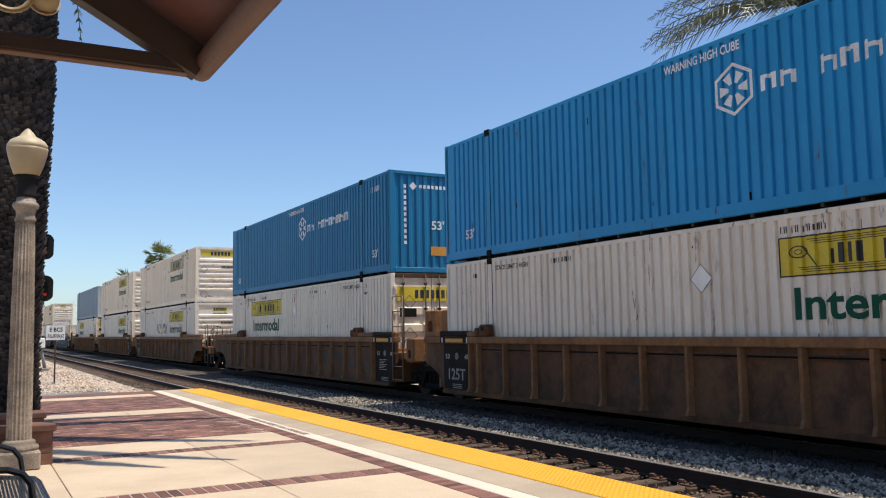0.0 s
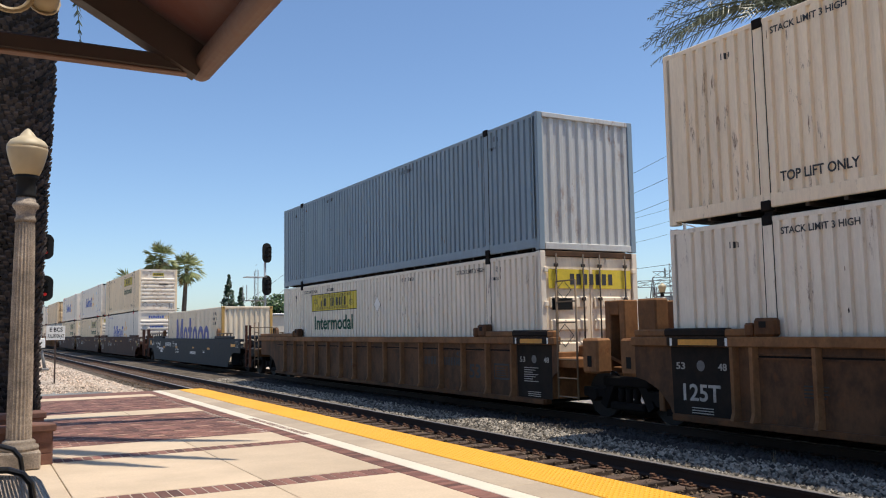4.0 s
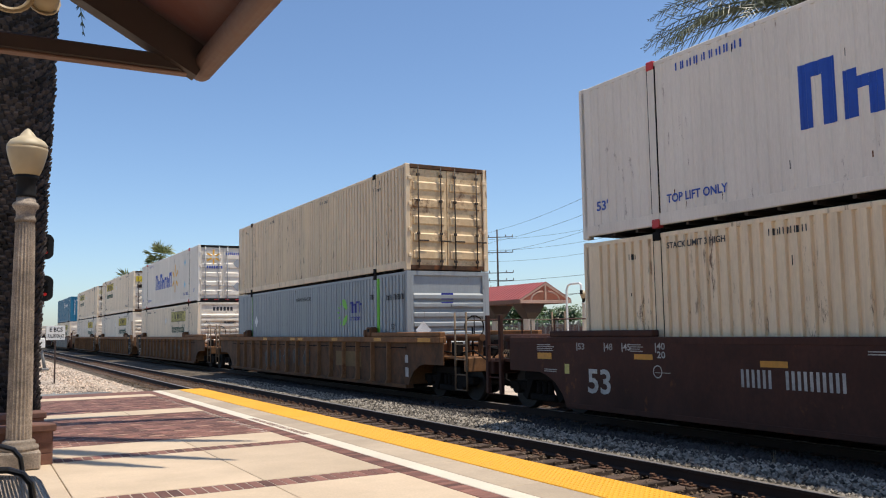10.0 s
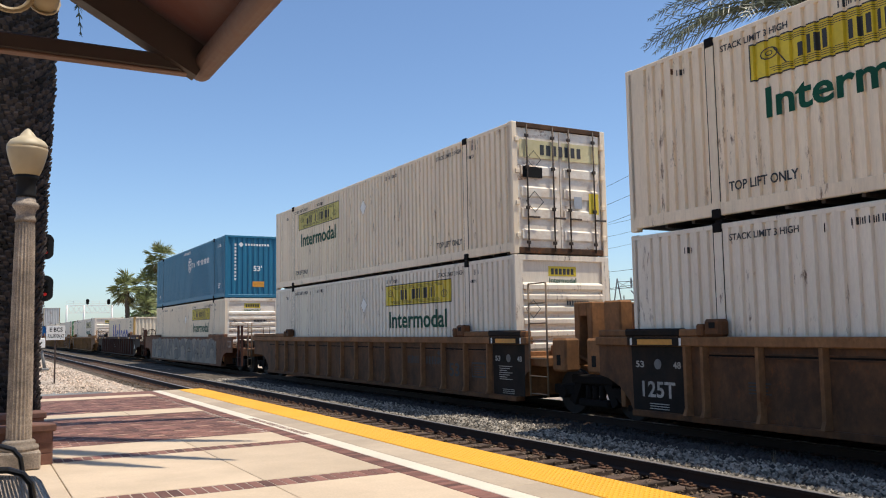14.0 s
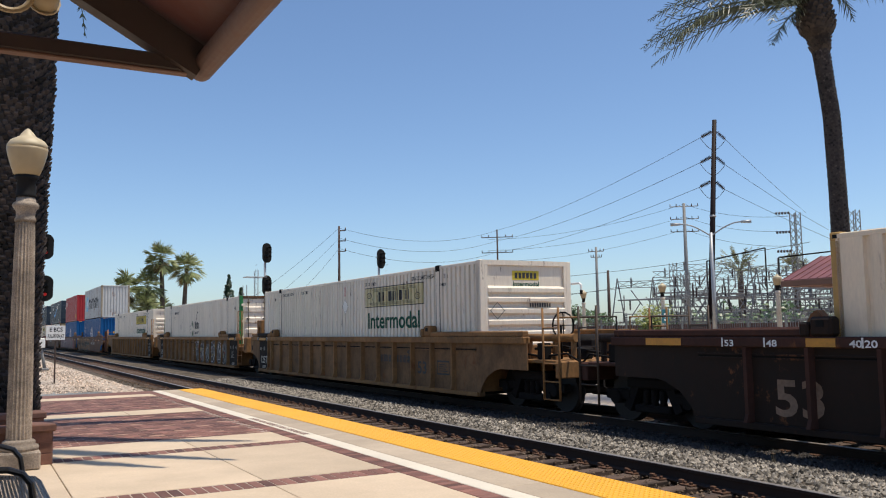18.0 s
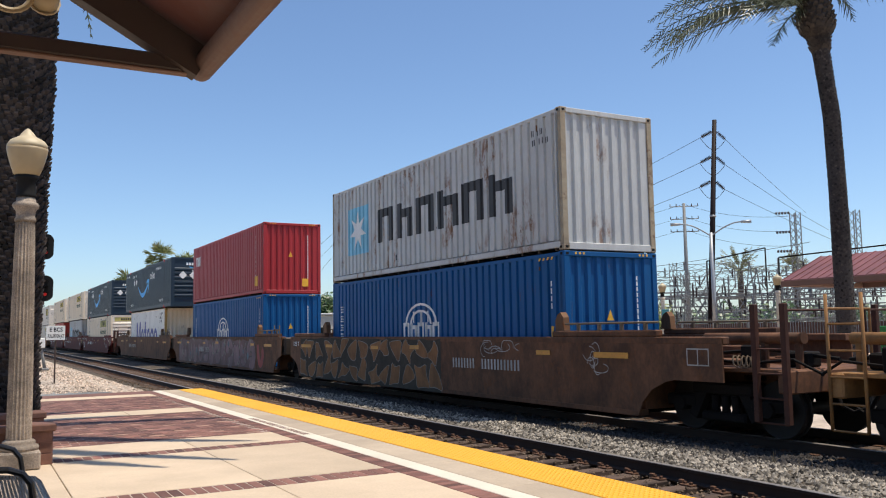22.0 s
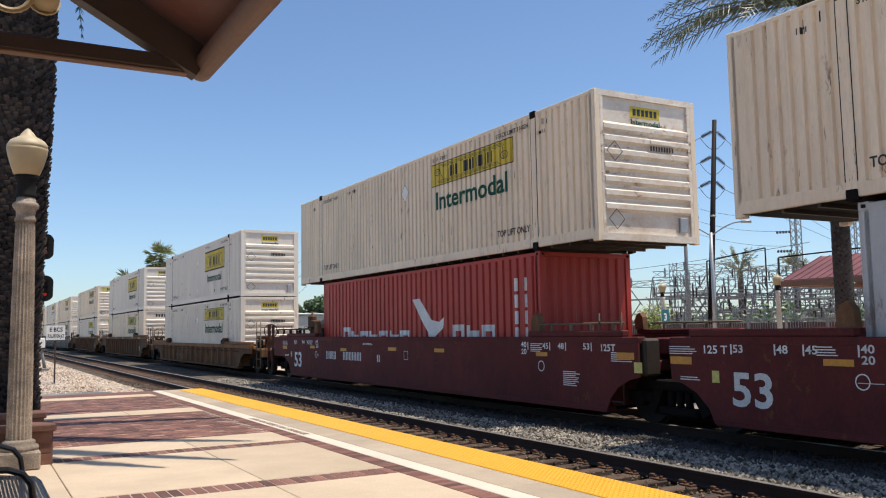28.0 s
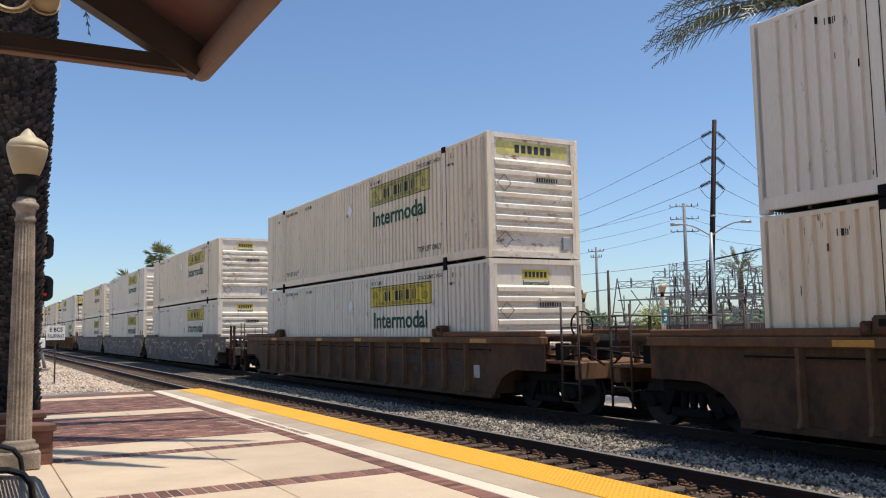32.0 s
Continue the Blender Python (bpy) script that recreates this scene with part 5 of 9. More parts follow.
def wagon(y, kind, mat, front, rear, label, half_gap=1.6, top=1.53, marks=None, short=False):
    ob = thing("well_car", pose(TRACK_X, y, 0), label, "freight car", "wagons of the train")
    MOVERS.append((ob, TRACK_X, y, 0.0))
    smooth = kind == "smooth"
    ext = {"art": 9.3, "coup": 10.3}
    # where the well ends and the side reaches, at the front and at the rear
    full_f = 8.35 if front == "art" and not smooth else 8.42
    full_r = 7.96 if rear == "art" and not smooth else 8.42
    ext_f = 8.78 if front == "art" and not smooth else ext[front]
    ext_r = 8.84 if rear == "art" and not smooth else ext[rear]
    plane = 1.54 if smooth else 1.46
    # Side sheets of brown and ochre wagons take a darker tone than the ribs.
    sheet_mat = {CAR_BROWN: SHEET_DARK, CAR_TAN: SHEET_TAN}.get(mat, mat)
    step_mat = {CAR_BROWN: WORN_STEEL, CAR_TAN: CAR_TAN}.get(mat, ROD_DARK)
    # Brown and dark wagons: chords, ribs and ends lightened for light they catch.
    chord_mat = {CAR_BROWN: CHORD_BROWN, CAR_DARK: CHORD_RUST, CAR_SOOT: CAR_MAROON}.get(mat, mat)
    for s in (-1, 1):
        def sheet(bm, s=s):
            zb = 0.22
            kf, kr = min(1.0, (ext_f - full_f) / 0.88), min(1.0, (ext_r - full_r) / 0.88)
            bow = ((0.12, 0.45), (0.34, 0.66), (0.65, 0.80), (0.85, 0.84))
            out = [(-full_f, zb), (full_r, zb)] + [(full_r + d * kr, q) for d, q in bow] + [(ext_r, 0.845), (ext_r, top - 0.02), (-ext_f, top - 0.02), (-ext_f, 0.845)] + [(-full_f - d * kf, q) for d, q in bow[::-1]]
            va = [bm.verts.new((s * plane, p, q)) for p, q in out]
            vb = [bm.verts.new((s * (plane - 0.03), p, q)) for p, q in out]
            bm.faces.new(va if s > 0 else va[::-1])
            bm.faces.new(vb[::-1] if s > 0 else vb)
            for k in range(len(out)):
                q = (va[k], vb[k], vb[(k + 1) % len(out)], va[(k + 1) % len(out)])
                bm.faces.new(q if s > 0 else q[::-1])
        put("side_sheet", cached(("side_sheet", s, front, rear, kind, top), sheet, sheet_mat), ob)

        def chord(bm, s=s):
            x = sorted((s * (plane + (0.004 if smooth else 0.09)), s * 1.36))
            rbox(bm, x[0], x[1], -ext_f, ext_r, top - (0.12 if smooth else 0.15), top, 0.015)
            if smooth:
                for a, b in ((-8.9, -6.05), (6.05, 8.9)):
                    rbox(bm, x[0] + 0.006, x[1] - 0.006, a, b, top, top + 0.115, 0.02)
        put("top_chord", cached(("top_chord", s, front, rear, kind, top), chord, chord_mat), ob)

        def foot(bm, s=s):
            x = sorted((s * (plane + (0.005 if smooth else 0.06)), s * 1.3))
            rbox(bm, x[0], x[1], -full_f, full_r, 0.20, 0.30, 0.012)
        put("bottom_chord", cached(("bottom_chord", s, kind, full_f, full_r), foot, mat), ob)
        if not smooth:
            def rib(bm, s=s):
                x = [s * plane, s * (plane + 0.10), s * (plane + 0.15)]
                zs = [0.30, 0.42, top - 0.15]
                for (za, xa), (zb, xb) in zip(((zs[0], x[2]), (zs[1], x[1])), ((zs[1], x[1]), (zs[2], x[1]))):
                    va = [bm.verts.new(p) for p in ((x[0], -0.055, za), (xa, -0.03, za), (xa, 0.03, za), (x[0], 0.055, za))]
                    vb = [bm.verts.new(p) for p in ((x[0], -0.055, zb), (xb, -0.03, zb), (xb, 0.03, zb), (x[0], 0.055, zb))]
                    for k in range(3):
                        q = (va[k], va[k + 1], vb[k + 1], vb[k])
                        bm.faces.new(q if s > 0 else q[::-1])
            rm = cached(("rib", s, top), rib, chord_mat)
            for k in range(-6 if front == "art" else -7, 7 if rear == "art" else 8):
                put("rib", rm, ob, "", (0, k * 1.05, 0))
            for e, y_end in ((front, -7.3), (rear, 6.66)):
                if e == "art":
                    put("rib", rm, ob, "", (0, y_end, 0))

            def slots(bm, s=s):
                for k in range(-7 if front == "art" else -8, 6 if rear == "art" else 8):
                    x = sorted((s * plane, s * (plane + 0.006)))
                    box(bm, x[0], x[1], k * 1.05 + 0.07, k * 1.05 + 0.98, top - 0.30, top - 0.27, 1)
                    for z in (top - 0.258, top - 0.312):
                        x = sorted((s * plane, s * (plane + 0.03)))
                        box(bm, x[0], x[1], k * 1.05 + 0.07, k * 1.05 + 0.98, z - 0.012, z + 0.012)
            put("slot_grille", cached(("slot_grille", s, top, front, rear), slots, sheet_mat, UNDER), ob)["kind"] = "stuff"
        def guide(bm):
            rbox(bm, -0.11, 0.11, -0.19, 0.15, 0, 0.27, 0.04)
            rbox(bm, -0.13, 0.0, 0.151, 0.30, 0, 0.20, 0.03)
            box(bm, -0.116, -0.1, -0.09, 0.03, 0.13, 0.22, 1)
        gm = cached(("container_guide", mat.name), guide, mat, BLACK)
        for yy in () if smooth else (-6.1, 6.1):
            put("container_guide", gm, ob, "", (s * 1.44, yy, top))
        if short:
            def stop(bm, s=s):
                a = [(-0.16, 0.0), (0.17, 0.0), (0.17, 0.20), (0.09, 0.31), (-0.03, 0.36), (-0.13, 0.26)]
                va, vb = [bm.verts.new((-0.07, p * 0.85, q)) for p, q in a], [bm.verts.new((0.07, p * 0.85, q)) for p, q in a]
                bm.faces.new(va[::-1])
                bm.faces.new(vb)
                for k in range(6):
                    bm.faces.new((va[k], va[(k + 1) % 6], vb[(k + 1) % 6], vb[k]))
            for yy in (-6.2, 6.2):
                put("corner_stop", cached(("corner_stop",), stop, CHORD_RUST), ob, "", (s * 1.38, yy, top + (0.11 if smooth else 0)))

            def hand_bar(bm):
                tube(bm, (0, -8.9, 0.13), (0, -6.4, 0.13), 0.02, n=6)
                for yy in (-8.6, -8.0, -7.4, -6.8):
                    rbox(bm, -0.03, 0.03, yy - 0.03, yy + 0.03, -0.005, 0.12, 0.008)
            put("hand_bar", cached(("hand_bar",), hand_bar, WORN_STEEL), ob, "", (s * 1.47, 0, top + (0.11 if smooth else 0)))
        if not smooth:
            def upper(bm, s=s):
                x = sorted((s * (plane + 0.06), s * 1.36))
                for a, b, e in ((-ext_f + 0.05, -6.1, front), (6.1, ext_r - 0.05, rear)):
                    rbox(bm, x[0], x[1], a, b, top + 0.002, top + 0.12, 0.02)
            put("end_rail", cached(("end_rail", s, front, rear, top), upper, chord_mat), ob)

    def floor_beams(bm):
        for k in range(-8, 9):
            box(bm, -1.3, 1.3, k * 1.0 - 0.09, k * 1.0 + 0.09, 0.22, 0.32)
        box(bm, -1.3, 1.3, -8.3, -7.4, 0.23, 0.33)
        box(bm, -1.3, 1.3, 7.4, 8.3, 0.23, 0.33)
    part_cached("floor_grid", floor_beams, UNDER, ob, (0, 0, 0))
    for s, kind_end in ((-1, front), (1, rear)):
        def bulkhead(bm, s=s):
            y0, y1 = sorted((s * 8.3, s * 8.42))
            rbox(bm, -1.36, 1.36, y0, y1, 0.3, 1.22, 0.015)
            y0, y1 = sorted((s * 8.42, s * 9.25))
            rbox(bm, -1.36, 1.36, y0, y1, 0.93, 1.12, 0.02)
            for x in (-0.55, 0.55):
                rbox(bm, x - 0.12, x + 0.12, y0, y1, 1.12, 1.34, 0.02)
        put("end_bulkhead", cached(("end_bulkhead", s, mat.name), bulkhead, chord_mat), ob)
        if kind_end == "coup":
            def deck(bm, s=s):
                y0, y1 = sorted((s * 9.26, s * 11.3))
                rbox(bm, -1.36, 1.36, y0, y1, 1.0, 1.06, 0.01)
                y0, y1 = sorted((s * 11.16, s * 11.36))
                rbox(bm, -1.4, 1.4, y0, y1, 0.72, 1.05, 0.02)
                y0, y1 = sorted((s * 9.0, s * 11.15))
                rbox(bm, -0.3, 0.3, y0, y1, 0.70, 0.99, 0.02)
                for x in (-0.9, 0.0, 0.75):
                    y0, y1 = sorted((s * 9.4, s * 10.6))
                    rbox(bm, x - 0.05, x + 0.05, y0, y1, 1.07, 1.16, 0.01)
            put("end_platform", cached(("end_platform", s, mat.name), deck, chord_mat), ob)

            def coupler(bm, s=s):
                y0, y1 = sorted((s * 11.36, s * 11.62))
                rbox(bm, -0.09, 0.09, y0, y1, 0.78, 0.95, 0.02)
                y0, y1 = sorted((s * 11.55, s * 11.72))
                rbox(bm, -0.17, 0.17, y0, y1, 0.72, 1.02, 0.05)
                bent(bm, [(-0.35, s * 11.36, 0.75), (-0.42, s * 11.45, 0.52), (-0.36, s * 11.6, 0.44), (-0.3, s * 11.75, 0.5)], 0.025)
            put("coupler", cached(("coupler", s), coupler, UNDER), ob)

            for x in (-1.42, 1.42):
                def ladder(bm, s=s, x=x):
                    for yy in (10.82, 11.34):
                        if smooth:
                            rbox(bm, x - 0.045, x + 0.045, s * yy - 0.045, s * yy + 0.045, 0.3, 2.0, 0.01)
                        else:
                            tube(bm, (x, s * yy, 0.3), (x, s * yy, 2.1), 0.025, n=6)
                    for z in (0.3, 0.65, 1.0, 1.35) if smooth else (0.3, 0.65, 1.0, 1.35, 1.7):
                        tube(bm, (x, s * 10.82, z), (x, s * 11.34, z), 0.016, n=5)
                    e = 0.5 if x < 0 else 0.4
                    g = -1 if x < 0 else 1
                    bent(bm, [(x, s * 11.34, 1.9), (g * e, s * 11.34, 1.9), (g * e, s * 11.34, 1.06)], 0.02, 5)
                put("ladder", cached(("ladder", s, x, smooth), ladder, CAR_MAROON if smooth else step_mat), ob)
            if s < 0 and not smooth:
                def brake(bm):
                    tube(bm, (-0.8, -10.6, 1.06), (-0.8, -10.6, 1.75), 0.025, n=6)
                    for k in range(14):
                        a, b = 2 * math.pi * k / 14, 2 * math.pi * (k + 1) / 14
                        tube(bm, (-0.8 + 0.27 * math.cos(a), -10.68, 1.75 + 0.27 * math.sin(a)), (-0.8 + 0.27 * math.cos(b), -10.68, 1.75 + 0.27 * math.sin(b)), 0.018, n=5)
                    for k in range(4):
                        a = math.pi * k / 2
                        tube(bm, (-0.8, -10.68, 1.75), (-0.8 + 0.27 * math.cos(a), -10.68, 1.75 + 0.27 * math.sin(a)), 0.012, n=4)
                    tube(bm, (0.15, -9.5, 1.35), (1.05, -9.5, 1.35), 0.2, n=14)
                    rbox(bm, 0.2, 0.5, -10.3, -9.95, 1.06, 1.45, 0.03)
                part_cached("brake_gear", brake, UNDER, ob, (0, 0, 0))
            def pipe(bm, s=s):
                tube(bm, (-0.95, s * 9.45, 1.50), (-0.95, s * 11.3, 1.50), 0.085, n=12)
                for yy in (9.7, 10.6, 11.2):
                    rbox(bm, -1.0, -0.9, s * yy - 0.04, s * yy + 0.04, 1.05, 1.46, 0.01)
            put("air_pipe", cached(("air_pipe", s), pipe, mat), ob)

            def rigging(bm, s=s):
                bent(bm, [(-1.2, s * 9.5, 1.2), (-1.15, s * 10.4, 1.12), (-1.2, s * 11.3, 1.2), (-1.1, s * 11.7, 1.0)], 0.022)
                bent(bm, [(-0.6, s * 9.4, 1.25), (-0.7, s * 10.5, 1.32), (-0.6, s * 11.6, 1.2)], 0.03)
                rbox(bm, -1.3, -1.1, s * 10.55 - 0.12, s * 10.55 + 0.12, 1.07, 1.4, 0.02)
                rbox(bm, -0.8, -0.45, s * 11.0 - 0.2, s * 11.0 + 0.2, 1.07, 1.3, 0.03)
            put("brake_rigging", cached(("brake_rigging", s), rigging, UNDER), ob)
            if smooth:
                def coil(bm, s=s):
                    bent(bm, [(-1.36 + 0.07 * math.cos(k * 0.9), s * (10.36 + k * 0.012), 1.16 + 0.09 * math.sin(k * 0.9)) for k in range(36)], 0.012, 5)
                put("coil_spring", cached(("coil_spring", s), coil, WORN_STEEL), ob)
                if s < 0:
                    car_rects(ob, "data_frame", [(-10.04, -9.58, 1.08, 1.10), (-10.04, -9.58, 1.33, 1.35), (-10.04, -10.02, 1.08, 1.35), (-9.60, -9.58, 1.08, 1.35), (-9.82, -9.80, 1.08, 1.35)], GRAF_SILVER)
            if smooth and short and s > 0:
                tail_gear(ob, chord_mat, top)
            truck(ob, s * 9.83)
        elif s > 0:
            def joint(bm):
                lathe(bm, [(0.42, 0.72), (0.42, 1.0), (0.3, 1.08), (0.3, 1.16)], 16)
                rbox(bm, -0.45, 0.45, -1.15, 1.15, 0.82, 0.95, 0.03)
                bent(bm, [(-0.9, -0.9, 1.2), (-0.75, -0.3, 0.98), (-0.8, 0.3, 1.0), (-0.9, 0.9, 1.25)], 0.03)
            at = (0, 8.077 + half_gap - (0 if smooth else 0.36), 0)
            part("articulated_joint", build_now(joint), [ROD_DARK if smooth else chord_mat], ob, "", at)
            high = 2.2 if not smooth else 1.5

            def tower(bm):
                for q in (-0.28, 0.12):
                    rbox(bm, -0.17, 0.17, q, q + 0.16, 0.96, high, 0.02)
                rbox(bm, -0.17, 0.17, -0.119, 0.119, high - 0.28, high - 0.002, 0.02)
                box(bm, 0.12, 0.15, -0.119, 0.119, 0.96, high - 0.3)

            def mast(bm):
                rbox(bm, -0.16, 0.16, -0.24, 0.24, 0.96, high, 0.03)
            tm, mm = cached(("bolster_tower", smooth), tower, chord_mat), cached(("bolster_box", smooth), mast, chord_mat)
            for px_, py_, me in ((-0.7, 0.48, tm), (-0.7, -0.37, mm), (0.62, -0.35, tm), (0.6, 0.4, mm)):
                put("bolster_tower", me, ob, "", (at[0] + px_, at[1] + py_, 0))

            def block(bm):
                rbox(bm, -0.18, 0.18, -0.22, 0.22, 0.86, 1.5, 0.04)
                box(bm, -0.186, -0.17, -0.06, 0.06, 0.98, 1.18, 1)
            bk = cached(("bearing_block",), block, ROD_DARK if smooth else chord_mat, BLACK)
            for py_ in (-0.53, 0.53):
                put("bearing_block", bk, ob, "", (-1.27, at[1] + py_, 0))

            def steps(bm):
                for k in (0.82, 1.42):
                    tube(bm, (-1.5, k, 0.35), (-1.5, k, 2.6 if not smooth else 1.95), 0.021, n=6)
                for z in (0.4, 0.75, 1.1, 1.45, 1.8, 2.2, 2.6):
                    if z < 2 or not smooth:
                        tube(bm, (-1.5, 0.82, z), (-1.5, 1.42, z), 0.014, n=5)
            part("ladder", build_now(steps), [step_mat], ob, "", at)
            truck(ob, at[1])
    if marks:
        marks(ob, front, rear)
    return ob


def build_now(fn):
    bm = bmesh.new()
    fn(bm)
    return bm


def number_bars(y_left, y_right, z0, z1, n, gap=()):
    """Plain bars in the place of a running number: two uprights to each sign."""
    out, cell = [], (y_left - y_right) / n
    for k in range(n):
        if k not in gap:
            a = y_left - cell * (k + 0.1)
            out += [(a - cell * 0.26, a, z0, z1), (a - cell * 0.76, a - cell * 0.5, z0, z1)]
    return out


def smooth_marks(colour, seed, plate=True, big=0.42):
    def go(ob, front, rear):
        rng = random.Random(seed)
        if not big:
            y0 = {68: -2.16, 69: 3.2}.get(seed, 4.82)
            car_rects(ob, "reflector", [(-6.01, -5.55, 1.18, 1.27), (-8.25, -7.33, 1.16, 1.26), (5.32, 5.85, 1.2, 1.29), (1.93, 2.4, 1.19, 1.28), (-0.5, 0.0, 1.22, 1.32), (7.2, 8.12, 1.18, 1.28)], ORANGE, -1.568)
            car_rects(ob, "number_bar_row", number_bars(y0, y0 - 2.8, 0.83, 1.05, 11, (4,)), colour, -1.552)
            return
        amber = [(8.84, 9.3, 1.10, 1.22), (6.05, 6.5, 1.15, 1.24), (3.4, 3.87, 1.1, 1.19), (0.0, 0.5, 1.16, 1.25), (-2.6, -2.1, 1.16, 1.25), (-6.72, -6.34, 1.15, 1.23), (-9.2, -8.75, 1.14, 1.26)]
        car_rects(ob, "reflector", amber, ORANGE, -1.549)
        white = []
        for y in (8.05, 7.27, 6.80, 5.98, -6.06, -6.8, -7.3, -8.06):
            white.append((y - 0.014, y + 0.014, 1.27, 1.44))
        for y0, z0, n, wd in ((6.60, 1.28, 5, 0.34), (-6.15, 1.24, 5, 0.42), (9.32, 1.26, 4, 0.6), (-7.2, 0.62, 8, 0.5), (-8.6, 1.1, 5, 0.6), (2.2, 1.3, 2, 0.8), (9.1, 0.86, 2, 0.5)):
            for k in range(n):
                white.append((y0 - wd + rng.uniform(0, 0.3) * wd, y0, z0 + k * 0.036, z0 + 0.015 + k * 0.036))
        white += [(5.66, 6.02, 0.94, 0.95)]
        if big > 0.45:
            white += number_bars(5.06, 4.24, 0.84, 1.08, 4) + number_bars(3.7, 2.3, 0.84, 1.08, 6)
        else:
            white += number_bars(4.25, 2.5, 0.80, 1.06, 9, (3,))
        white += number_bars(1.25, 1.02, 0.84, 1.03, 1)
        white += [(-0.66, -0.65, 0.95, 1.15), (-0.45, -0.44, 0.95, 1.15), (-0.66, -0.44, 0.94, 0.95), (-0.66, -0.44, 1.15, 1.16)]
        car_rects(ob, "stencil_mark", white, colour)
        bm = bmesh.new()
        for y in (5.95, -6.5):
            ribbon(bm, [(y + 0.1 * math.cos(k * 0.5236), 0.96 + 0.1 * math.sin(k * 0.5236)) for k in range(13)], 0.009, -1.5435)
        part("round_mark", bm, colour, ob)
        for y, t in ((8.02, "53"), (7.24, "48"), (6.77, "45"), (-6.56, "45"), (-7.06, "48"), (-7.82, "53")):
            car_text(ob, t, 0.16, colour, y, 1.30, 0.19)
        for y in (5.95, -5.82):
            car_text(ob, "40", 0.15, colour, y, 1.325, 0.19)
            car_text(ob, "20", 0.15, colour, y, 1.185, 0.19)
        if big:
            car_text(ob, "53", big * 1.42, colour, 7.78 + (big - 0.42) * 5, 0.53, big * 1.55)
        if front == "art":
            car_text(ob, "125T", 0.17, colour, -8.3, 1.28, 0.42)
        if rear == "art":
            car_text(ob, "125 T", 0.17, colour, 8.62, 1.28, 0.5)
        if plate:
            car_rects(ob, "card_holder", [(8.3, 8.44, 0.84, 1.02), (-9.38, -9.18, 0.92, 1.10)], PALE_YELLOW)
    return go


def navy_marks(ob, front, rear):
    """White numerals, bars for the owner's marks, amber plates."""
    car_rects(ob, "reflector", [(5.26, 5.72, 0.90, 1.0), (1.88, 2.34, 0.92, 1.02), (9.3, 9.8, 1.05, 1.3), (-2.03, -1.63, 0.95, 1.02), (-5.2, -4.7, 0.92, 1.02), (-9.6, -8.9, 1.1, 1.22)], ORANGE, -1.548)
    for text, y in (("53", 8.68), ("45", 7.78), ("48", 7.3)):
        car_text(ob, text, 0.16, CHALK, y, 1.09, 0.2)
        car_rects(ob, "chord_tick", [(y + 0.05, y + 0.08, 1.07, 1.25)], CHALK)
    car_text(ob, "40", 0.13, CHALK, 6.62, 1.16, 0.16)
    car_text(ob, "20", 0.13, CHALK, 6.62, 1.0, 0.16)
    rows = [(y0 - w, y0, 1.02 + 0.035 * k, 1.035 + 0.035 * k) for y0, w in ((7.0, 0.3), (9.2, 0.35), (2.6, 0.5)) for k in range(5)]
    rows += [(5.63 - 0.0, 7.1, 0.80, 0.83), (5.9, 6.6, 0.66, 0.69)]
    for k in range(11):
        rows.append((7.05 - 0.13 * k, 7.13 - 0.13 * k, 0.83, 0.97 if k in (0, 5) else 0.93))
    for k in range(7):
        rows.append((6.5 - 0.09 * k, 6.55 - 0.09 * k, 0.69, 0.78))
    for y0, n in ((5.2, 3), (4.55, 5)):
        for k in range(n):
            yy = y0 - 0.2 * k
            rows += [(yy - 0.05, yy, 1.0, 1.22), (yy - 0.15, yy - 0.1, 1.0, 1.22), (yy - 0.1, yy - 0.05, 1.18 if k % 2 else 1.09, 1.22 if k % 2 else 1.13)]
    for k in range(10):
        rows.append((-1.22 - 0.125 * k, -1.14 - 0.125 * k, 0.66, 0.80))
    for k in range(3):
        rows.append((-4.21, -3.85, 0.75 + 0.04 * k, 0.77 + 0.04 * k))
    car_rects(ob, "stencil_mark", rows, CHALK)
    car_rects(ob, "data_frame", [(2.82, 3.11, 1.0, 1.015), (2.82, 3.11, 1.24, 1.255), (2.82, 2.835, 1.0, 1.255), (3.095, 3.11, 1.0, 1.255)], CHALK)
    car_text(ob, "PLATE", 0.07, CHALK, 3.08, 1.14, 0.23)
    car_text(ob, "H", 0.09, CHALK, 3.0, 1.03)
    car_text(ob, "LT WT", 0.11, CHALK, 2.45, 0.82, 0.34)
    car_text(ob, "54100", 0.11, CHALK, 1.98, 0.82, 0.36)
    car_text(ob, "LD LMT", 0.11, CHALK, 2.45, 0.67, 0.4)
    car_text(ob, "165900", 0.11, CHALK, 2.0, 0.67, 0.42)
    for k in range(3):
        bm = bmesh.new()
        ribbon(bm, [(7.5 + 0.16 * math.cos(a), 0.82 + 0.05 * k + 0.1 * math.sin(a)) for a in [0.5 + j * 0.35 for j in range(8)]], 0.012, -1.545)
        part("curved_mark", bm, CHALK, ob)


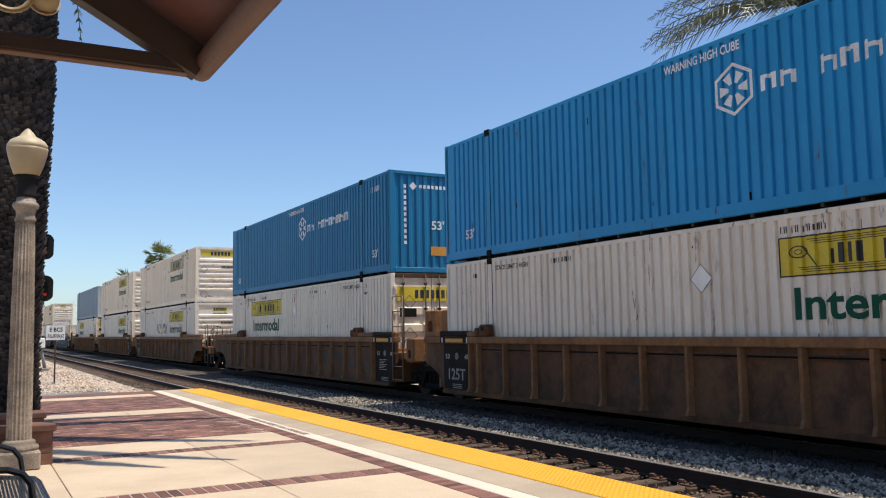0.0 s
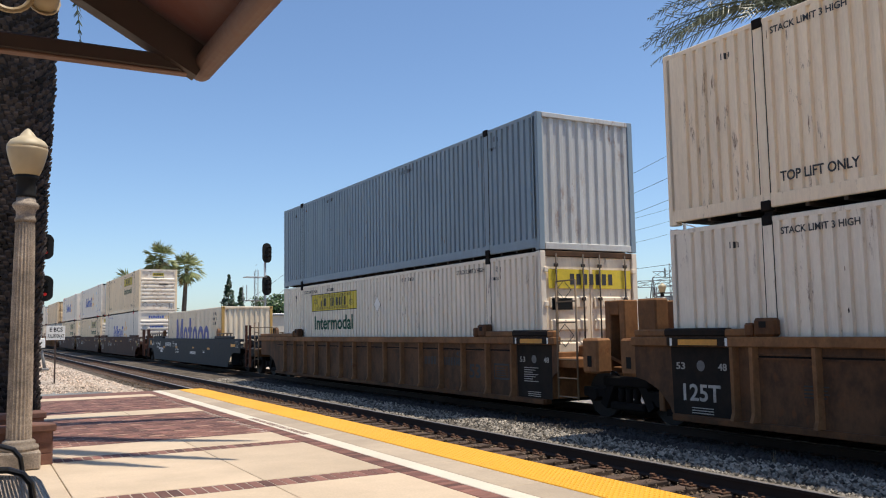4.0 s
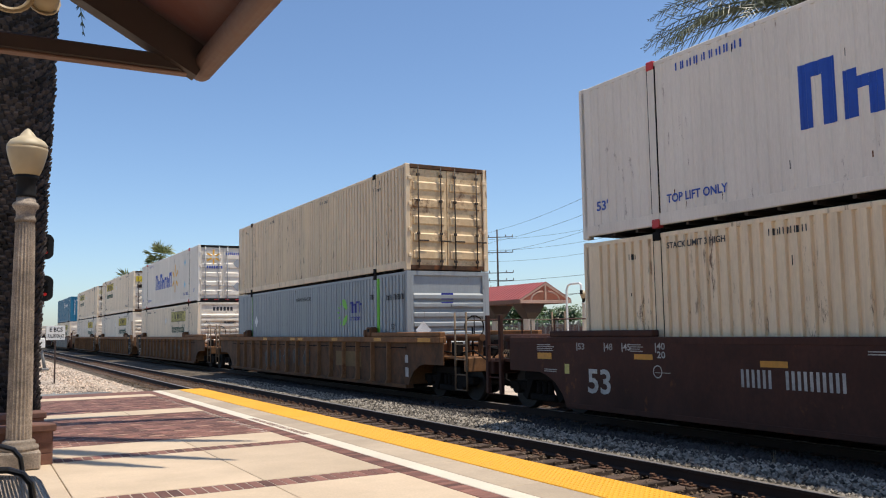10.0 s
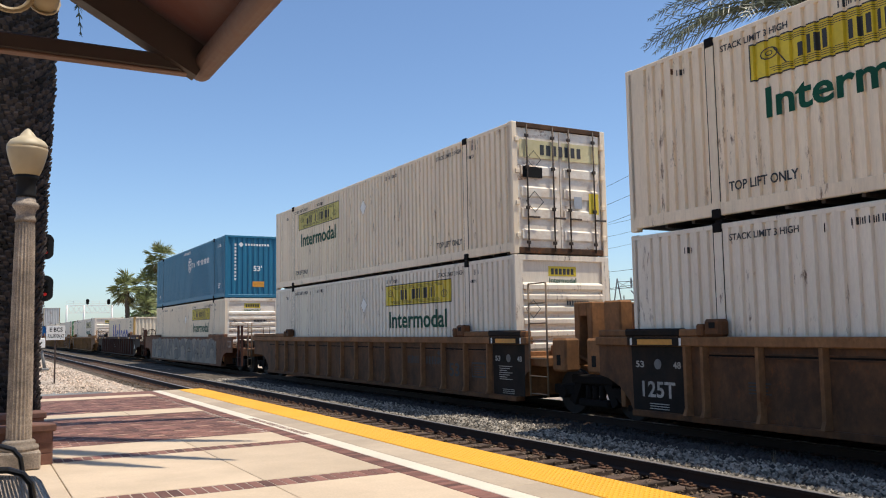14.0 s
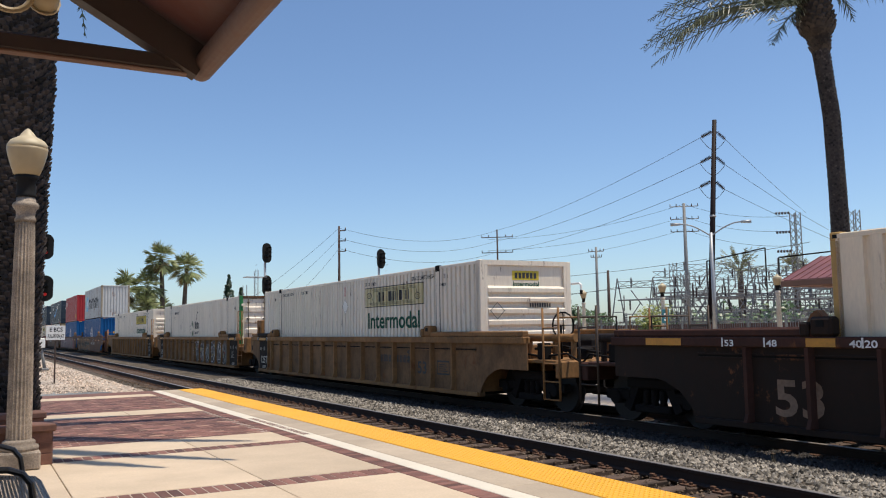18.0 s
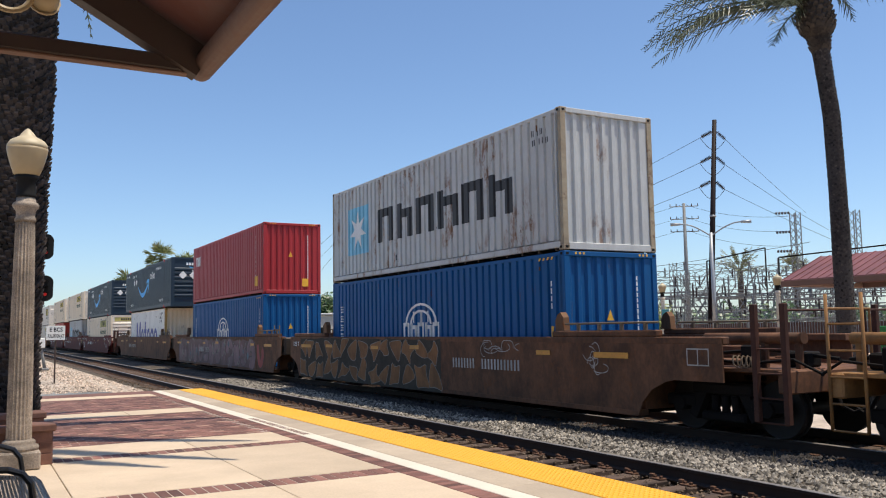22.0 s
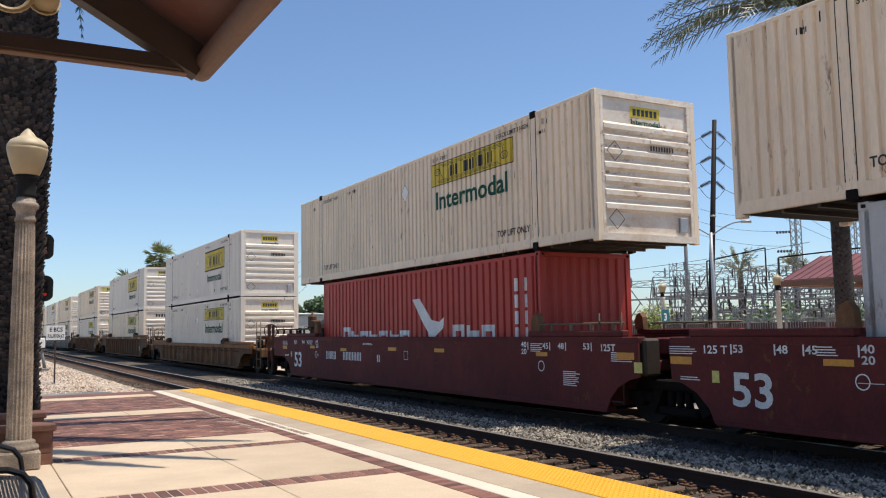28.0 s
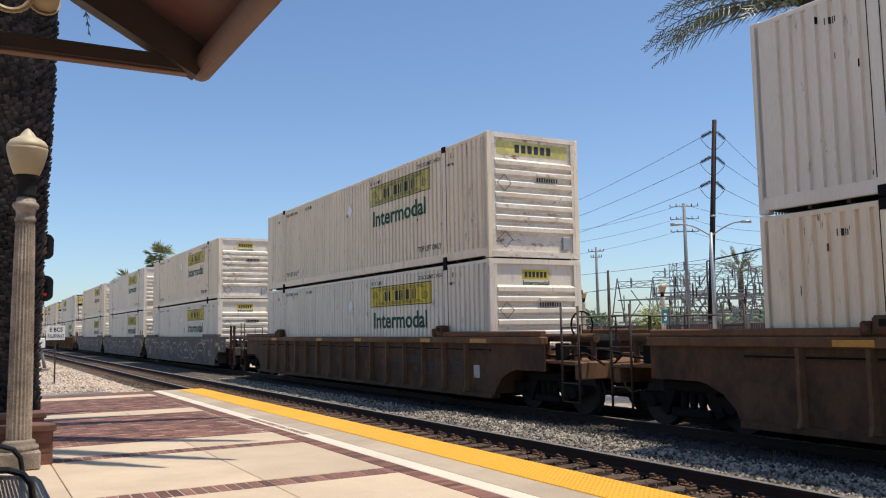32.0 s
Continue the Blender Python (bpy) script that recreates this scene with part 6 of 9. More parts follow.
def rib_marks(colour, seed, black=True):
    def go(ob, front, rear):
        rng = random.Random(seed)
        bars = []
        for y0, n in ((-3.3, 4), (-4.3, 6)):
            for k in range(n):
                yy = y0 - 0.16 * k
                bars += [(yy - 0.05, yy, 0.86, 1.05), (yy - 0.12, yy - 0.08, 0.86, 1.05)]
        for y0 in (-6.6, 1.4, 5.5):
            for k in range(4):
                bars.append((y0 - 0.42 + rng.uniform(0, 0.1), y0, 0.70 + k * 0.05, 0.72 + k * 0.05))
        car_rects(ob, "stencil_mark", bars, colour, -1.467)
        car_text(ob, "53", 0.42, colour, -5.45, 0.62, 0.5, -1.467)
        car_text(ob, "40", 0.17, colour, -4.88, 1.08, 0.2, -1.467)
        car_text(ob, "20", 0.17, colour, -4.88, 0.90, 0.2, -1.467)
        data = [(-7.1, -6.5, 0.62, 0.66), (-7.1, -6.5, 0.92, 0.96), (-7.1, -7.07, 0.62, 0.96), (-6.53, -6.5, 0.62, 0.96)]
        car_rects(ob, "data_frame", data, colour, -1.467)
        if not black:
            car_rects(ob, "amber_bar", [(-8.3, -7.6, 1.40, 1.49), (-5.7, -5.2, 1.40, 1.49), (-1.5, -1.0, 1.40, 1.49), (1.6, 2.1, 1.40, 1.49), (6.2, 6.8, 1.40, 1.49)], ORANGE, -1.557)
            car_rects(ob, "card_holder", [(-7.85, -7.6, 0.62, 0.9)], GRAF_SILVER, -1.467)
        for s, e in ((-1, front), (1, rear)):
            if e == "art" and black:
                bm = bmesh.new()
                y0, y1 = (-8.62, -7.4) if s < 0 else (6.72, 7.98)
                bm.faces.new([bm.verts.new((-1.466, *p)) for p in ((y1 - 0.02, 0.31), (y0 + 0.02, 0.31), (y0, 1.37), (y1, 1.37))])
                part("black_data_panel", bm, PANEL_BLACK, ob)
                if s > 0:
                    car_text(ob, "125T", 0.36, DULL_WHITE, y1 - 0.17, 0.54, 0.84, -1.47)
                else:
                    car_rects(ob, "white_mark", [(y1 - 0.75 + 0.1 * (k % 3), y1 - 0.25, 0.9 - k * 0.045, 0.915 - k * 0.045) for k in range(7)], DULL_WHITE, -1.47)
                bm = bmesh.new()
                bm.faces.new([bm.verts.new((-1.47, (y0 + y1) / 2 + 0.085 * math.cos(k * 0.5236), 1.08 + 0.085 * math.sin(k * 0.5236))) for k in range(12)][::-1])
                part("round_mark", bm, GRAF_GREY, ob)
                car_text(ob, "53", 0.15, DULL_WHITE, y1 - 0.1, 1.02, 0.2, -1.47)
                car_text(ob, "48", 0.15, DULL_WHITE, y0 + 0.28, 1.02, 0.17, -1.47)
                car_rects(ob, "white_mark", [(y0 + 0.4, y0 + 0.85, 0.42 - k * 0.04, 0.435 - k * 0.04) for k in range(3)], DULL_WHITE, -1.47)
                car_rects(ob, "black_band", [(y0, y1, 1.385, 1.525)], PANEL_BLACK, -1.554)
                bm = bmesh.new()
                e0, e1 = y0 + 0.05, y1 + 0.1
                rbox(bm, -1.53, -1.35, e0, e1, 1.531, 1.665, 0.03)
                part("rail_end", bm, PANEL_BLACK, ob, "black rail end")
                car_rects(ob, "amber_bar", [(y0 + 0.2, y1 - 0.25, 1.40, 1.49)], ORANGE, -1.557)
                car_rects(ob, "chord_tick", [(y0 - 0.0, y0 + 0.05, 1.39, 1.51), (y1 - 0.12, y1 - 0.07, 1.39, 1.51)], CHALK, -1.557)
    return go


L53, L40, HC, STD = 16.154, 12.192, 2.896, 2.591
LOW_Z, TOP_Z = 0.394, 3.305


def white53(y, z, mat, end, y0=2.72, style="yellow", end_mark="panel", label="", **k):
    tone = {"white_paint": "white", "clean_white_paint": "clean white", "aged_white_paint": "stained off-white", "beige_paint": "weathered beige"}[mat.name]
    what = "swing doors" if end == "doors" else "a ribbed end"
    if end == "doors":
        k.setdefault("door_frame", CAR_DARK)
        k.setdefault("end_extra", door_stickers)
    if mat in (CREAM, BEIGE) and "end_mat" not in k:
        k["end_mat"] = STAINED
    return container(y, z, L53, HC, "rib", mat, end, mark_panel, label or f"{tone} ribbed container, yellow panel and {what}",
                     end_mark=end_mark, mark_args={"y0": y0, "style": style}, **k)


def spark53(y, z, end, **k):
    return container(y, z, L53, HC, "fine", WHITE_CLEAN, end, mark_spark, "clean white container with blue bars and a golden starburst",
                     end_extra=spark_doors if end == "doors" else spark_end, hook=RED_MARK, door_frame=BLACK, rods=GALV, **k)


def blue53(y, z, mat, label):
    return container(y, z, L53, HC, "rib", mat, "corr", mark_hex, label, end_extra=hex_end)


def navy53(y, z):
    return container(y, z, L53, HC, "rib", NAVY, "ribs", mark_swoop, "dark navy container with a bright blue curved arrow", end_extra=swoop_end, hook=RED_MARK)


def box40(y, z, mat, mark, label, height=HC, frame_mat=None, **k):
    return container(y, z, L40, height, "iso", mat, "corr", mark, label, frame_mat=frame_mat, **k)


RIB_L = "brown ribbed double-stack well car with a rusty side"
# front ends of the 53 ft stacks along the train at the start
Y = {0: 1.69, 1: 20.98, 2: 44.30, 3: 63.75, 4: 83.57, 5: 106.91, 6: 130.80, 7: 150.16, 8: 169.67, 9: 193.28, 10: 217.02, 11: 236.79, 12: 256.60,
     13: 280.18, 14: 303.32, 15: 326.63, 16: 346.40, 17: 365.90, 18: 389.26, 19: 408.90, 20: 428.40, 21: 452.16, 22: 471.80, 23: 491.15,
     24: 514.89, 25: 538.25, 26: 561.85, 27: 585.60, 28: 605.2, 29: 624.6, 30: 648.0, 31: 671.5, 32: 695.0}


def train():
    z0, z1 = LOW_Z, TOP_Z
    dark, chalk = INK, CHALK

    def car(i, kind, mat, front, rear, label, marks, top=1.53):
        gap = (Y[i + 1] - Y[i] - L53) / 2 if rear == "art" else 1.6
        return wagon(Y[i] + L53 / 2, kind, mat, front, rear, label, gap, top, marks, i in (5, 14, 18, 19, 20, 22, 23))

    # two blue-topped stacks
    car(0, "rib", CAR_BROWN, "coup", "art", RIB_L, rib_marks(dark, 1))
    blue53(Y[0], z1, SKY_BLUE, "bright blue ribbed container with white bars and a white hexagon")
    white53(Y[0], z0, WHITE, "doors", 2.72, end_mark="doorpanel", end_mat=CREAM)
    car(1, "rib", CAR_BROWN, "art", "coup", RIB_L, rib_marks(dark, 2))
    blue53(Y[1], z1, MID_BLUE, "bright blue ribbed container streaked with rust at its leading end")
    red_stroke(white53(Y[1], z0, WHITE, "doors", 9.45, end_mark="doorpanel", end_mat=CREAM))
    # three stacks of white and grey
    car(2, "rib", CAR_BROWN, "coup", "art", RIB_L, rib_marks(dark, 3))
    white53(Y[2], z1, CREAM, "ribs", style="bare", end_mark="wide", wide=YELLOW)
    b = white53(Y[2], z0, WHITE, "ribs")
    scrawl(b, 7.2, 10.0, 1.3, 1.9, 5)
    car(3, "rib", CAR_BROWN, "art", "art", RIB_L, rib_marks(dark, 4))
    white53(Y[3], z1 + 0.045, CREAM, "ribs")
    white53(Y[3], z0, WHITE, "ribs")
    o = car(4, "rib", CAR_BROWN, "art", "coup", RIB_L, rib_marks(dark, 5))
    container(Y[4], z1, L53, HC, "rib", GREY_BLUE, "corr", mark_none, "plain grey-blue ribbed container", end_mat=PALE_GREY, frame_mat=GREY_BLUE)
    white53(Y[4], z0, WHITE, "doors", 9.45, end_mark="doorpanel", end_mat=CREAM)
    # navy wagon with one short container
    o = car(5, "smooth", CAR_NAVY, "coup", "coup", "dark navy smooth-sided well car with white bars and amber plates", navy_marks, 1.44)
    giant(Y[5] + 1.98, 0.345)
    # maroon three-unit set
    for i, (f, r) in ((6, ("coup", "art")), (7, ("art", "art")), (8, ("art", "coup"))):
        car(i, "smooth", CAR_MAROON, f, r, "dark maroon smooth-sided well car with white stencilled bars", smooth_marks(GRAF_SILVER, i))
    white53(Y[6], z1, BEIGE, "ribs")
    spark53(Y[6], z0, "ribs")
    spark53(Y[7], z1 + 0.045, "doors", pick=1)
    white53(Y[7], z0, BEIGE, "ribs", style="bare", end_mark="wide")
    spark53(Y[8], z1 + 0.045, "ribs")
    white53(Y[8], z0, BEIGE, "ribs", style="bare", end_mark="wide", label="weathered beige container with a faded panel and ribbed end")
    # tan over grey
    o = car(9, "rib", CAR_BROWN, "coup", "coup", "brown ribbed well car with faded grey graffiti on its side", None)
    graffiti(o, -1.4, 3.85, 0.36, 1.24, GRAF_DULL, GRAF_GREY, 15, 5, -1.468, edge=0.10, rounds=1, fat=1.25)
    car_rects(o, "bleached_patch", [(-5.42, -3.5, 0.66, 1.1)], OCHRE_PATCH, -1.467)
    car_rects(o, "reflector", [(y, y + 0.48, 1.41, 1.5) for y in (3.25, 0.08, -0.70, -3.83, -6.98)] + [(-9.84, -9.16, 1.40, 1.5)], ORANGE, -1.557)
    car_rects(o, "card_holder", [(-8.46, -8.28, 0.5, 0.74), (-8.44, -8.26, 0.86, 1.06)], GRAF_SILVER, -1.467)
    container(Y[9], z1, L53, HC, "rib", TAN, "doors", mark_none, "faded tan ribbed container with rusty swing doors", end_mat=TAN_RUST, door_frame=CAR_DARK)
    container(Y[9], z0, L53, HC, "rib", STEEL_GREY, "ribs", mark_rays, "grey ribbed container with lime green stripes", pick=1)
    # brown three-unit set
    for i, (f, r) in ((10, ("coup", "art")), (11, ("art", "art")), (12, ("art", "coup"))):
        car(i, "rib", CAR_BROWN, f, r, RIB_L, rib_marks(dark, 20 + i))
    spark53(Y[10], z1 + 0.045, "doors", pick=1)
    white53(Y[10], z0, CREAM, "ribs", style="worn", end_mark="wide", wide=WHITE)
    white53(Y[11], z1 + 0.045, CREAM, "doors", 9.65, end_mark="doorpanel")
    white53(Y[11], z0, WHITE, "ribs")
    white53(Y[12], z1, CREAM, "doors", 9.85, "worn", end_mark="doorpanel", door_panel=BARE_PANEL)
    white53(Y[12], z0, WHITE, "ribs")
    # sprayed grey wagon
    o = car(13, "smooth", CAR_RUSSET, "coup", "coup", "smooth-sided well car covered in pale silver graffiti", None)
    graffiti(o, -7.6, 8.0, 0.26, 1.48, GRAF_GREY, GRAF_DULL, 21, 10, -1.546, GRAF_WARM, (GRAF_GREY,), GRAF_DULL, edge=0.18)
    blue53(Y[13], z1, TEAL_BLUE, "teal blue ribbed container with white bars and a white hexagon")
    white53(Y[13], z0, CREAM, "ribs")
    o = car(14, "rib", CAR_SOOT, "coup", "coup", "very dark brown ribbed well car with white numerals", None)
    for text, y in (("40", -5.9), ("20", -6.16), ("48", -7.52), ("53", -8.3)):
        car_text(o, text, 0.13, CHALK, y, 1.395, 0.19, -1.557)
    car_rects(o, "chord_tick", [(-7.82, -7.78, 1.385, 1.52), (-8.58, -8.54, 1.385, 1.52)], CHALK, -1.557)
    car_rects(o, "reflector", [(-6.9, -6.44, 1.395, 1.51), (-10.2, -9.34, 1.395, 1.51), (-2.0, -1.4, 1.395, 1.51), (5.85, 6.3, 1.395, 1.51), (8.6, 9.4, 1.395, 1.51)], ORANGE, -1.557)
    car_text(o, "53", 0.70, FADED_TAN, 6.94, 0.44, 0.81, -1.467)
    for text, y in (("53", 7.72), ("48", 6.95), ("40", 5.65), ("20", 5.44)):
        car_text(o, text, 0.13, CHALK, y, 1.395, 0.18, -1.557)
    car_rects(o, "chord_tick", [(7.74, 7.77, 1.385, 1.52), (6.97, 7.0, 1.385, 1.52), (5.45, 5.48, 1.385, 1.52)], CHALK, -1.557)
    car_rects(o, "stencil_mark", [(1.0 - 0.3 * (k % 2), 1.45, 0.72 + 0.05 * k, 0.74 + 0.05 * k) for k in range(5)] + [(-8.3, -8.15, 0.7, 0.95), (3.6, 3.75, 0.8, 1.0), (3.3, 3.45, 0.8, 1.0)], CHALK, -1.467)
    giant(Y[14] + 1.98, 0.345)
    # ochre three-unit set, single level
    for i, (f, r) in ((15, ("coup", "art")), (16, ("art", "art")), (17, ("art", "coup"))):
        o = car(i, "rib", CAR_TAN, f, r, "ochre yellow-brown ribbed well car with a black data panel", rib_marks(dark, 40 + i))
        if i == 16:
            graffiti(o, -6.9, -0.6, 0.30, 1.36, GRAF_GREY, GRAF_DARK, 31, 11, -1.468, GRAF_DARK, (GRAF_WARM, GRAF_RED), None, edge=0.3, fat=0.8)
            graffiti(o, -6.8, -0.7, 0.34, 1.32, GRAF_DARK, CHALK, 36, 9, -1.49, None, (GRAF_RED, PALE_YELLOW, GRAF_SILVER, GRAF_RED), GRAF_SILVER, edge=0.2, fat=0.75)
    b = white53(Y[15] - 0.2, z0, WHITE, "ribs", style="bare", end_mark="panel")
    red_stroke(b)
    container(Y[16] - 0.28, z0, L53, HC, "rib", WHITE, "doors", mark_rays, "white ribbed container with green corner posts and a sun-ray mark", posts=LEAF_GREEN, door_frame=CAR_DARK)
    white53(Y[17], z0, WHITE, "ribs", 2.4)
    # russet set with graffiti and 40 ft boxes
    for i, (f, r) in ((18, ("coup", "art")), (19, ("art", "art")), (20, ("art", "coup"))):
        o = car(i, "smooth", CAR_RUSSET, f, r, "rust-brown smooth-sided well car with graffiti", smooth_marks(GRAF_SILVER, 50 + i, True, 0))
        if i == 18:
            shards(o, -1.6, 8.25, 0.20, 1.50, GRAF_OLIVE, (CHORD_BROWN,), GRAF_WARM, 47, 14, 2)
            chalk_scribble(o, -5.3, -3.2, 1.1, 1.45, 6)
            chalk_scribble(o, -7.7, -6.95, 0.82, 1.46, 7)
            car_text(o, "125 T", 0.2, CHALK, 8.95, 1.22, 0.6, -1.56)
        if i == 19:
            graffiti(o, -6.1, 7.8, 0.20, 1.48, GRAF_PINK, GRAF_DARK, 42, 13, -1.546, GRAF_PLUM, (GRAF_TEAL, GRAF_PLUM), GRAF_WARM, edge=0.14, rounds=1, fat=1.1)
            graffiti(o, -7.35, -6.25, 0.28, 1.46, GRAF_RED, GRAF_DARK, 43, 1)
    box40(Y[18] + 1.98, z1 - 0.06, PALE_GREY, mark_star, "weathered pale grey container with rusty edges and a white star", end_extra=None, posts=POST_RUST)
    box40(Y[18] + 1.98, z0 - 0.06, DEEP_BLUE, mark_arc, "deep blue container with white arcs and bars", end_extra=iso_end)
    box40(Y[19] + 1.98, z1 - 0.06, CRIMSON, mark_red, "crimson ribbed container with small white bars", end_extra=iso_end)
    box40(Y[19] + 1.98, z0 - 0.06, DEEP_BLUE, mark_arc, "deep blue container with white arcs and bars", end_extra=iso_end)
    navy53(Y[20], z1 - 0.045)
    giant(Y[20] + 1.98, z0 - 0.045, HC)
    # wine-red set
    for i, (f, r) in ((21, ("coup", "art")), (22, ("art", "art")), (23, ("art", "coup"))):
        car(i, "smooth", CAR_WINE, f, r, "wine-red smooth-sided well car with white numerals", smooth_marks(chalk, 60 + i, True, 0.48))
    navy53(Y[21], z1)
    white53(Y[21], z0, CREAM, "ribs", style="worn", end_mark="wide")
    white53(Y[22], z1, CREAM, "ribs")
    box40(Y[22] + 1.98, z0, PALE_GREY, mark_star, "pale grey container with a white star on blue")
    white53(Y[23], z1, CREAM, "ribs")
    box40(Y[23] + 1.98, z0, BRICK_RED, mark_bird, "orange-red container with white bars and a bird shape")
    # single wagons of white stacks
    o = car(24, "rib", CAR_BROWN, "coup", "coup", "brown low-sided ribbed well car", None, 1.20)
    car_text(o, "53", 0.40, INK, 0.46, 0.45, 0.38, -1.467)
    car_rects(o, "number_bar_row", number_bars(4.72, 2.74, 0.47, 0.65, 10, (4,)), GRAF_GREY, -1.467)
    white53(Y[24], z1 - 0.05, WHITE_CLEAN, "ribs", style="big")
    red_stroke(white53(Y[24], z0 - 0.05, WHITE, "ribs"))
    car(25, "rib", CAR_DARK, "coup", "coup", "dark brown ribbed double-stack well car", rib_marks(dark, 71, False))
    white53(Y[25], z1, WHITE_CLEAN, "ribs", style="big")
    white53(Y[25], z0, CREAM, "ribs", style="worn", end_mark="wide", wide=WHITE)
    car(26, "rib", CAR_DARK, "coup", "coup", "dark brown ribbed double-stack well car", rib_marks(dark, 72, False))
    white53(Y[26], z1, CREAM, "ribs", style="worn", end_mark="wide")
    white53(Y[26], z0, WHITE, "ribs")
    for i, (f, r) in ((27, ("coup", "art")), (28, ("art", "art")), (29, ("art", "coup"))):
        o = car(i, "smooth", CAR_SILVER, f, r, "grey-brown smooth-sided well car with faint graffiti", smooth_marks(GRAF_SILVER, 80 + i))
        graffiti(o, -6.5, 6.0, 0.36, 1.25, CAR_SILVER, GRAF_SILVER, 81 + i, 8)
        white53(Y[i], z1, CREAM if i != 28 else WHITE, "ribs")
        white53(Y[i], z0, WHITE, "ribs")
    for i in (30, 31, 32):
        car(i, "rib", CAR_BROWN, "coup", "coup", RIB_L, rib_marks(dark, 90 + i))
        white53(Y[i], z1, WHITE if i == 30 else CREAM, "doors", 9.65, end_mark="doorpanel")
        white53(Y[i], z0, WHITE, "ribs")


def red_stroke(box_ob):
    """A thin red stroke over the placard of a white container."""
    car_rects(box_ob, "red_stroke", [(7.90, 7.96, 2.36, 2.66)], RED_MARK, -1.306)


def giant(y, z, height=STD):
    return box40(y, z, GIANT_WHITE if height == HC else CREAM, mark_giant, "off-white container with huge blue bars and amber corner posts", height, frame_mat=CREAM, end_mat=CREAM, posts=AMBER)


def chalk_scribble(ob, y0, y1, z0, z1, seed):
    """Thin looping pale strokes on a wagon's side."""
    rng = random.Random(seed)
    bm = bmesh.new()
    for k in range(9):
        y, z = rng.uniform(y0 + 0.15, y1 - 0.15), rng.uniform(z0 + 0.1, z1 - 0.1)
        a, ry, rz, sweep = rng.uniform(0, 6.28), rng.uniform(0.1, 0.35) * min(1.0, y1 - y0), rng.uniform(0.06, 0.2), rng.uniform(2.0, 5.0)
        pts = [(min(y1, max(y0, y + ry * math.cos(a + sweep * j / 9))), min(z1, max(z0, z + rz * math.sin(a + sweep * j / 9)))) for j in range(10)]
        ribbon(bm, pts, 0.007, -1.549 - 0.0005 * k, 1)
    part("chalk_scribble", bm, GRAF_SILVER, ob, "thin pale scribble")


def scrawl(ob, y0, y1, z0, z1, seed):
    """Thin black scribbles on a container's wall."""
    rng = random.Random(seed)
    bm = bmesh.new()
    for k in range(26):
        y, z = rng.uniform(y0, y1), rng.uniform(z0, z1)
        a = rng.uniform(0, math.pi)
        d = rng.uniform(0.12, 0.3)
        p, q = (y - d * math.cos(a), max(z0, min(z1, z - d * math.sin(a)))), (y + d * math.cos(a), max(z0, min(z1, z + d * math.sin(a))))
        tube(bm, (-1.30, *p), (-1.30, *q), 0.012, n=4)
    part("scribble", bm, GRAF_DARK, ob, "thin black scribbles")


# metres by which the train lags behind its even run at these seconds
LAG = {0: 0.05, 1: -0.15, 2: -0.2, 6: -0.08, 7: 0.2, 12: 0.28, 13: -0.38, 14: 0.17, 17: -0.16, 19: 0.6}


def travel(t):
    """How far the train has come at t seconds."""
    return 17.4416 * t - 0.011934 * t * t - LAG.get(t, 0.0)


def motions():
    for ob, x, y, z in MOVERS:
        walk(ob, [(t, pose(x, y - travel(t), z)) for t in range(33)])
    for ob, at, amount in CROWNS:
        walk(ob, [(k * 2.0, pose(*at, amount * math.sin(k * 3.4), amount * math.cos(k * 2.6 + 0.5), 0)) for k in range(17)])
# ---- ground, tracks, platform ----
PLAT_Z = 0.273


def sheet(name, x0, x1, y0, y1, nx, ny, zfun, mat, label, category):
    xs, ys = np.linspace(x0, x1, nx + 1), np.linspace(y0, y1, ny + 1)
    verts = [(x, y, zfun(x, y)) for y in ys for x in xs]
    faces = [(j * (nx + 1) + i, j * (nx + 1) + i + 1, (j + 1) * (nx + 1) + i + 1, (j + 1) * (nx + 1) + i) for j in range(ny) for i in range(nx)]
    me = bpy.data.meshes.new(name)
    me.from_pydata(verts, [], faces)
    me.materials.append(mat)
    return tagged(new(name, me), label, category, "", "structure")


def ballast_z(x, y):
    """Height of the stone bed across the two tracks."""
    z = -0.17
    if x < 5.6:
        z = -0.17 - (5.6 - x) * 0.1
    if x > 13.2:
        z = -0.17 - (x - 13.2) * 0.35
    if 5.6 < x < 8.0:
        z = -0.25
    if 8.0 < x < 10.2:
        z = -0.17 + 0.055 * math.sin((x - 8.0) / 2.2 * math.pi)
    return z


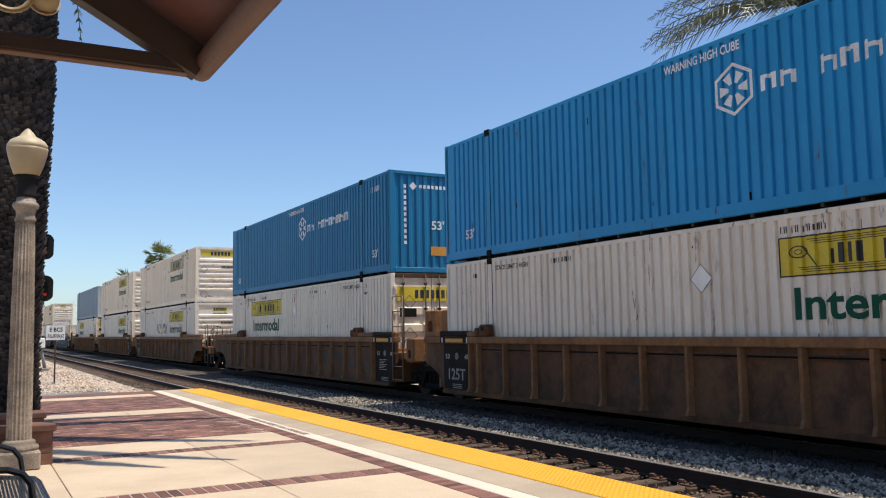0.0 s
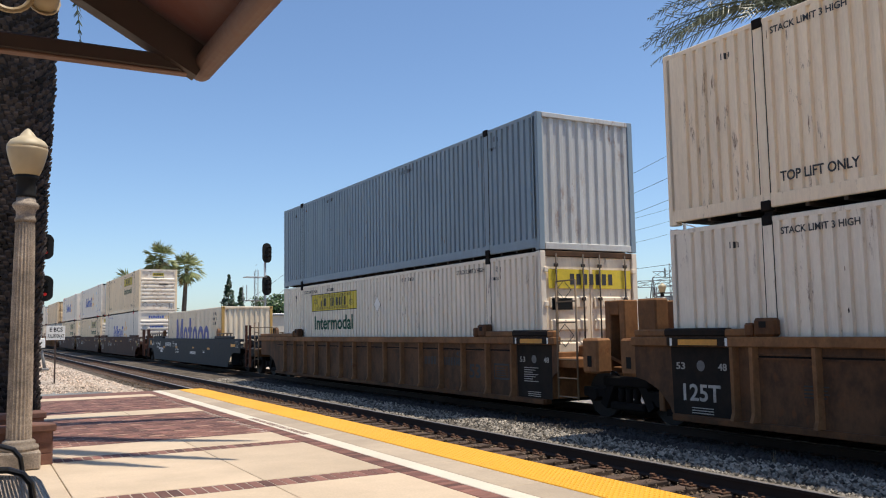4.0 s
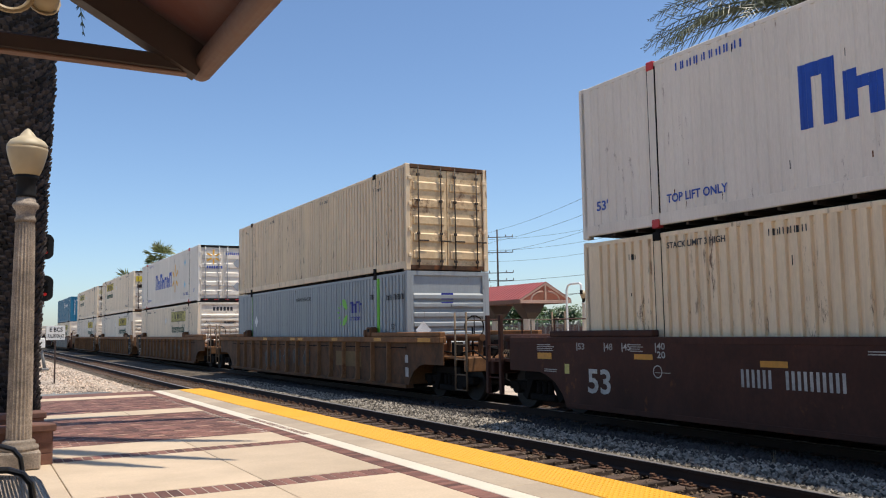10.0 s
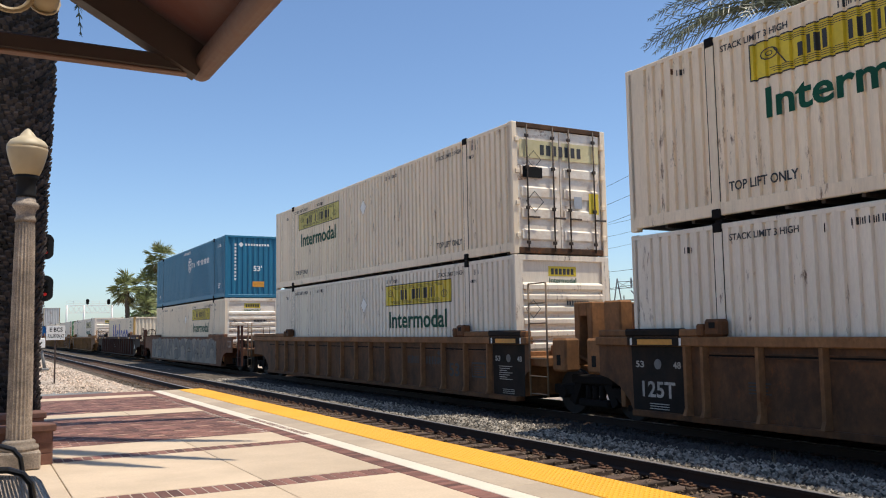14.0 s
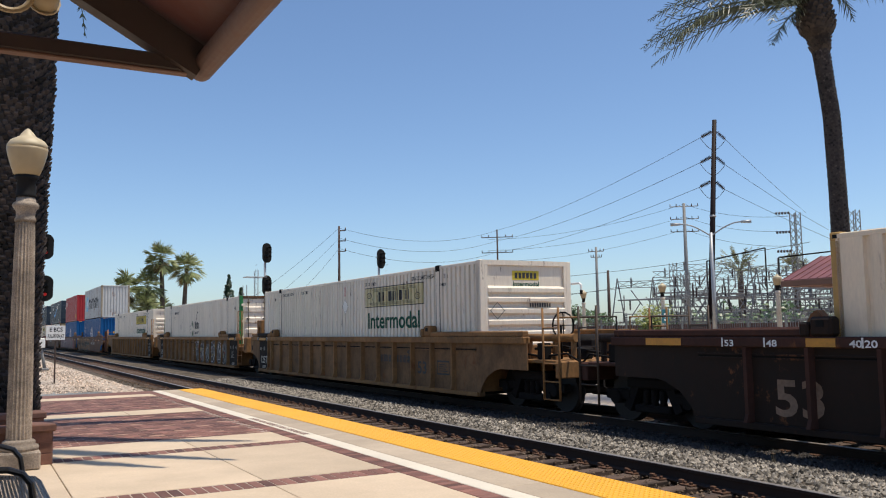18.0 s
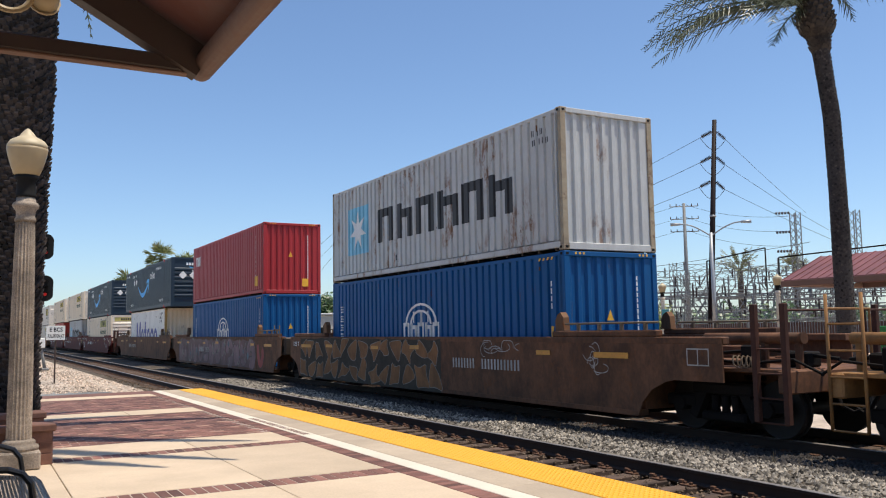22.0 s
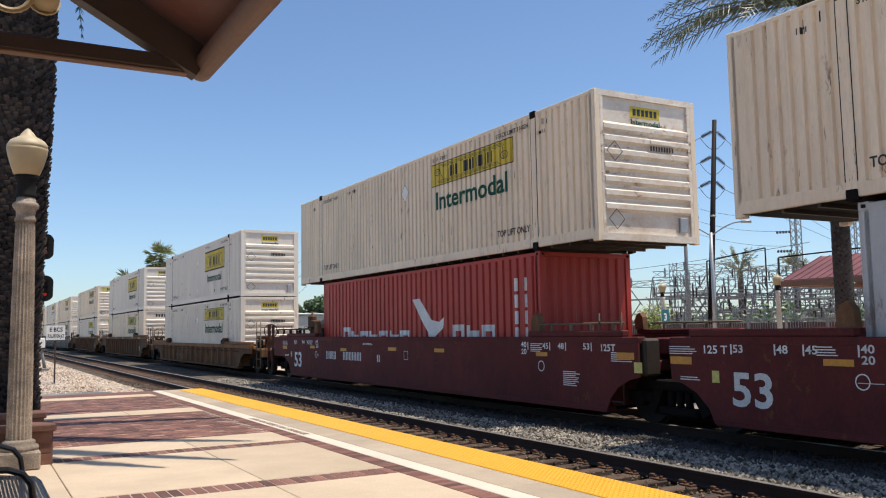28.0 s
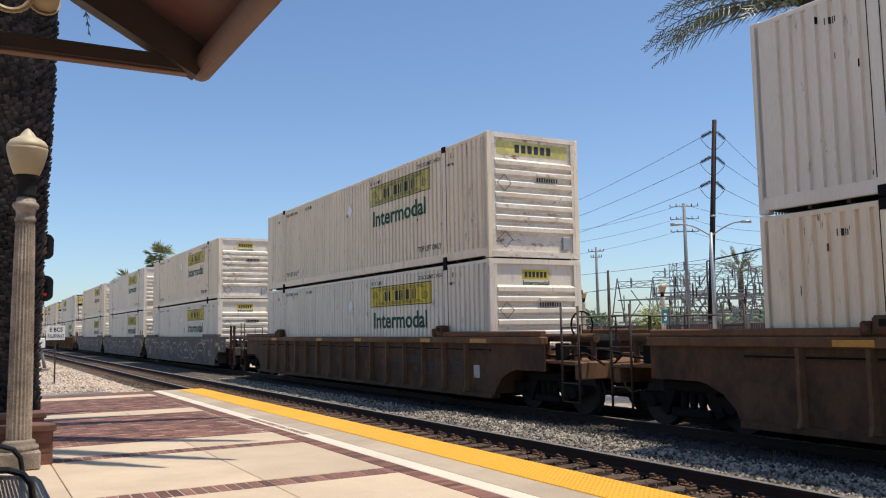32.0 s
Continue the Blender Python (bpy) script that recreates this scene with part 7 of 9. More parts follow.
def stones(name, n, x0, x1, y0, y1, size, zfun, mat, label, seed):
    rng = np.random.RandomState(seed)
    base = np.array([(1, 0, 0), (-1, 0, 0), (0, 1, 0), (0, -1, 0), (0, 0, 1), (0, 0, -1)], float)
    tri = [(0, 2, 4), (2, 1, 4), (1, 3, 4), (3, 0, 4), (2, 0, 5), (1, 2, 5), (3, 1, 5), (0, 3, 5)]
    V, F = [], []
    for i in range(n):
        f = rng.rand() ** 1.6
        x, y = rng.uniform(x0, x1), y0 + (y1 - y0) * f
        s = size * rng.uniform(0.55, 1.25)
        a = rng.uniform(0, 6.28)
        b = base * (s * rng.uniform(0.7, 1.3, 3)) * rng.uniform(0.75, 1.2, (6, 1))
        ca, sa = math.cos(a), math.sin(a)
        tilt = rng.uniform(-0.6, 0.6)
        z = zfun(x, y) + s * 0.35
        for p in b:
            q = (p[0] * ca - p[1] * sa, p[0] * sa + p[1] * ca, p[2] + p[0] * tilt * 0.5)
            V.append((x + q[0], y + q[1], z + q[2] * 0.8))
        k = i * 6
        F += [(k + p, k + q, k + r) for p, q, r in tri]
    me = bpy.data.meshes.new(name)
    me.from_pydata(V, [], F)
    me.materials.append(mat)
    return tagged(new(name, me), label, "gravel", "", "stuff")


def ground_and_tracks():
    sheet("ground", -2500, 2500, -2500, 2500, 20, 20, lambda x, y: -0.32, DIRT, "pale dusty ground that runs to the horizon", "ground")
    sheet("ballast_bed", 4.9, 14.0, -700, 3, 30, 60, ballast_z, BALLAST, "grey crushed stone bed under both tracks", "ballast")
    sheet("ballast_bed", 4.9, 14.0, 3, 45, 90, 320, lambda x, y: ballast_z(x, y) + 0.035 * noise.noise((x * 9, y * 9, 0)), BALLAST, "grey crushed stone bed under both tracks", "ballast")
    sheet("ballast_bed", 4.9, 14.0, 45, 900, 30, 200, ballast_z, BALLAST, "grey crushed stone bed under both tracks", "ballast")
    stones("ballast_stones", 18000, 7.65, 9.25, 3.5, 34, 0.034, ballast_z, STONE, "loose crushed stones between the tracks", 3)
    stones("ballast_stones", 13000, 8.95, 10.8, 3.5, 34, 0.034, ballast_z, OIL_SHADE_STONE, "oily stones along the train, darkened for its shade", 8)
    stones("ballast_stones", 12000, 5.5, 7.7, 4, 42, 0.030, lambda x, y: ballast_z(x, y), BROWN_STONE, "rust-stained stones between the ties", 4)
    stones("ballast_stones", 3200, 5.2, 7.5, 4, 40, 0.024, lambda x, y: -0.182, BROWN_STONE, "small stones strewn over the ties", 14)
    stones("ballast_stones", 5000, 10.7, 13.0, 4, 30, 0.036, lambda x, y: ballast_z(x, y) - 0.02, OIL_SHADE_STONE, "oily stones under the train, darkened for its shade", 5)
    # gravel beyond the platform's end
    sheet("gravel_apron", -25, 5.0, 22.75, 27.5, 60, 30, lambda x, y: 0.06 - max(0, x - 3.4) * 0.12 + 0.02 * noise.noise((x * 6, y * 6, 2)), ASPHALT_GRAVEL, "blue-grey gravel beyond the platform end", "gravel")
    sheet("gravel_yard", -60, 5.0, 27.5, 400, 60, 120, lambda x, y: 0.06 - max(0, x - 3.4) * 0.12 + 0.03 * noise.noise((x * 2, y * 2, 5)), DIRT, "tan gravel yard beside the track", "gravel")
    stones("yard_stones", 5500, 0.5, 5.0, 26.6, 62, 0.035, lambda x, y: 0.05 - max(0, x - 3.4) * 0.12, YARD_STONE, "loose tan stones beside the track", 6)
    # rails
    for cx in (NEAR_X, TRACK_X):
        for s in (-1, 1):
            bm = bmesh.new()
            xc = cx + s * 0.7525
            prof = [(-0.075, -0.175), (0.075, -0.175), (0.075, -0.16), (0.012, -0.14), (0.010, -0.045), (0.037, -0.035), (0.037, -0.006), (0.028, 0.0), (-0.028, 0.0), (-0.037, -0.006), (-0.037, -0.035), (-0.010, -0.045), (-0.012, -0.14), (-0.075, -0.16)]
            va = [bm.verts.new((xc + p, -700, q)) for p, q in prof]
            vb = [bm.verts.new((xc + p, 900, q)) for p, q in prof]
            for k in range(len(prof)):
                f = bm.faces.new((va[k], va[(k + 1) % len(prof)], vb[(k + 1) % len(prof)], vb[k]))
                f.material_index = 1 if k in (6, 7, 8) else 0
            bmesh.ops.recalc_face_normals(bm, faces=list(bm.faces))
            setting("rail", bm, [RAIL, RAIL_TOP], "rusty steel rail with a polished head", "rail")
    # ties
    bm = bmesh.new()
    rbox(bm, -1.3, 1.3, -0.115, 0.115, -0.18, 0.0, 0.012)
    tie_me = mesh_of("railroad_tie", bm, TIE)
    bm = bmesh.new()
    rbox(bm, -0.17, 0.17, -0.09, 0.09, 0.0, 0.022, 0.004)
    for dx in (-0.12, 0.12):
        for dy in (-0.05, 0.05):
            rbox(bm, dx - 0.018, dx + 0.018, dy - 0.018, dy + 0.018, 0.02, 0.05, 0.004)
    rbox(bm, -0.13, -0.08, 0.088, 0.15, 0.0, 0.06, 0.006)
    plate_me = mesh_of("tie_plate", bm, PLATE)
    rng = random.Random(7)
    for k in range(120):
        y = 3.0 + k * 0.5 + rng.uniform(-0.03, 0.03)
        t = new("railroad_tie", tie_me)
        t.matrix_world = pose(NEAR_X + rng.uniform(-0.03, 0.03), y, -0.178 + rng.uniform(-0.004, 0.004), 0, 0, rng.uniform(-0.8, 0.8))
        tagged(t, "weathered wooden railroad tie in grey ballast", "railroad tie", "ties of the empty track")
        for q in (-0.7525, 0.7525):
            put("tie_plate", plate_me, t, "", (q, 0, 0))
    bm = bmesh.new()
    for k in range(400):
        box(bm, NEAR_X - 1.3, NEAR_X + 1.3, 63 + k * 0.5, 63.23 + k * 0.5, -0.34, -0.176)
    for k in range(420):
        box(bm, TRACK_X - 1.3, TRACK_X + 1.3, -10 + k * 0.5, -9.77 + k * 0.5, -0.34, -0.16)
        for s in (-1, 1):
            box(bm, TRACK_X + s * 0.7525 - 0.17, TRACK_X + s * 0.7525 + 0.17, -9.97 + k * 0.5, -9.80 + k * 0.5, -0.16, -0.145, 1)
    tagged(new("far_ties", mesh_of("far_ties", bm, TIE, PLATE)), "wooden ties under the train and far along the track", "railroad tie", "", "stuff")


ASPHALT_GRAVEL = surface("blue_grey_gravel", (0.18, 0.192, 0.188), 0.95, 0, 0.4, 12, 0.7, fine=6)
YARD_STONE = surface("tan_yard_stone", (0.45, 0.355, 0.275), 0.95, 0, 0.3, 12, 0.3, spread=0.65, island=True)


def platform():
    x_in, x_brick, x_white, x_conc, x_yel, x_edge = -9.0, 3.87, 4.085, 4.30, 4.73, 5.35
    y_end = 22.6
    bm = bmesh.new()
    box(bm, x_in, x_edge - 0.03, -60, y_end, -0.6, PLAT_Z - 0.035)
    base = setting("platform", bm, GROUT, "low station platform of tan concrete and brick", "platform")
    bm = bmesh.new()
    rbox(bm, x_edge - 0.028, x_edge + 0.02, -60, y_end, -0.3, PLAT_Z - 0.05, 0.01)
    part("platform_edge", bm, EDGE_CONC, base)

    def slab(name, x0, x1, y0, y1, mat, top=PLAT_Z):
        b = bmesh.new()
        rbox(b, x0, x1, y0, y1, PLAT_Z - 0.034, top, 0.006)
        return part(name, b, mat, base)

    # rows along the platform, from the far end back towards and past the camera
    conc = [(20.75, 21.55), (16.12, 17.05), (11.06, 12.1), (8.27, 10.73), (4.6, 7.88), (-0.4, 4.2)]
    brick = [(17.05, 20.75), (12.1, 16.12), (10.73, 11.06), (7.88, 8.27), (4.2, 4.6)]
    for y0, y1 in conc:
        xs = [-9.0, -6.0, -4.3, -2.6, -0.87, 0.845, 2.56, x_brick]
        for a, b in zip(xs, xs[1:]):
            slab("concrete_panel", a + 0.004, b - 0.004, y0 + 0.004, y1 - 0.004, CONCRETE)
    slab("concrete_panel", x_in, x_brick - 0.004, -60, -0.41, CONCRETE)
    slab("edge_strip", x_in, x_white, 21.56, y_end, PAVER)
    for k in range(14):
        a = y_end - (k + 1) * 1.6
        slab("edge_panel", x_conc + 0.003, x_yel - 0.003, a + 0.003, a + 1.597, EDGE_CONC)
        slab("white_strip", x_white + 0.002, x_conc - 0.002, a, a + 1.6, WHITE_LINE)
    slab("edge_panel", x_conc + 0.003, x_yel - 0.003, -60, y_end - 14 * 1.6, EDGE_CONC)
    slab("white_strip", x_white + 0.002, x_conc - 0.002, -60, y_end - 14 * 1.6, WHITE_LINE)
    # yellow warning strip with raised domes
    for k in range(20):
        a = y_end - 0.05 - (k + 1) * 1.219
        slab("tactile_panel", x_yel + 0.002, x_edge, a + 0.002, a + 1.216, TACTILE, PLAT_Z + 0.006)
    bm = bmesh.new()
    for i in range(10):
        for j in range(170):
            x, y = x_yel + 0.035 + i * 0.0605, 3.6 + j * 0.0605
            v = [bm.verts.new((x + dx, y + dy, PLAT_Z + 0.0061)) for dx, dy in ((-0.013, -0.013), (0.013, -0.013), (0.013, 0.013), (-0.013, 0.013))]
            u = [bm.verts.new((x + dx, y + dy, PLAT_Z + 0.0115)) for dx, dy in ((-0.007, -0.007), (0.007, -0.007), (0.007, 0.007), (-0.007, 0.007))]
            bm.faces.new(u)
            for k in range(4):
                bm.faces.new((v[k], v[(k + 1) % 4], u[(k + 1) % 4], u[k]))
    d = part("tactile_domes", bm, TACTILE, base)
    d["kind"] = "stuff"
    # bricks: the nearest ones are pieces of their own
    b = bmesh.new()
    rbox(b, -0.05, 0.05, -0.1, 0.1, -0.034, 0, 0.004)
    brick_me = mesh_of("brick", b, PAVER)
    b = bmesh.new()
    rbox(b, -0.047, 0.047, -0.16, 0.16, -0.034, 0, 0.004)
    sold_me = mesh_of("brick", b, PAVER)
    b = bmesh.new()
    rbox(b, -0.05, 0.05, -0.1, 0.1, -0.034, 0, 0.004)
    light_me = mesh_of("brick", b, PAVER_LIGHT)
    rest = bmesh.new()
    rng = random.Random(5)
    n = 0
    for k in range(178):
        y = 3.7 + k * 0.106
        put("brick", brick_me, base, "", (x_brick + 0.107, y, PLAT_Z - rng.uniform(0, 0.002))).rotation_euler[2] = math.pi / 2
    for y0, y1 in ((10.73, 11.06), (7.88, 8.27), (4.2, 4.6)):
        for k in range(46 if y0 > 5 else 0):
            x = x_brick - 0.055 - k * 0.1065
            put("brick", sold_me, base, "", (x, (y0 + y1) / 2, PLAT_Z - rng.uniform(0, 0.002)))
    for y0, y1, far in ((12.1, 16.12, False), (17.05, 20.75, True)):
        rows = int((y1 - y0) / 0.106)
        step = (y1 - y0) / rows
        for r in range(rows):
            y = y0 + step * (r + 0.5)
            for k in range(23):
                x = x_brick - 0.11 - k * 0.212 - (0.106 if r % 2 else 0)
                z = PLAT_Z - rng.uniform(0, 0.002)
                pale = r % 4 == 1 and (k + (r // 4) * 2) % 4 == 0
                if r < 9 and not far and x > 0.9:
                    o = put("brick", light_me if pale else brick_me, base, "", (x, y, z))
                    o.rotation_euler[2] = math.pi / 2
                    n += 1
                else:
                    hh = step / 2 - 0.004
                    v = [rest.verts.new(p) for p in ((x - 0.101, y - hh, z), (x + 0.101, y - hh, z), (x + 0.101, y + hh, z), (x - 0.101, y + hh, z))]
                    rest.faces.new(v).material_index = 1 if pale else 0
                    w = [rest.verts.new((p.co.x, p.co.y, z - 0.03)) for p in v]
                    for q in range(4):
                        rest.faces.new((v[(q + 1) % 4], v[q], w[q], w[(q + 1) % 4]))
    for y0, y1 in brick + [(21.56, y_end)]:
        m = bmesh.new()
        box(m, x_in, x_brick, y0 + 0.003, y1 - 0.003, PLAT_Z - 0.034, PLAT_Z - 0.006)
        part("mortar_bed", m, GROUT, base)
    m = bmesh.new()
    box(m, x_brick + 0.002, x_white - 0.002, 2.0, y_end - 0.01, PLAT_Z - 0.034, PLAT_Z - 0.0065)
    part("mortar_bed", m, GROUT, base)
    bars = bmesh.new()
    for k in range(22):
        y = 11.5 + k * 0.125
        box(bars, x_white + 0.05, x_white + 0.15, y, y + rng.uniform(0.04, 0.09), PLAT_Z, PLAT_Z + 0.002)
    part("stencil_mark", bars, BLOCK, base)["kind"] = "stuff"
    p = part("brick_field", rest, [PAVER_REST, PAVER_LIGHT], base)
    p["kind"] = "stuff"
    return base


def planter(x1, y0, y1, top, label):
    """A low wall of brown blocks with a cap, earth inside."""
    ob = thing("brick_planter", pose(x1, y0, PLAT_Z), label, "planter")
    bm = bmesh.new()
    box(bm, -2.4, -0.03, 0.03, y1 - y0 - 0.03, 0, top - 0.09)
    part("core", bm, GROUT, ob)
    bm = bmesh.new()
    rbox(bm, -0.145, 0.145, -0.05, 0.05, -0.064, 0.064, 0.008)
    bl = mesh_of("block", bm, BLOCK)
    bm = bmesh.new()
    rbox(bm, -0.15, 0.15, -0.13, 0.13, -0.04, 0.04, 0.012)
    cap = mesh_of("cap_block", bm, BLOCK)
    bm = bmesh.new()
    rbox(bm, -0.07, 0.07, -0.05, 0.05, -0.064, 0.064, 0.008)
    half = mesh_of("block", bm, BLOCK)
    rows = max(1, round((top - 0.09) / 0.13))
    for r in range(rows):
        z = (top - 0.09) * (r + 0.5) / rows
        for k in range(8):
            x = -0.15 - k * 0.3 - (0.15 if r % 2 else 0)
            put("block", bl, ob, "", (x, 0.05, z))
        if r % 2:
            put("block", half, ob, "", (-0.075, 0.05, z))
            put("block", half, ob, "", (-0.05, 0.075, z)).rotation_euler[2] = math.pi / 2
        for k in range(int((y1 - y0) / 0.3)):
            y = 0.15 + k * 0.3 + (0.15 if r % 2 else 0)
            put("block", bl, ob, "", (-0.05, y, z)).rotation_euler[2] = math.pi / 2
    for k in range(8):
        put("cap_block", cap, ob, "", (-0.12 - k * 0.305, 0.09, top - 0.05))
    for k in range(int((y1 - y0) / 0.305)):
        put("cap_block", cap, ob, "", (-0.1, 0.25 + k * 0.305, top - 0.05)).rotation_euler[2] = math.pi / 2
    return ob


def lamp_post(x, y, z, label, shaft=None):
    ob = thing("street_lamp", pose(x, y, z), label, "street lamp", "globe lamps of the station")
    bm = bmesh.new()
    rbox(bm, -0.21, 0.21, -0.21, 0.21, 0, 0.20, 0.02)
    part("plinth", bm, shaft or POST_STONE, ob)
    bm = bmesh.new()
    lathe(bm, [(0.2, 0.2), (0.205, 0.225), (0.2, 0.25), (0.165, 0.265), (0.17, 0.29), (0.16, 0.305), (0.135, 0.32)], 28)
    part("base_moulding", bm, shaft or POST_STONE, ob)
    bm = bmesh.new()
    lathe(bm, [(0.13, 0.32), (0.126, 0.9), (0.118, 1.7), (0.106, 2.5), (0.1, 2.72)], 40, 0, 0.13)
    part("fluted_shaft", bm, shaft or POST_STONE, ob)
    bm = bmesh.new()
    lathe(bm, [(0.108, 2.72), (0.112, 2.75), (0.098, 2.78), (0.102, 2.84), (0.13, 2.88), (0.14, 2.91), (0.125, 2.935), (0.105, 2.95), (0.095, 3.0)], 28)
    part("capital", bm, shaft or POST_STONE, ob)
    bm = bmesh.new()
    lathe(bm, [(0.105, 3.0), (0.11, 3.02), (0.1, 3.04), (0.1, 3.19), (0.12, 3.21), (0.13, 3.245)], 24)
    part("collar", bm, BLACK, ob)
    bm = bmesh.new()
    lathe(bm, [(0.12, 3.245), (0.135, 3.26), (0.165, 3.34), (0.2, 3.46), (0.214, 3.53), (0.215, 3.56)], 32)
    part("globe", bm, GLOBE, ob, "cream translucent globe")
    bm = bmesh.new()
    lathe(bm, [(0.216, 3.56), (0.21, 3.60), (0.18, 3.645), (0.12, 3.68), (0.085, 3.70), (0.07, 3.73), (0.045, 3.755), (0.03, 3.775), (0.01, 3.79)], 32)
    part("globe_lid", bm, GLOBE_TOP, ob)
    return ob


def bench():
    ob = thing("bench", pose(0.0, 0.0, PLAT_Z), "black perforated metal bench with curved tube arms", "bench")
    for k, (y0, y1) in enumerate(((5.72, 6.9), (4.5, 5.68))):
        bm = bmesh.new()
        for i in range(24):
            x = -0.08 + i * 0.0225
            z = 0.43 + 0.02 * math.sin((x + 0.08) / 0.54 * math.pi * 1.1)
            box(bm, x, x + 0.0135, y0, y1, z, z + 0.006)
        for j in range(int((y1 - y0) / 0.0225)):
            y = y0 + j * 0.0225
            pts = [(-0.08 + i * 0.09, y, 0.431 + 0.02 * math.sin(i * 0.09 / 0.54 * math.pi * 1.1)) for i in range(7)]
            for a, b in zip(pts, pts[1:]):
                va = [bm.verts.new(p) for p in (a, (a[0], a[1] + 0.0135, a[2]), (b[0], b[1] + 0.0135, b[2]), b)]
                bm.faces.new(va)
        part("seat", bm, WIRE_BLACK, ob, "black perforated seat")
        bm = bmesh.new()
        bent(bm, [(-0.09, y0, 0.43), (0.2, y0, 0.45), (0.44, y0, 0.42), (0.47, y0 + 0.03, 0.40), (0.47, y1 - 0.03, 0.40), (0.44, y1, 0.42), (0.2, y1, 0.45), (-0.09, y1, 0.43)], 0.016)
        part("seat_rim", bm, WIRE_BLACK, ob)
        bm = bmesh.new()
        for i in range(22):
            z = 0.5 + i * 0.0225
            box(bm, -0.12 - (z - 0.5) * 0.25, -0.114 - (z - 0.5) * 0.25, y0, y1, z, z + 0.0135)
        part("backrest", bm, WIRE_BLACK, ob)
    for y in (6.93, 5.70, 4.47):
        bm = bmesh.new()
        bent(bm, [(-0.14, y, 0.60), (-0.05, y, 0.645), (0.1, y, 0.665), (0.22, y, 0.66), (0.30, y, 0.63), (0.345, y, 0.57), (0.36, y, 0.48), (0.36, y, 0.40)], 0.02, 8)
        part("arm", bm, WIRE_BLACK, ob, "curved black tube arm")
        bm = bmesh.new()
        bent(bm, [(0.36, y, 0.42), (0.38, y, 0.02)], 0.022, 8)
        bent(bm, [(-0.08, y, 0.42), (-0.16, y, 0.02)], 0.022, 8)
        rbox(bm, -0.2, 0.42, y - 0.03, y + 0.03, 0.0, 0.02, 0.005)
        part("leg", bm, WIRE_BLACK, ob)
    return ob


def canopy():
    """The shelter roof over the camera: gable end with chord and rafters, eave along the track."""
    ex, ey, ez = 1.05, 4.63, 3.10
    ob = thing("platform_shelter", pose(0, 0, PLAT_Z), "brown station shelter with a gabled roof over the platform", "shelter")
    z = ez - PLAT_Z
    ridge_x, ridge_z = -1.75, z + 1.62
    bm = bmesh.new()
    rbox(bm, 2 * ridge_x - ex, ex - 0.03, ey - 0.065, ey, z + 0.036, z + 0.118, 0.008)
    part("bottom_chord", bm, TIMBER, ob)
    bm = bmesh.new()
    rbox(bm, 2 * ridge_x - ex, ex - 0.05, ey - 0.06, ey + 0.006, z + 0.022, z + 0.035, 0.004)
    part("chord_trim", bm, FASCIA, ob)
    for s in (1, -1):
        bm = bmesh.new()
        a, b = Vector((ridge_x + s * (ex - ridge_x) - s * 0.1, ey - 0.06, z + 0.14)), Vector((ridge_x, ey - 0.06, ridge_z))
        d = (b - a).normalized()
        a = a - d * 0.13
        up = Vector((0, 1, 0)).cross(d) * (1 if s < 0 else -1)
        up = up if up.z > 0 else -up
        t = 0.17
        vs = []
        for p in (a, b):
            for q in (-0.055, 0.05):
                for r in (-t / 2, t / 2):
                    vs.append(bm.verts.new(p + Vector((0, q, 0)) + up * r))
        for f in ((0, 1, 3, 2), (4, 6, 7, 5), (0, 4, 5, 1), (2, 3, 7, 6), (0, 2, 6, 4), (1, 5, 7, 3)):
            bm.faces.new([vs[k] for k in f])
        bmesh.ops.recalc_face_normals(bm, faces=list(bm.faces))
        part("rafter", bm, TIMBER, ob)
        # roof slope
        bm = bmesh.new()
        a2, b2 = a + up * 0.11 - d * 0.05, b + up * 0.11
        vs = []
        for p in (a2, b2):
            for yy in (ey + 0.12, -6.0):
                for r in (0.0, 0.06):
                    vs.append(bm.verts.new(Vector((p.x, yy, p.z)) + up * r))
        for f in ((0, 1, 3, 2), (4, 6, 7, 5), (0, 4, 5, 1), (2, 3, 7, 6), (0, 2, 6, 4), (1, 5, 7, 3)):
            bm.faces.new([vs[k] for k in f])
        bmesh.ops.recalc_face_normals(bm, faces=list(bm.faces))
        part("roof_slope", bm, SOFFIT, ob)
        bm = bmesh.new()
        tube(bm, (a2.x - s * 0.075, -6.0, a2.z - 0.06), (a2.x - s * 0.075, ey + 0.06, a2.z - 0.06), 0.066, n=16)
        part("eave_gutter", bm, FASCIA, ob, "rounded brown gutter along the eave")
    bm = bmesh.new()
    rbox(bm, ridge_x - 0.16, ridge_x + 0.16, -6.0, ey + 0.115, ridge_z + 0.06, ridge_z + 0.2, 0.02)
    part("ridge_cap", bm, SOFFIT, ob)
    for y in (2.2, -0.4, -3.0):
        bm = bmesh.new()
        rbox(bm, 2 * ridge_x - ex + 0.2, ex - 0.3, y - 0.06, y + 0.06, z + 0.02, z + 0.14, 0.008)
        part("tie_beam", bm, TIMBER, ob)
    for y in (3.0, -4.0):
        bm = bmesh.new()
        rbox(bm, ridge_x - 0.2, ridge_x + 0.2, y - 0.2, y + 0.2, 0, z, 0.02)
        part("post", bm, STUCCO, ob)
    return ob


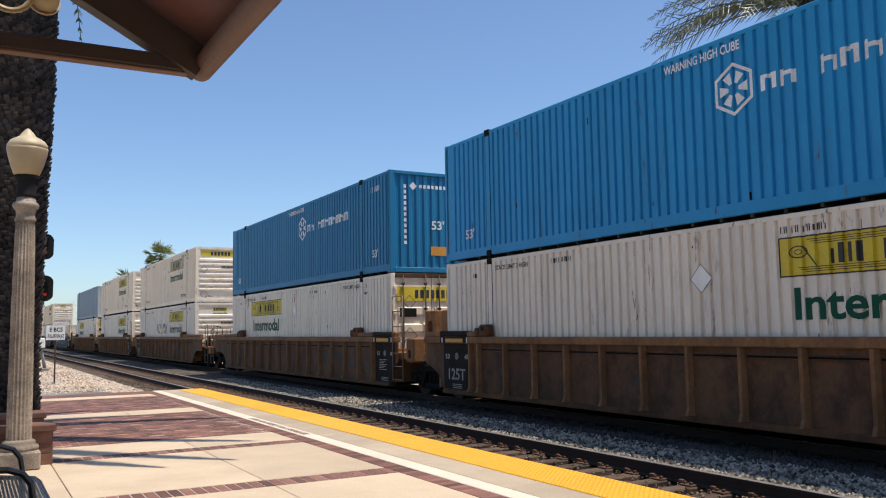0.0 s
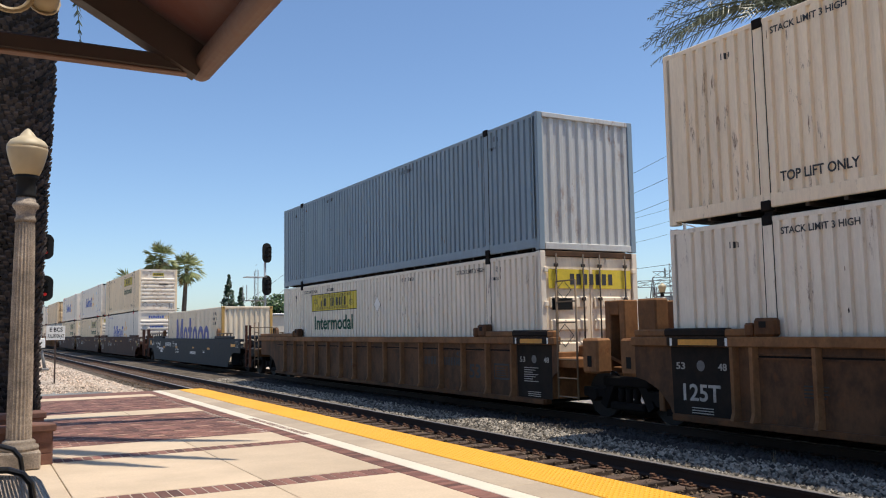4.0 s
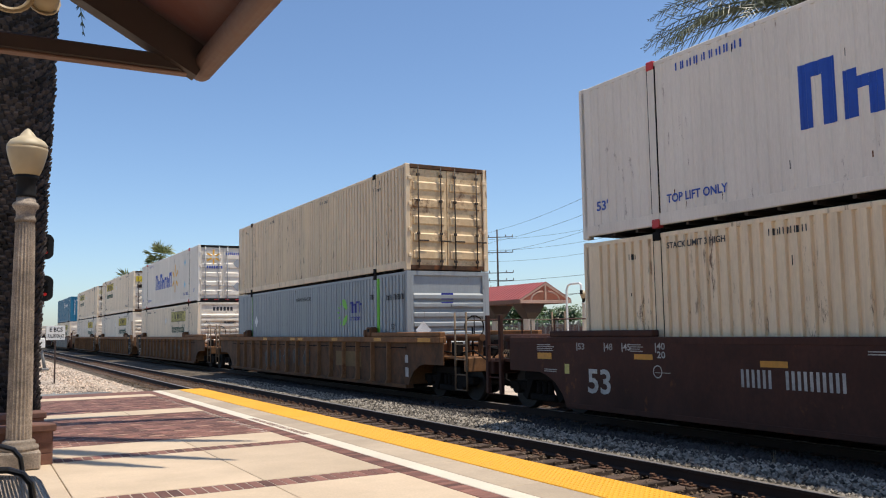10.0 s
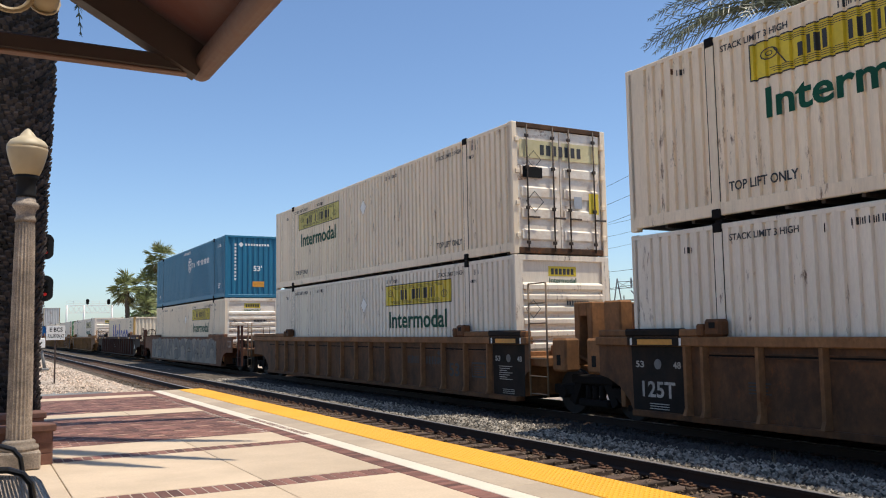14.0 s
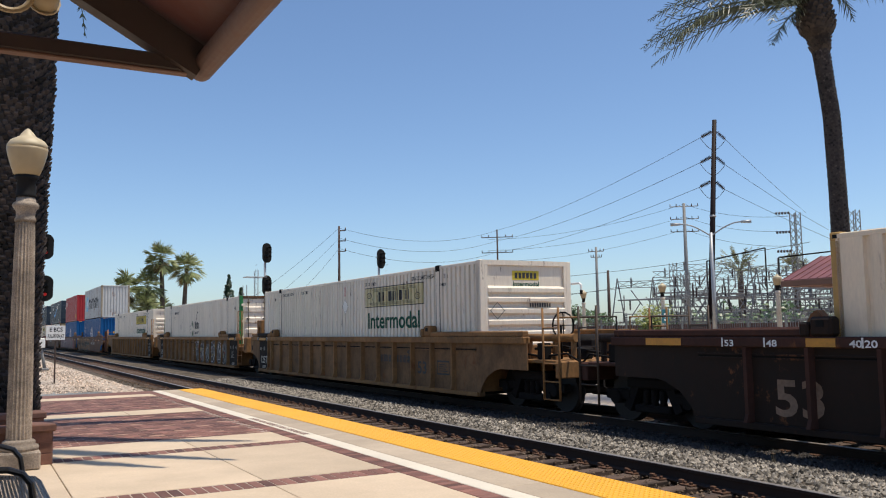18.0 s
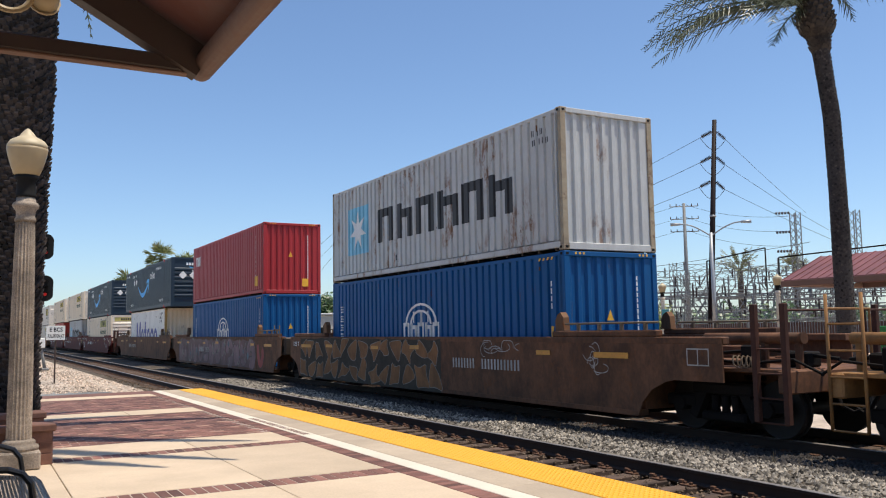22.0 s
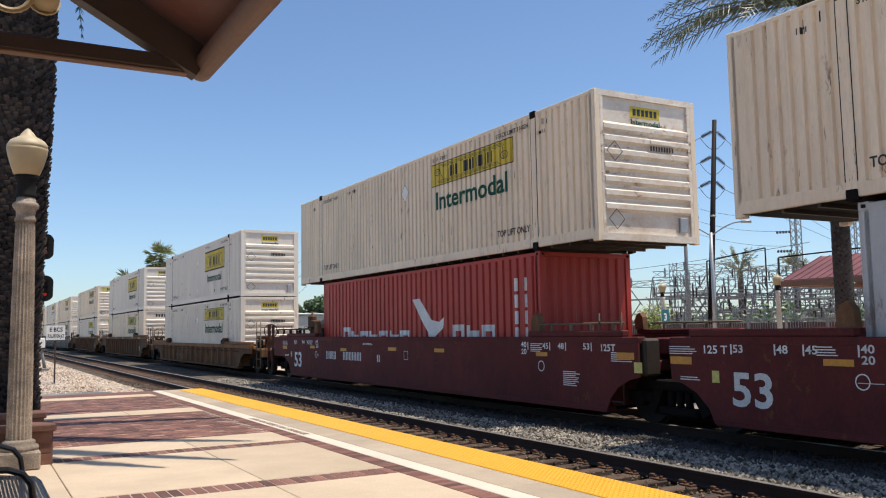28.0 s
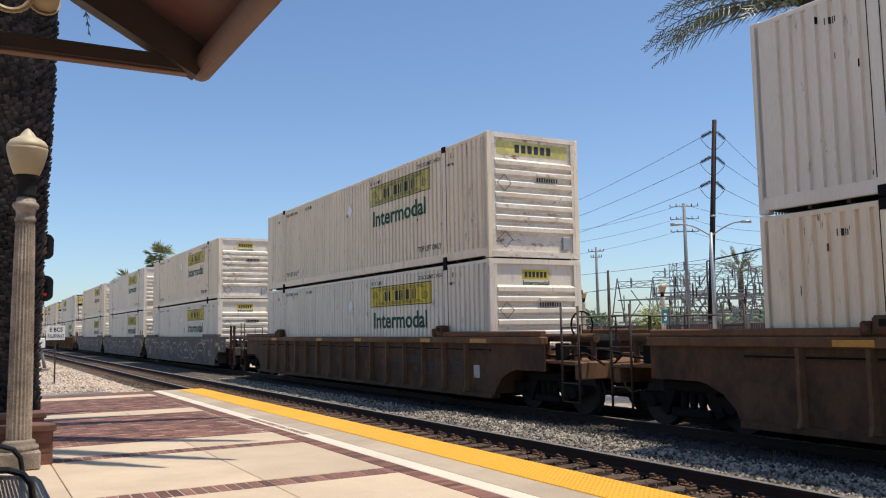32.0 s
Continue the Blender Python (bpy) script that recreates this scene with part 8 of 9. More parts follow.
def speaker_bracket():
    ob = thing("loudspeaker", pose(0.13, 4.9, 3.53), "cream loudspeaker with a curved bracket", "loudspeaker")
    bm = bmesh.new()
    pts = [(0.105 * math.cos(a), 0, 0.02 + 0.105 * math.sin(a)) for a in [math.pi * (0.85 + k * 0.1) for k in range(13)]]
    bent(bm, pts, 0.017, 8)
    part("bracket", bm, GLOBE, ob)
    bm = bmesh.new()
    tube(bm, (0.17, 0.06, 0.02), (0.19, -0.1, 0.06), 0.075, 0.06, 14)
    tube(bm, (0.17, 0.06, 0.02), (0.168, 0.075, 0.016), 0.085, 0.085, 14)
    part("horn", bm, GLOBE, ob)
    bm = bmesh.new()
    tube(bm, (-0.1, 0, 0.06), (-0.12, -0.3, -0.31), 0.016)
    part("stem", bm, TIMBER, ob)


# ---- plants ----
def frond(bm, base, az, el, length, droop, rng, width=0.55, n=46, mat=0, leaf=0.016, dense=True, plume=0.0):
    """An arching feather leaf: a stalk and two rows of narrow leaflets."""
    u = Vector((math.cos(az), math.sin(az), 0))
    side = Vector((-math.sin(az), math.cos(az), 0))
    pts = []
    for k in range(n + 1):
        s = k / n
        pts.append(base + u * (length * (s * math.cos(el) + 0.0)) * (1 - 0.12 * s * s) + Vector((0, 0, length * (s * math.sin(el) - droop * s * s))))
    for k in range(0, n, 4):
        e = min(n, k + 4)
        tube(bm, pts[k], pts[e], 0.03 * (1 - k / n) + 0.006, 0.03 * (1 - e / n) + 0.006, 4, mat, False)
    for k in range(5, n + 1):
        s = k / n
        w = width * math.sin(math.pi * min(1, 0.12 + s * 0.86)) ** 0.7
        d = (pts[k] - pts[k - 1]).normalized()
        for sg in (-1, 1):
            for sub in (0.0, 0.5) if dense else (0.0,):
                p = pts[k] - d * sub * (length / n)
                roll = rng.uniform(-plume, plume)
                out = side * (sg * math.cos(roll)) + side.cross(d) * math.sin(roll)
                tip = p + (out * 0.72 + d * 0.75) * w * rng.uniform(0.8, 1.1) - Vector((0, 0, w * rng.uniform(0.10, 0.5) * (0.5 if plume else 1.0)))
                q = d * leaf
                v = [bm.verts.new(c) for c in (p - q, p + q, p + (tip - p) * 0.6 + q * 0.8, tip, p + (tip - p) * 0.6 - q * 0.8)]
                bm.faces.new(v).material_index = mat


def ring_trunk(path, radii, n=22, rough=0.05, seed=1):
    rng = random.Random(seed)
    bm = bmesh.new()
    rings = []
    for i, (p, r) in enumerate(zip(path, radii)):
        rings.append([bm.verts.new((p[0] + r * (1 + rng.uniform(-rough, rough)) * math.cos(2 * math.pi * k / n), p[1] + r * (1 + rng.uniform(-rough, rough)) * math.sin(2 * math.pi * k / n), p[2])) for k in range(n)])
    for a, b in zip(rings, rings[1:]):
        for k in range(n):
            bm.faces.new((a[k], a[(k + 1) % n], b[(k + 1) % n], b[k]))
    bm.faces.new(rings[-1])
    return bm


def boots(bm, path, radii, count, size, seed, out=0.5, mat=0, thick=0.45):
    """Stubs of old leaf bases, in spirals round a trunk."""
    rng = random.Random(seed)
    for k in range(count):
        f = (k + rng.random() * 0.6) / count
        i = f * (len(path) - 1)
        a = min(int(i), len(path) - 2)
        g = i - a
        c = Vector(path[a]).lerp(Vector(path[a + 1]), g)
        r = radii[a] * (1 - g) + radii[a + 1] * g
        ang = k * 2.39996
        u = Vector((math.cos(ang), math.sin(ang), 0))
        s = Vector((-math.sin(ang), math.cos(ang), 0))
        z = Vector((0, 0, 1))
        w, h = size * rng.uniform(0.8, 1.2), size * rng.uniform(0.5, 0.8) * thick / 0.45
        o = c + u * r * 0.96
        tip = o + u * size * out * rng.uniform(0.7, 1.3) + z * size * rng.uniform(0.25, 0.6)
        v = [bm.verts.new(p) for p in (o - s * w * 0.5 - z * h * 0.5, o + s * w * 0.5 - z * h * 0.5, o + s * w * 0.4 + z * h * 0.5, o - s * w * 0.4 + z * h * 0.5)]
        t = [bm.verts.new(p) for p in (tip - s * w * 0.32, tip + s * w * 0.32, tip + s * w * 0.28 + z * h * 0.3, tip - s * w * 0.28 + z * h * 0.3)]
        for q in range(4):
            bm.faces.new((v[q], v[(q + 1) % 4], t[(q + 1) % 4], t[q])).material_index = mat
        bm.faces.new(t).material_index = mat


CROWNS = []


def date_palm_near():
    ob = thing("palm_tree", pose(0.46, 14.0, 0.0), "tall date palm with a dark rough trunk beside the platform", "palm tree")
    path = [(0.0, 0, 0.0), (0, 0, 1.0), (0, 0, 2.5), (0.0, 0, 4.0), (0.02, 0, 5.5), (0.03, 0, 7.0), (0.03, 0, 8.5), (0.03, 0, 10.0)]
    radii = [0.5, 0.42, 0.44, 0.48, 0.52, 0.52, 0.55, 0.6]
    part("trunk", ring_trunk(path, radii, 30, 0.04, 2), BARK, ob)
    bm = bmesh.new()
    boots(bm, path, radii, 4200, 0.105, 5, 0.62)
    part("leaf_base_cover", bm, BARK, ob)["kind"] = "stuff"
    crown = bmesh.new()
    rng = random.Random(12)
    for k in range(40):
        az = k * 2.39996
        frond(crown, Vector((0, 0, 0)), az, radians(rng.uniform(30, 78)), rng.uniform(4.6, 5.6), rng.uniform(0.10, 0.3), rng, 0.5, 40)
    # long lower fronds that reach out over the platform
    for tx, ty, tz in ((5.9, -1.1, -1.7), (4.35, -5.8, -2.2), (3.5, -5.85, -2.4), (5.1, -4.35, -2.0), (4.1, 1.9, -1.2), (4.5, 0.35, -1.2), (3.5, -2.75, -2.2), (2.4, -4.6, -2.6), (1.6, 2.6, -1.5)):
        reach = math.hypot(tx, ty)
        el = radians(12)
        ln = reach / (0.88 * math.cos(el))
        frond(crown, Vector((0, 0, 0)), math.atan2(ty, tx), el, ln, math.sin(el) - tz / ln, rng, 0.40, 70, 0, 0.036)
    c = part("crown", crown, FROND, ob, "", (0.03, 0, 10.2))
    CROWNS.append((c, (0.03, 0, 10.2), 0.4))
    # one low frond tip that hangs beside the shelter
    bm = bmesh.new()
    rng = random.Random(3)
    tx, ty, tz = 0.75, -1.25, -2.25
    ln = math.hypot(tx, ty) / (0.88 * math.cos(radians(25)))
    frond(bm, Vector((0, 0, 0)), math.atan2(ty, tx), radians(25), ln, math.sin(radians(25)) - tz / ln, rng, 0.25, 34)
    c = part("hanging_frond", bm, FROND, ob, "", (0.1, -0.2, 8.15))
    CROWNS.append((c, (0.1, -0.2, 8.15), 2.2))


def date_palm_far():
    x0, y0 = 21.15, 15.1
    ob = thing("palm_tree", pose(x0, y0, 0.0), "tall slender date palm with a curved dark trunk and arching fronds", "palm tree")
    u = Vector((0.82, -0.57, 0))   # across the view
    path, radii = [], []
    for z, off, r in ((0.0, 0.08, 0.27), (2.0, 0.08, 0.255), (3.5, 0.075, 0.245), (4.4, 0.07, 0.24), (5.5, 0.065, 0.232), (6.6, 0.045, 0.23), (7.6, 0.02, 0.225), (8.6, -0.08, 0.225), (9.45, -0.16, 0.235), (9.85, -0.2, 0.28), (10.05, -0.24, 0.46), (10.35, -0.26, 0.50), (10.9, -0.28, 0.40)):
        path.append((u.x * off, u.y * off, z))
        radii.append(r)
    part("trunk", ring_trunk(path, radii, 18, 0.05, 4), BARK, ob)
    bm = bmesh.new()
    boots(bm, path[:9], radii[:9], 1300, 0.075, 8, 0.3)
    part("leaf_scar_cover", bm, BARK, ob)["kind"] = "stuff"
    bm = bmesh.new()
    boots(bm, path[8:], radii[8:], 260, 0.16, 9, 0.45)
    part("leaf_base_cover", bm, BARK_PALE, ob)["kind"] = "stuff"
    crown = bmesh.new()
    rng = random.Random(21)
    for k in range(44):
        az = k * 2.39996
        frond(crown, Vector((0, 0, 0)), az, radians(rng.uniform(32, 80)), rng.uniform(3.6, 4.6), rng.uniform(0.25, 0.42), rng, 0.5, 40, 0, 0.02, False, 0.9)
    # the lowest leaves, hanging to both sides
    left = math.atan2(0.57, -0.82)
    for k, (da, el, ln, dr) in enumerate(((0.0, 8, 5.6, 0.27), (0.2, 3, 5.5, 0.28), (-0.22, 12, 5.5, 0.29), (0.1, 17, 5.6, 0.30), (-0.4, 16, 5.2, 0.30), (0.42, 6, 5.2, 0.31), (-0.1, 2, 5.2, 0.26), (3.14, 26, 4.4, 0.30), (2.8, 30, 4.4, 0.34), (3.5, 28, 4.2, 0.36), (0.5, -18, 2.0, 0.34), (0.3, 12, 5.7, 0.31), (-0.3, 20, 5.6, 0.34), (0.05, 24, 5.4, 0.36), (0.6, 14, 5.0, 0.34), (-0.55, 24, 5.2, 0.38), (3.2, 60, 2.5, 1.1), (0.15, 30, 5.6, 0.42), (-0.15, 10, 5.0, 0.30), (0.35, 22, 5.4, 0.38), (0.75, 5, 4.2, 0.34), (0.9, 2, 3.6, 0.36))):
        frond(crown, Vector((0, 0, 0)), left + da, radians(el - 2 if el < 25 else el), ln, dr * (1.12 if el < 30 else 1.0), rng, 0.58, 48, 0, 0.020, False, 0.9)
    at = (path[-1][0], path[-1][1], 10.9)
    c = part("crown", crown, [FROND, FROND_DRY], ob, "", at)
    CROWNS.append((c, at, 0.5))


def fan_palm(x, y, h, seed, size=2.2):
    ob = thing("palm_tree", pose(x, y, 0), "distant fan palm with a shaggy green crown", "palm tree", "palms beyond the tracks")
    rng = random.Random(seed)
    lean = rng.uniform(-0.5, 0.5)
    path = [(lean * (k / 6) ** 2, 0, h * k / 6) for k in range(7)]
    part("trunk", ring_trunk(path, [0.40 - 0.02 * k for k in range(7)], 10, 0.06, seed), WOOD_TRUNK, ob)
    crown, skirt = bmesh.new(), bmesh.new()
    for k in range(58):
        low = k >= 46
        bm = skirt if low else crown
        az, el = rng.uniform(0, 2 * math.pi), radians(rng.uniform(-80, -45) if low else rng.uniform(-50, 80))
        d = Vector((math.cos(az) * math.cos(el), math.sin(az) * math.cos(el), math.sin(el)))
        s = Vector((-math.sin(az), math.cos(az), 0))
        r = size * rng.uniform(0.7, 1.1) * (0.75 if low else 1.0)
        hub = d * r * rng.uniform(0.4, 0.68)
        tube(bm, (0, 0, 0), hub, 0.035, 0.02, 4)
        for j in range(13):
            a = (j - 6) / 6 * 1.35
            tip = hub + (d * math.cos(a) + s * math.sin(a)) * r * 0.6 - Vector((0, 0, rng.uniform(0.0, 0.6) * r * 0.5))
            m = hub + (tip - hub) * 0.55
            q = s * 0.085 + Vector((0, 0, 0.06))
            bm.faces.new([bm.verts.new(p) for p in (hub, m - q, tip, m + q)])
    part("crown", crown, FAN_LEAF, ob, "", (lean, 0, h))
    part("dry_skirt", skirt, FROND_DRY, ob, "skirt of dry hanging leaves", (lean, 0, h))


def plume_palm(x, y, h, seed, length):
    ob = thing("palm_tree", pose(x, y, 0), "pale olive date palm behind the substation", "palm tree", "palms beyond the tracks")
    rng = random.Random(seed)
    path = [(0, 0, h * k / 6) for k in range(7)]
    part("trunk", ring_trunk(path, [0.34 - 0.01 * k for k in range(7)], 10, 0.06, seed), WOOD_TRUNK, ob)
    crown = bmesh.new()
    for k in range(40):
        frond(crown, Vector((0, 0, 0)), k * 2.39996, radians(rng.uniform(-5, 80)), length * rng.uniform(0.8, 1.1), rng.uniform(0.2, 0.45), rng, 0.5, 20, 0, 0.035, False, 0.9)
    part("crown", crown, OLIVE_FROND, ob, "", (0, 0, h))


def leafy(bm, c, r, n, size, rng, squash=1.0):
    for k in range(n):
        while True:
            p = Vector((rng.uniform(-1, 1), rng.uniform(-1, 1), rng.uniform(-1, 1)))
            if 0.25 < p.length < 1:
                break
        p = Vector(c) + Vector((p.x * r, p.y * r, p.z * r * squash))
        a = Vector((rng.uniform(-1, 1), rng.uniform(-1, 1), rng.uniform(-1, 1))).normalized()
        b = a.orthogonal().normalized()
        s = size * rng.uniform(0.6, 1.3)
        bm.faces.new([bm.verts.new(q) for q in (p - a * s, p - b * s * 0.6, p + a * s, p + b * s * 0.6)])


def broad_tree(x, y, h, r, seed, mat=None, label="green leafy tree beyond the tracks"):
    ob = thing("tree", pose(x, y, -0.2), label, "tree")
    rng = random.Random(seed)
    bm = bmesh.new()
    tube(bm, (0, 0, 0), (0.1, 0, h * 0.55), 0.05 * h * 0.5, 0.03 * h * 0.4, 8)
    for k in range(6):
        a = rng.uniform(0, 6.28)
        tube(bm, (0.05, 0, h * rng.uniform(0.3, 0.5)), (r * 0.7 * math.cos(a), r * 0.7 * math.sin(a), h * rng.uniform(0.6, 0.9)), 0.02 * h * 0.4, 0.01, 6)
    part("trunk", bm, WOOD_TRUNK, ob)
    bm = bmesh.new()
    for k in range(13):
        a = rng.uniform(0, 6.28)
        d = r * rng.uniform(0.1, 0.75)
        leafy(bm, (d * math.cos(a), d * math.sin(a), h * rng.uniform(0.5, 0.92)), r * rng.uniform(0.3, 0.5), 230, r * 0.075, rng, 0.8)
    part("crown", bm, mat or FOLIAGE, ob)


def conifer(x, y, h, seed):
    ob = thing("conifer", pose(x, y, -0.2), "dark green conical conifer beyond the tracks", "tree")
    rng = random.Random(seed)
    bm = bmesh.new()
    tube(bm, (0, 0, 0), (0, 0, h * 0.95), 0.2, 0.03, 8)
    part("trunk", bm, WOOD_TRUNK, ob)
    bm = bmesh.new()
    for k in range(120):
        f = rng.uniform(0.1, 1) ** 0.8
        a = rng.uniform(0, 6.28)
        d = (1 - f) * h * 0.19 * rng.uniform(0.5, 1.15)
        leafy(bm, (d * math.cos(a), d * math.sin(a), h * f), 0.16 + (1 - f) * h * 0.06, 45, 0.13, rng, 0.8)
    part("crown", bm, FOLIAGE_DARK, ob)
# ---- signals, signs, poles and the far side ----
def signal_head(parent, at, lit, turn=0.0):
    """An oval black backplate with hooded lenses."""
    bm = bmesh.new()
    out = []
    for k in range(24):
        a = 2 * math.pi * k / 24
        out.append((0.35 * math.cos(a), 0.33 * math.sin(a) + (0.28 if math.sin(a) >= 0 else -0.28)))
    va = [bm.verts.new((p, 0.0, q)) for p, q in out]
    vb = [bm.verts.new((p, 0.03, q)) for p, q in out]
    bm.faces.new(va)
    bm.faces.new(vb[::-1])
    for k in range(24):
        bm.faces.new((va[k], vb[k], vb[(k + 1) % 24], va[(k + 1) % 24]))
    rbox(bm, -0.16, 0.16, 0.03, 0.2, -0.42, 0.42, 0.03)
    plate = part("backplate", bm, BLACK, parent)
    plate.matrix_basis = Matrix.Translation(at) @ Matrix.Rotation(turn, 4, "Z")
    for z in (0.28, 0.0, -0.28):
        bm = bmesh.new()
        for k in range(10):
            a, b = math.pi * (k / 10), math.pi * ((k + 1) / 10)
            p = [(0.12 * math.cos(t), yy, z + 0.12 * math.sin(t)) for t in (a, b) for yy in (-0.01, -0.28)]
            bm.faces.new([bm.verts.new(p[q]) for q in (0, 1, 3, 2)])
        part("hood", bm, BLACK, plate)
    if lit:
        bm = bmesh.new()
        lathe(bm, [(0.075, 0.0), (0.07, 0.02), (0.04, 0.03)], 16)
        for v in bm.verts:
            v.co = Vector((v.co.x, -0.012 - v.co.z, v.co.y - 0.28))
        part("lens", bm, SIGNAL_LENS, plate, "glowing red lens")
    return plate


def left_signal():
    ob = thing("railway_signal", pose(2.86, 43.9, 0.1), "galvanised mast with two black signal heads showing red", "railway signal")
    bm = bmesh.new()
    tube(bm, (0, 0, 1.0), (0.05, 0, 6.6), 0.075, 0.06, 12)
    part("mast", bm, GALV, ob)
    bm = bmesh.new()
    for x, y in ((-0.24, -0.24), (0.24, -0.24), (0.24, 0.24), (-0.24, 0.24)):
        tube(bm, (x, y, 0.1), (x * 0.3, y * 0.3, 1.05), 0.06, 0.05, 6)
    rbox(bm, -0.4, 0.4, -0.4, 0.4, 0.0, 0.1, 0.02)
    part("splayed_base", bm, LATTICE, ob)
    bm = bmesh.new()
    rbox(bm, -0.22, 0.22, -0.32, -0.08, 1.05, 1.5, 0.03)
    part("junction_box", bm, SIGN_WHITE, ob, "pale metal junction box")
    signal_head(ob, (0.16, -0.2, 3.83), True)
    signal_head(ob, (0.14, -0.2, 5.8), True)
    bm = bmesh.new()
    for z in (3.6, 4.05, 5.6, 6.0, 3.0, 4.9):
        tube(bm, (-0.18, 0, z), (0.16, -0.1, z), 0.03, 0.03, 6)
    part("bracket", bm, GALV, ob)


def far_signal(x, y, heads, label, cage):
    ob = thing("railway_signal", pose(x, y, -0.2), label, "railway signal", "signals beyond the train")
    bm = bmesh.new()
    tube(bm, (0, 0, 0), (0, 0, heads[0] + 0.5), 0.09, 0.07, 10)
    part("mast", bm, GALV, ob)
    for z in heads:
        signal_head(ob, (0.05, -0.25, z), False, 0.35)
    bm = bmesh.new()
    s = 1 if cage else -1
    for z in ([heads[-1] - 0.9, heads[-1] + 0.3] if cage else [heads[0] - 1.5]):
        for dx, dy in ((0.1, -0.4), (0.1, 0.4)):
            tube(bm, (0, dy, z), (s * 1.25, dy, z), 0.025, 0.025, 5)
        tube(bm, (s * 1.25, -0.4, z), (s * 1.25, 0.4, z), 0.025, 0.025, 5)
    for dy in (-0.4, 0.4):
        tube(bm, (s * 1.25, dy, heads[-1] - 0.9), (s * 1.25, dy, heads[-1] + (0.3 if cage else 0.0)), 0.025, 0.025, 5)
        tube(bm, (s * 0.55, dy, heads[-1] - 0.9), (s * 0.55, dy, heads[-1] + 0.9), 0.022, 0.022, 5)
    for k in range(16):
        z = 0.3 + k * 0.38
        tube(bm, (s * 0.55, -0.2, z), (s * 0.55, 0.2, z), 0.012, 0.012, 4)
    tube(bm, (s * 0.55, -0.2, 0), (s * 0.55, -0.2, heads[-1] + 1), 0.016, 0.016, 4)
    tube(bm, (s * 0.55, 0.2, 0), (s * 0.55, 0.2, heads[-1] + 1), 0.016, 0.016, 4)
    part("ladder_cage", bm, GALV, ob)
    bm = bmesh.new()
    rbox(bm, min(0, s * 1.2), max(0, s * 1.2), -0.4, 0.4, heads[-1] - 0.95, heads[-1] - 0.9, 0.01)
    part("grating", bm, LATTICE, ob)


def signal_bridge():
    """A white truss over the tracks, far along the line, with two signal heads on it."""
    ob = thing("signal_bridge", pose(0, 230, 0), "white steel signal bridge across the far tracks", "signal bridge")
    x0, x1, z0, z1 = 20.9, 31.5, 7.2, 9.1
    for x in (x0, x0 + 4.0, x1):
        bm = bmesh.new()
        for dy in (-0.6, 0.6):
            tube(bm, (x, dy, -0.3), (x, dy, z1), 0.16, 0.16, 6)
        for k in range(6):
            z = z0 * k / 6
            tube(bm, (x, -0.6, z), (x, 0.6, z + z0 / 6), 0.07, 0.07, 4)
        part("leg", bm, SIGN_WHITE, ob)
    bm = bmesh.new()
    truss_bar(bm, (x0 - 0.3, 0, z0), (x1 + 0.3, 0, z0), z1 - z0, 9, 0.10)
    part("truss", bm, SIGN_WHITE, ob)
    bm = bmesh.new()
    for dz in (0.55, 1.1):
        tube(bm, (x0, 0, z1 + dz), (x1, 0, z1 + dz), 0.05, 0.05, 4)
    for k in range(8):
        x = x0 + (x1 - x0) * k / 7
        tube(bm, (x, 0, z1), (x, 0, z1 + 1.1), 0.05, 0.05, 4)
    part("walkway_rail", bm, SIGN_WHITE, ob)
    for x in (x0 + 4.7, x1 - 0.9):
        signal_head(ob, (x, -0.8, z1 + 0.9), False).scale = (1.15, 1.15, 1.15)


def control_point_sign():
    ob = thing("sign_post", pose(2.60, 32.3, 0.06), "white rectangular railway sign on a thin steel post", "sign")
    bm = bmesh.new()
    rbox(bm, -0.025, 0.025, -0.02, 0.02, 0, 2.0, 0.005)
    part("post", bm, POLE_WOOD, ob)
    bm = bmesh.new()
    rbox(bm, -0.3, 0.3, -0.04, -0.022, 1.5, 1.99, 0.006)
    b = part("sign_board", bm, SIGN_WHITE, ob)
    lettering("lettering", "E BCS", 0.2, INK, b, END_TURN, (-0.2, -0.044, 1.79), 0.42)
    lettering("lettering", "FULLERTON JCT", 0.17, INK, b, END_TURN, (-0.25, -0.044, 1.58), 0.52)


def wire(name, a, b, sag, r, label, n=16):
    bm = bmesh.new()
    a, b = Vector(a), Vector(b)
    pts = [a.lerp(b, k / n) - Vector((0, 0, sag * 4 * (k / n) * (1 - k / n))) for k in range(n + 1)]
    bent(bm, pts, r, 4)
    ob = new(name, mesh_of(name, bm, CABLE))
    return tagged(ob, label, "cable", "overhead wires")


def pole(x, y, h, arms, mat, label, r=0.17, stacked=False):
    ob = thing("utility_pole", pose(x, y, -0.3), label, "utility pole", "poles beyond the tracks")
    bm = bmesh.new()
    tube(bm, (0, 0, 0), (0, 0, h + 0.3), r, r * 0.62, 10)
    part("pole", bm, mat, ob)
    u = Vector((0.78, -0.62, 0))
    for z, w in arms:
        bm = bmesh.new()
        tube(bm, u * (0 if stacked else -w) + Vector((0, 0, z)), u * w + Vector((0, 0, z)), 0.06, 0.06, 5)
        part("crossarm", bm, mat, ob)
        for s in (1,) if stacked else (-1, -0.55, 0.55, 1):
            bm = bmesh.new()
            p = u * (w * s) + Vector((0, 0, z))
            tube(bm, p, p + Vector((0, 0, 0.35)), 0.07, 0.05, 6)
            part("insulator", bm, INSUL, ob)
    return ob


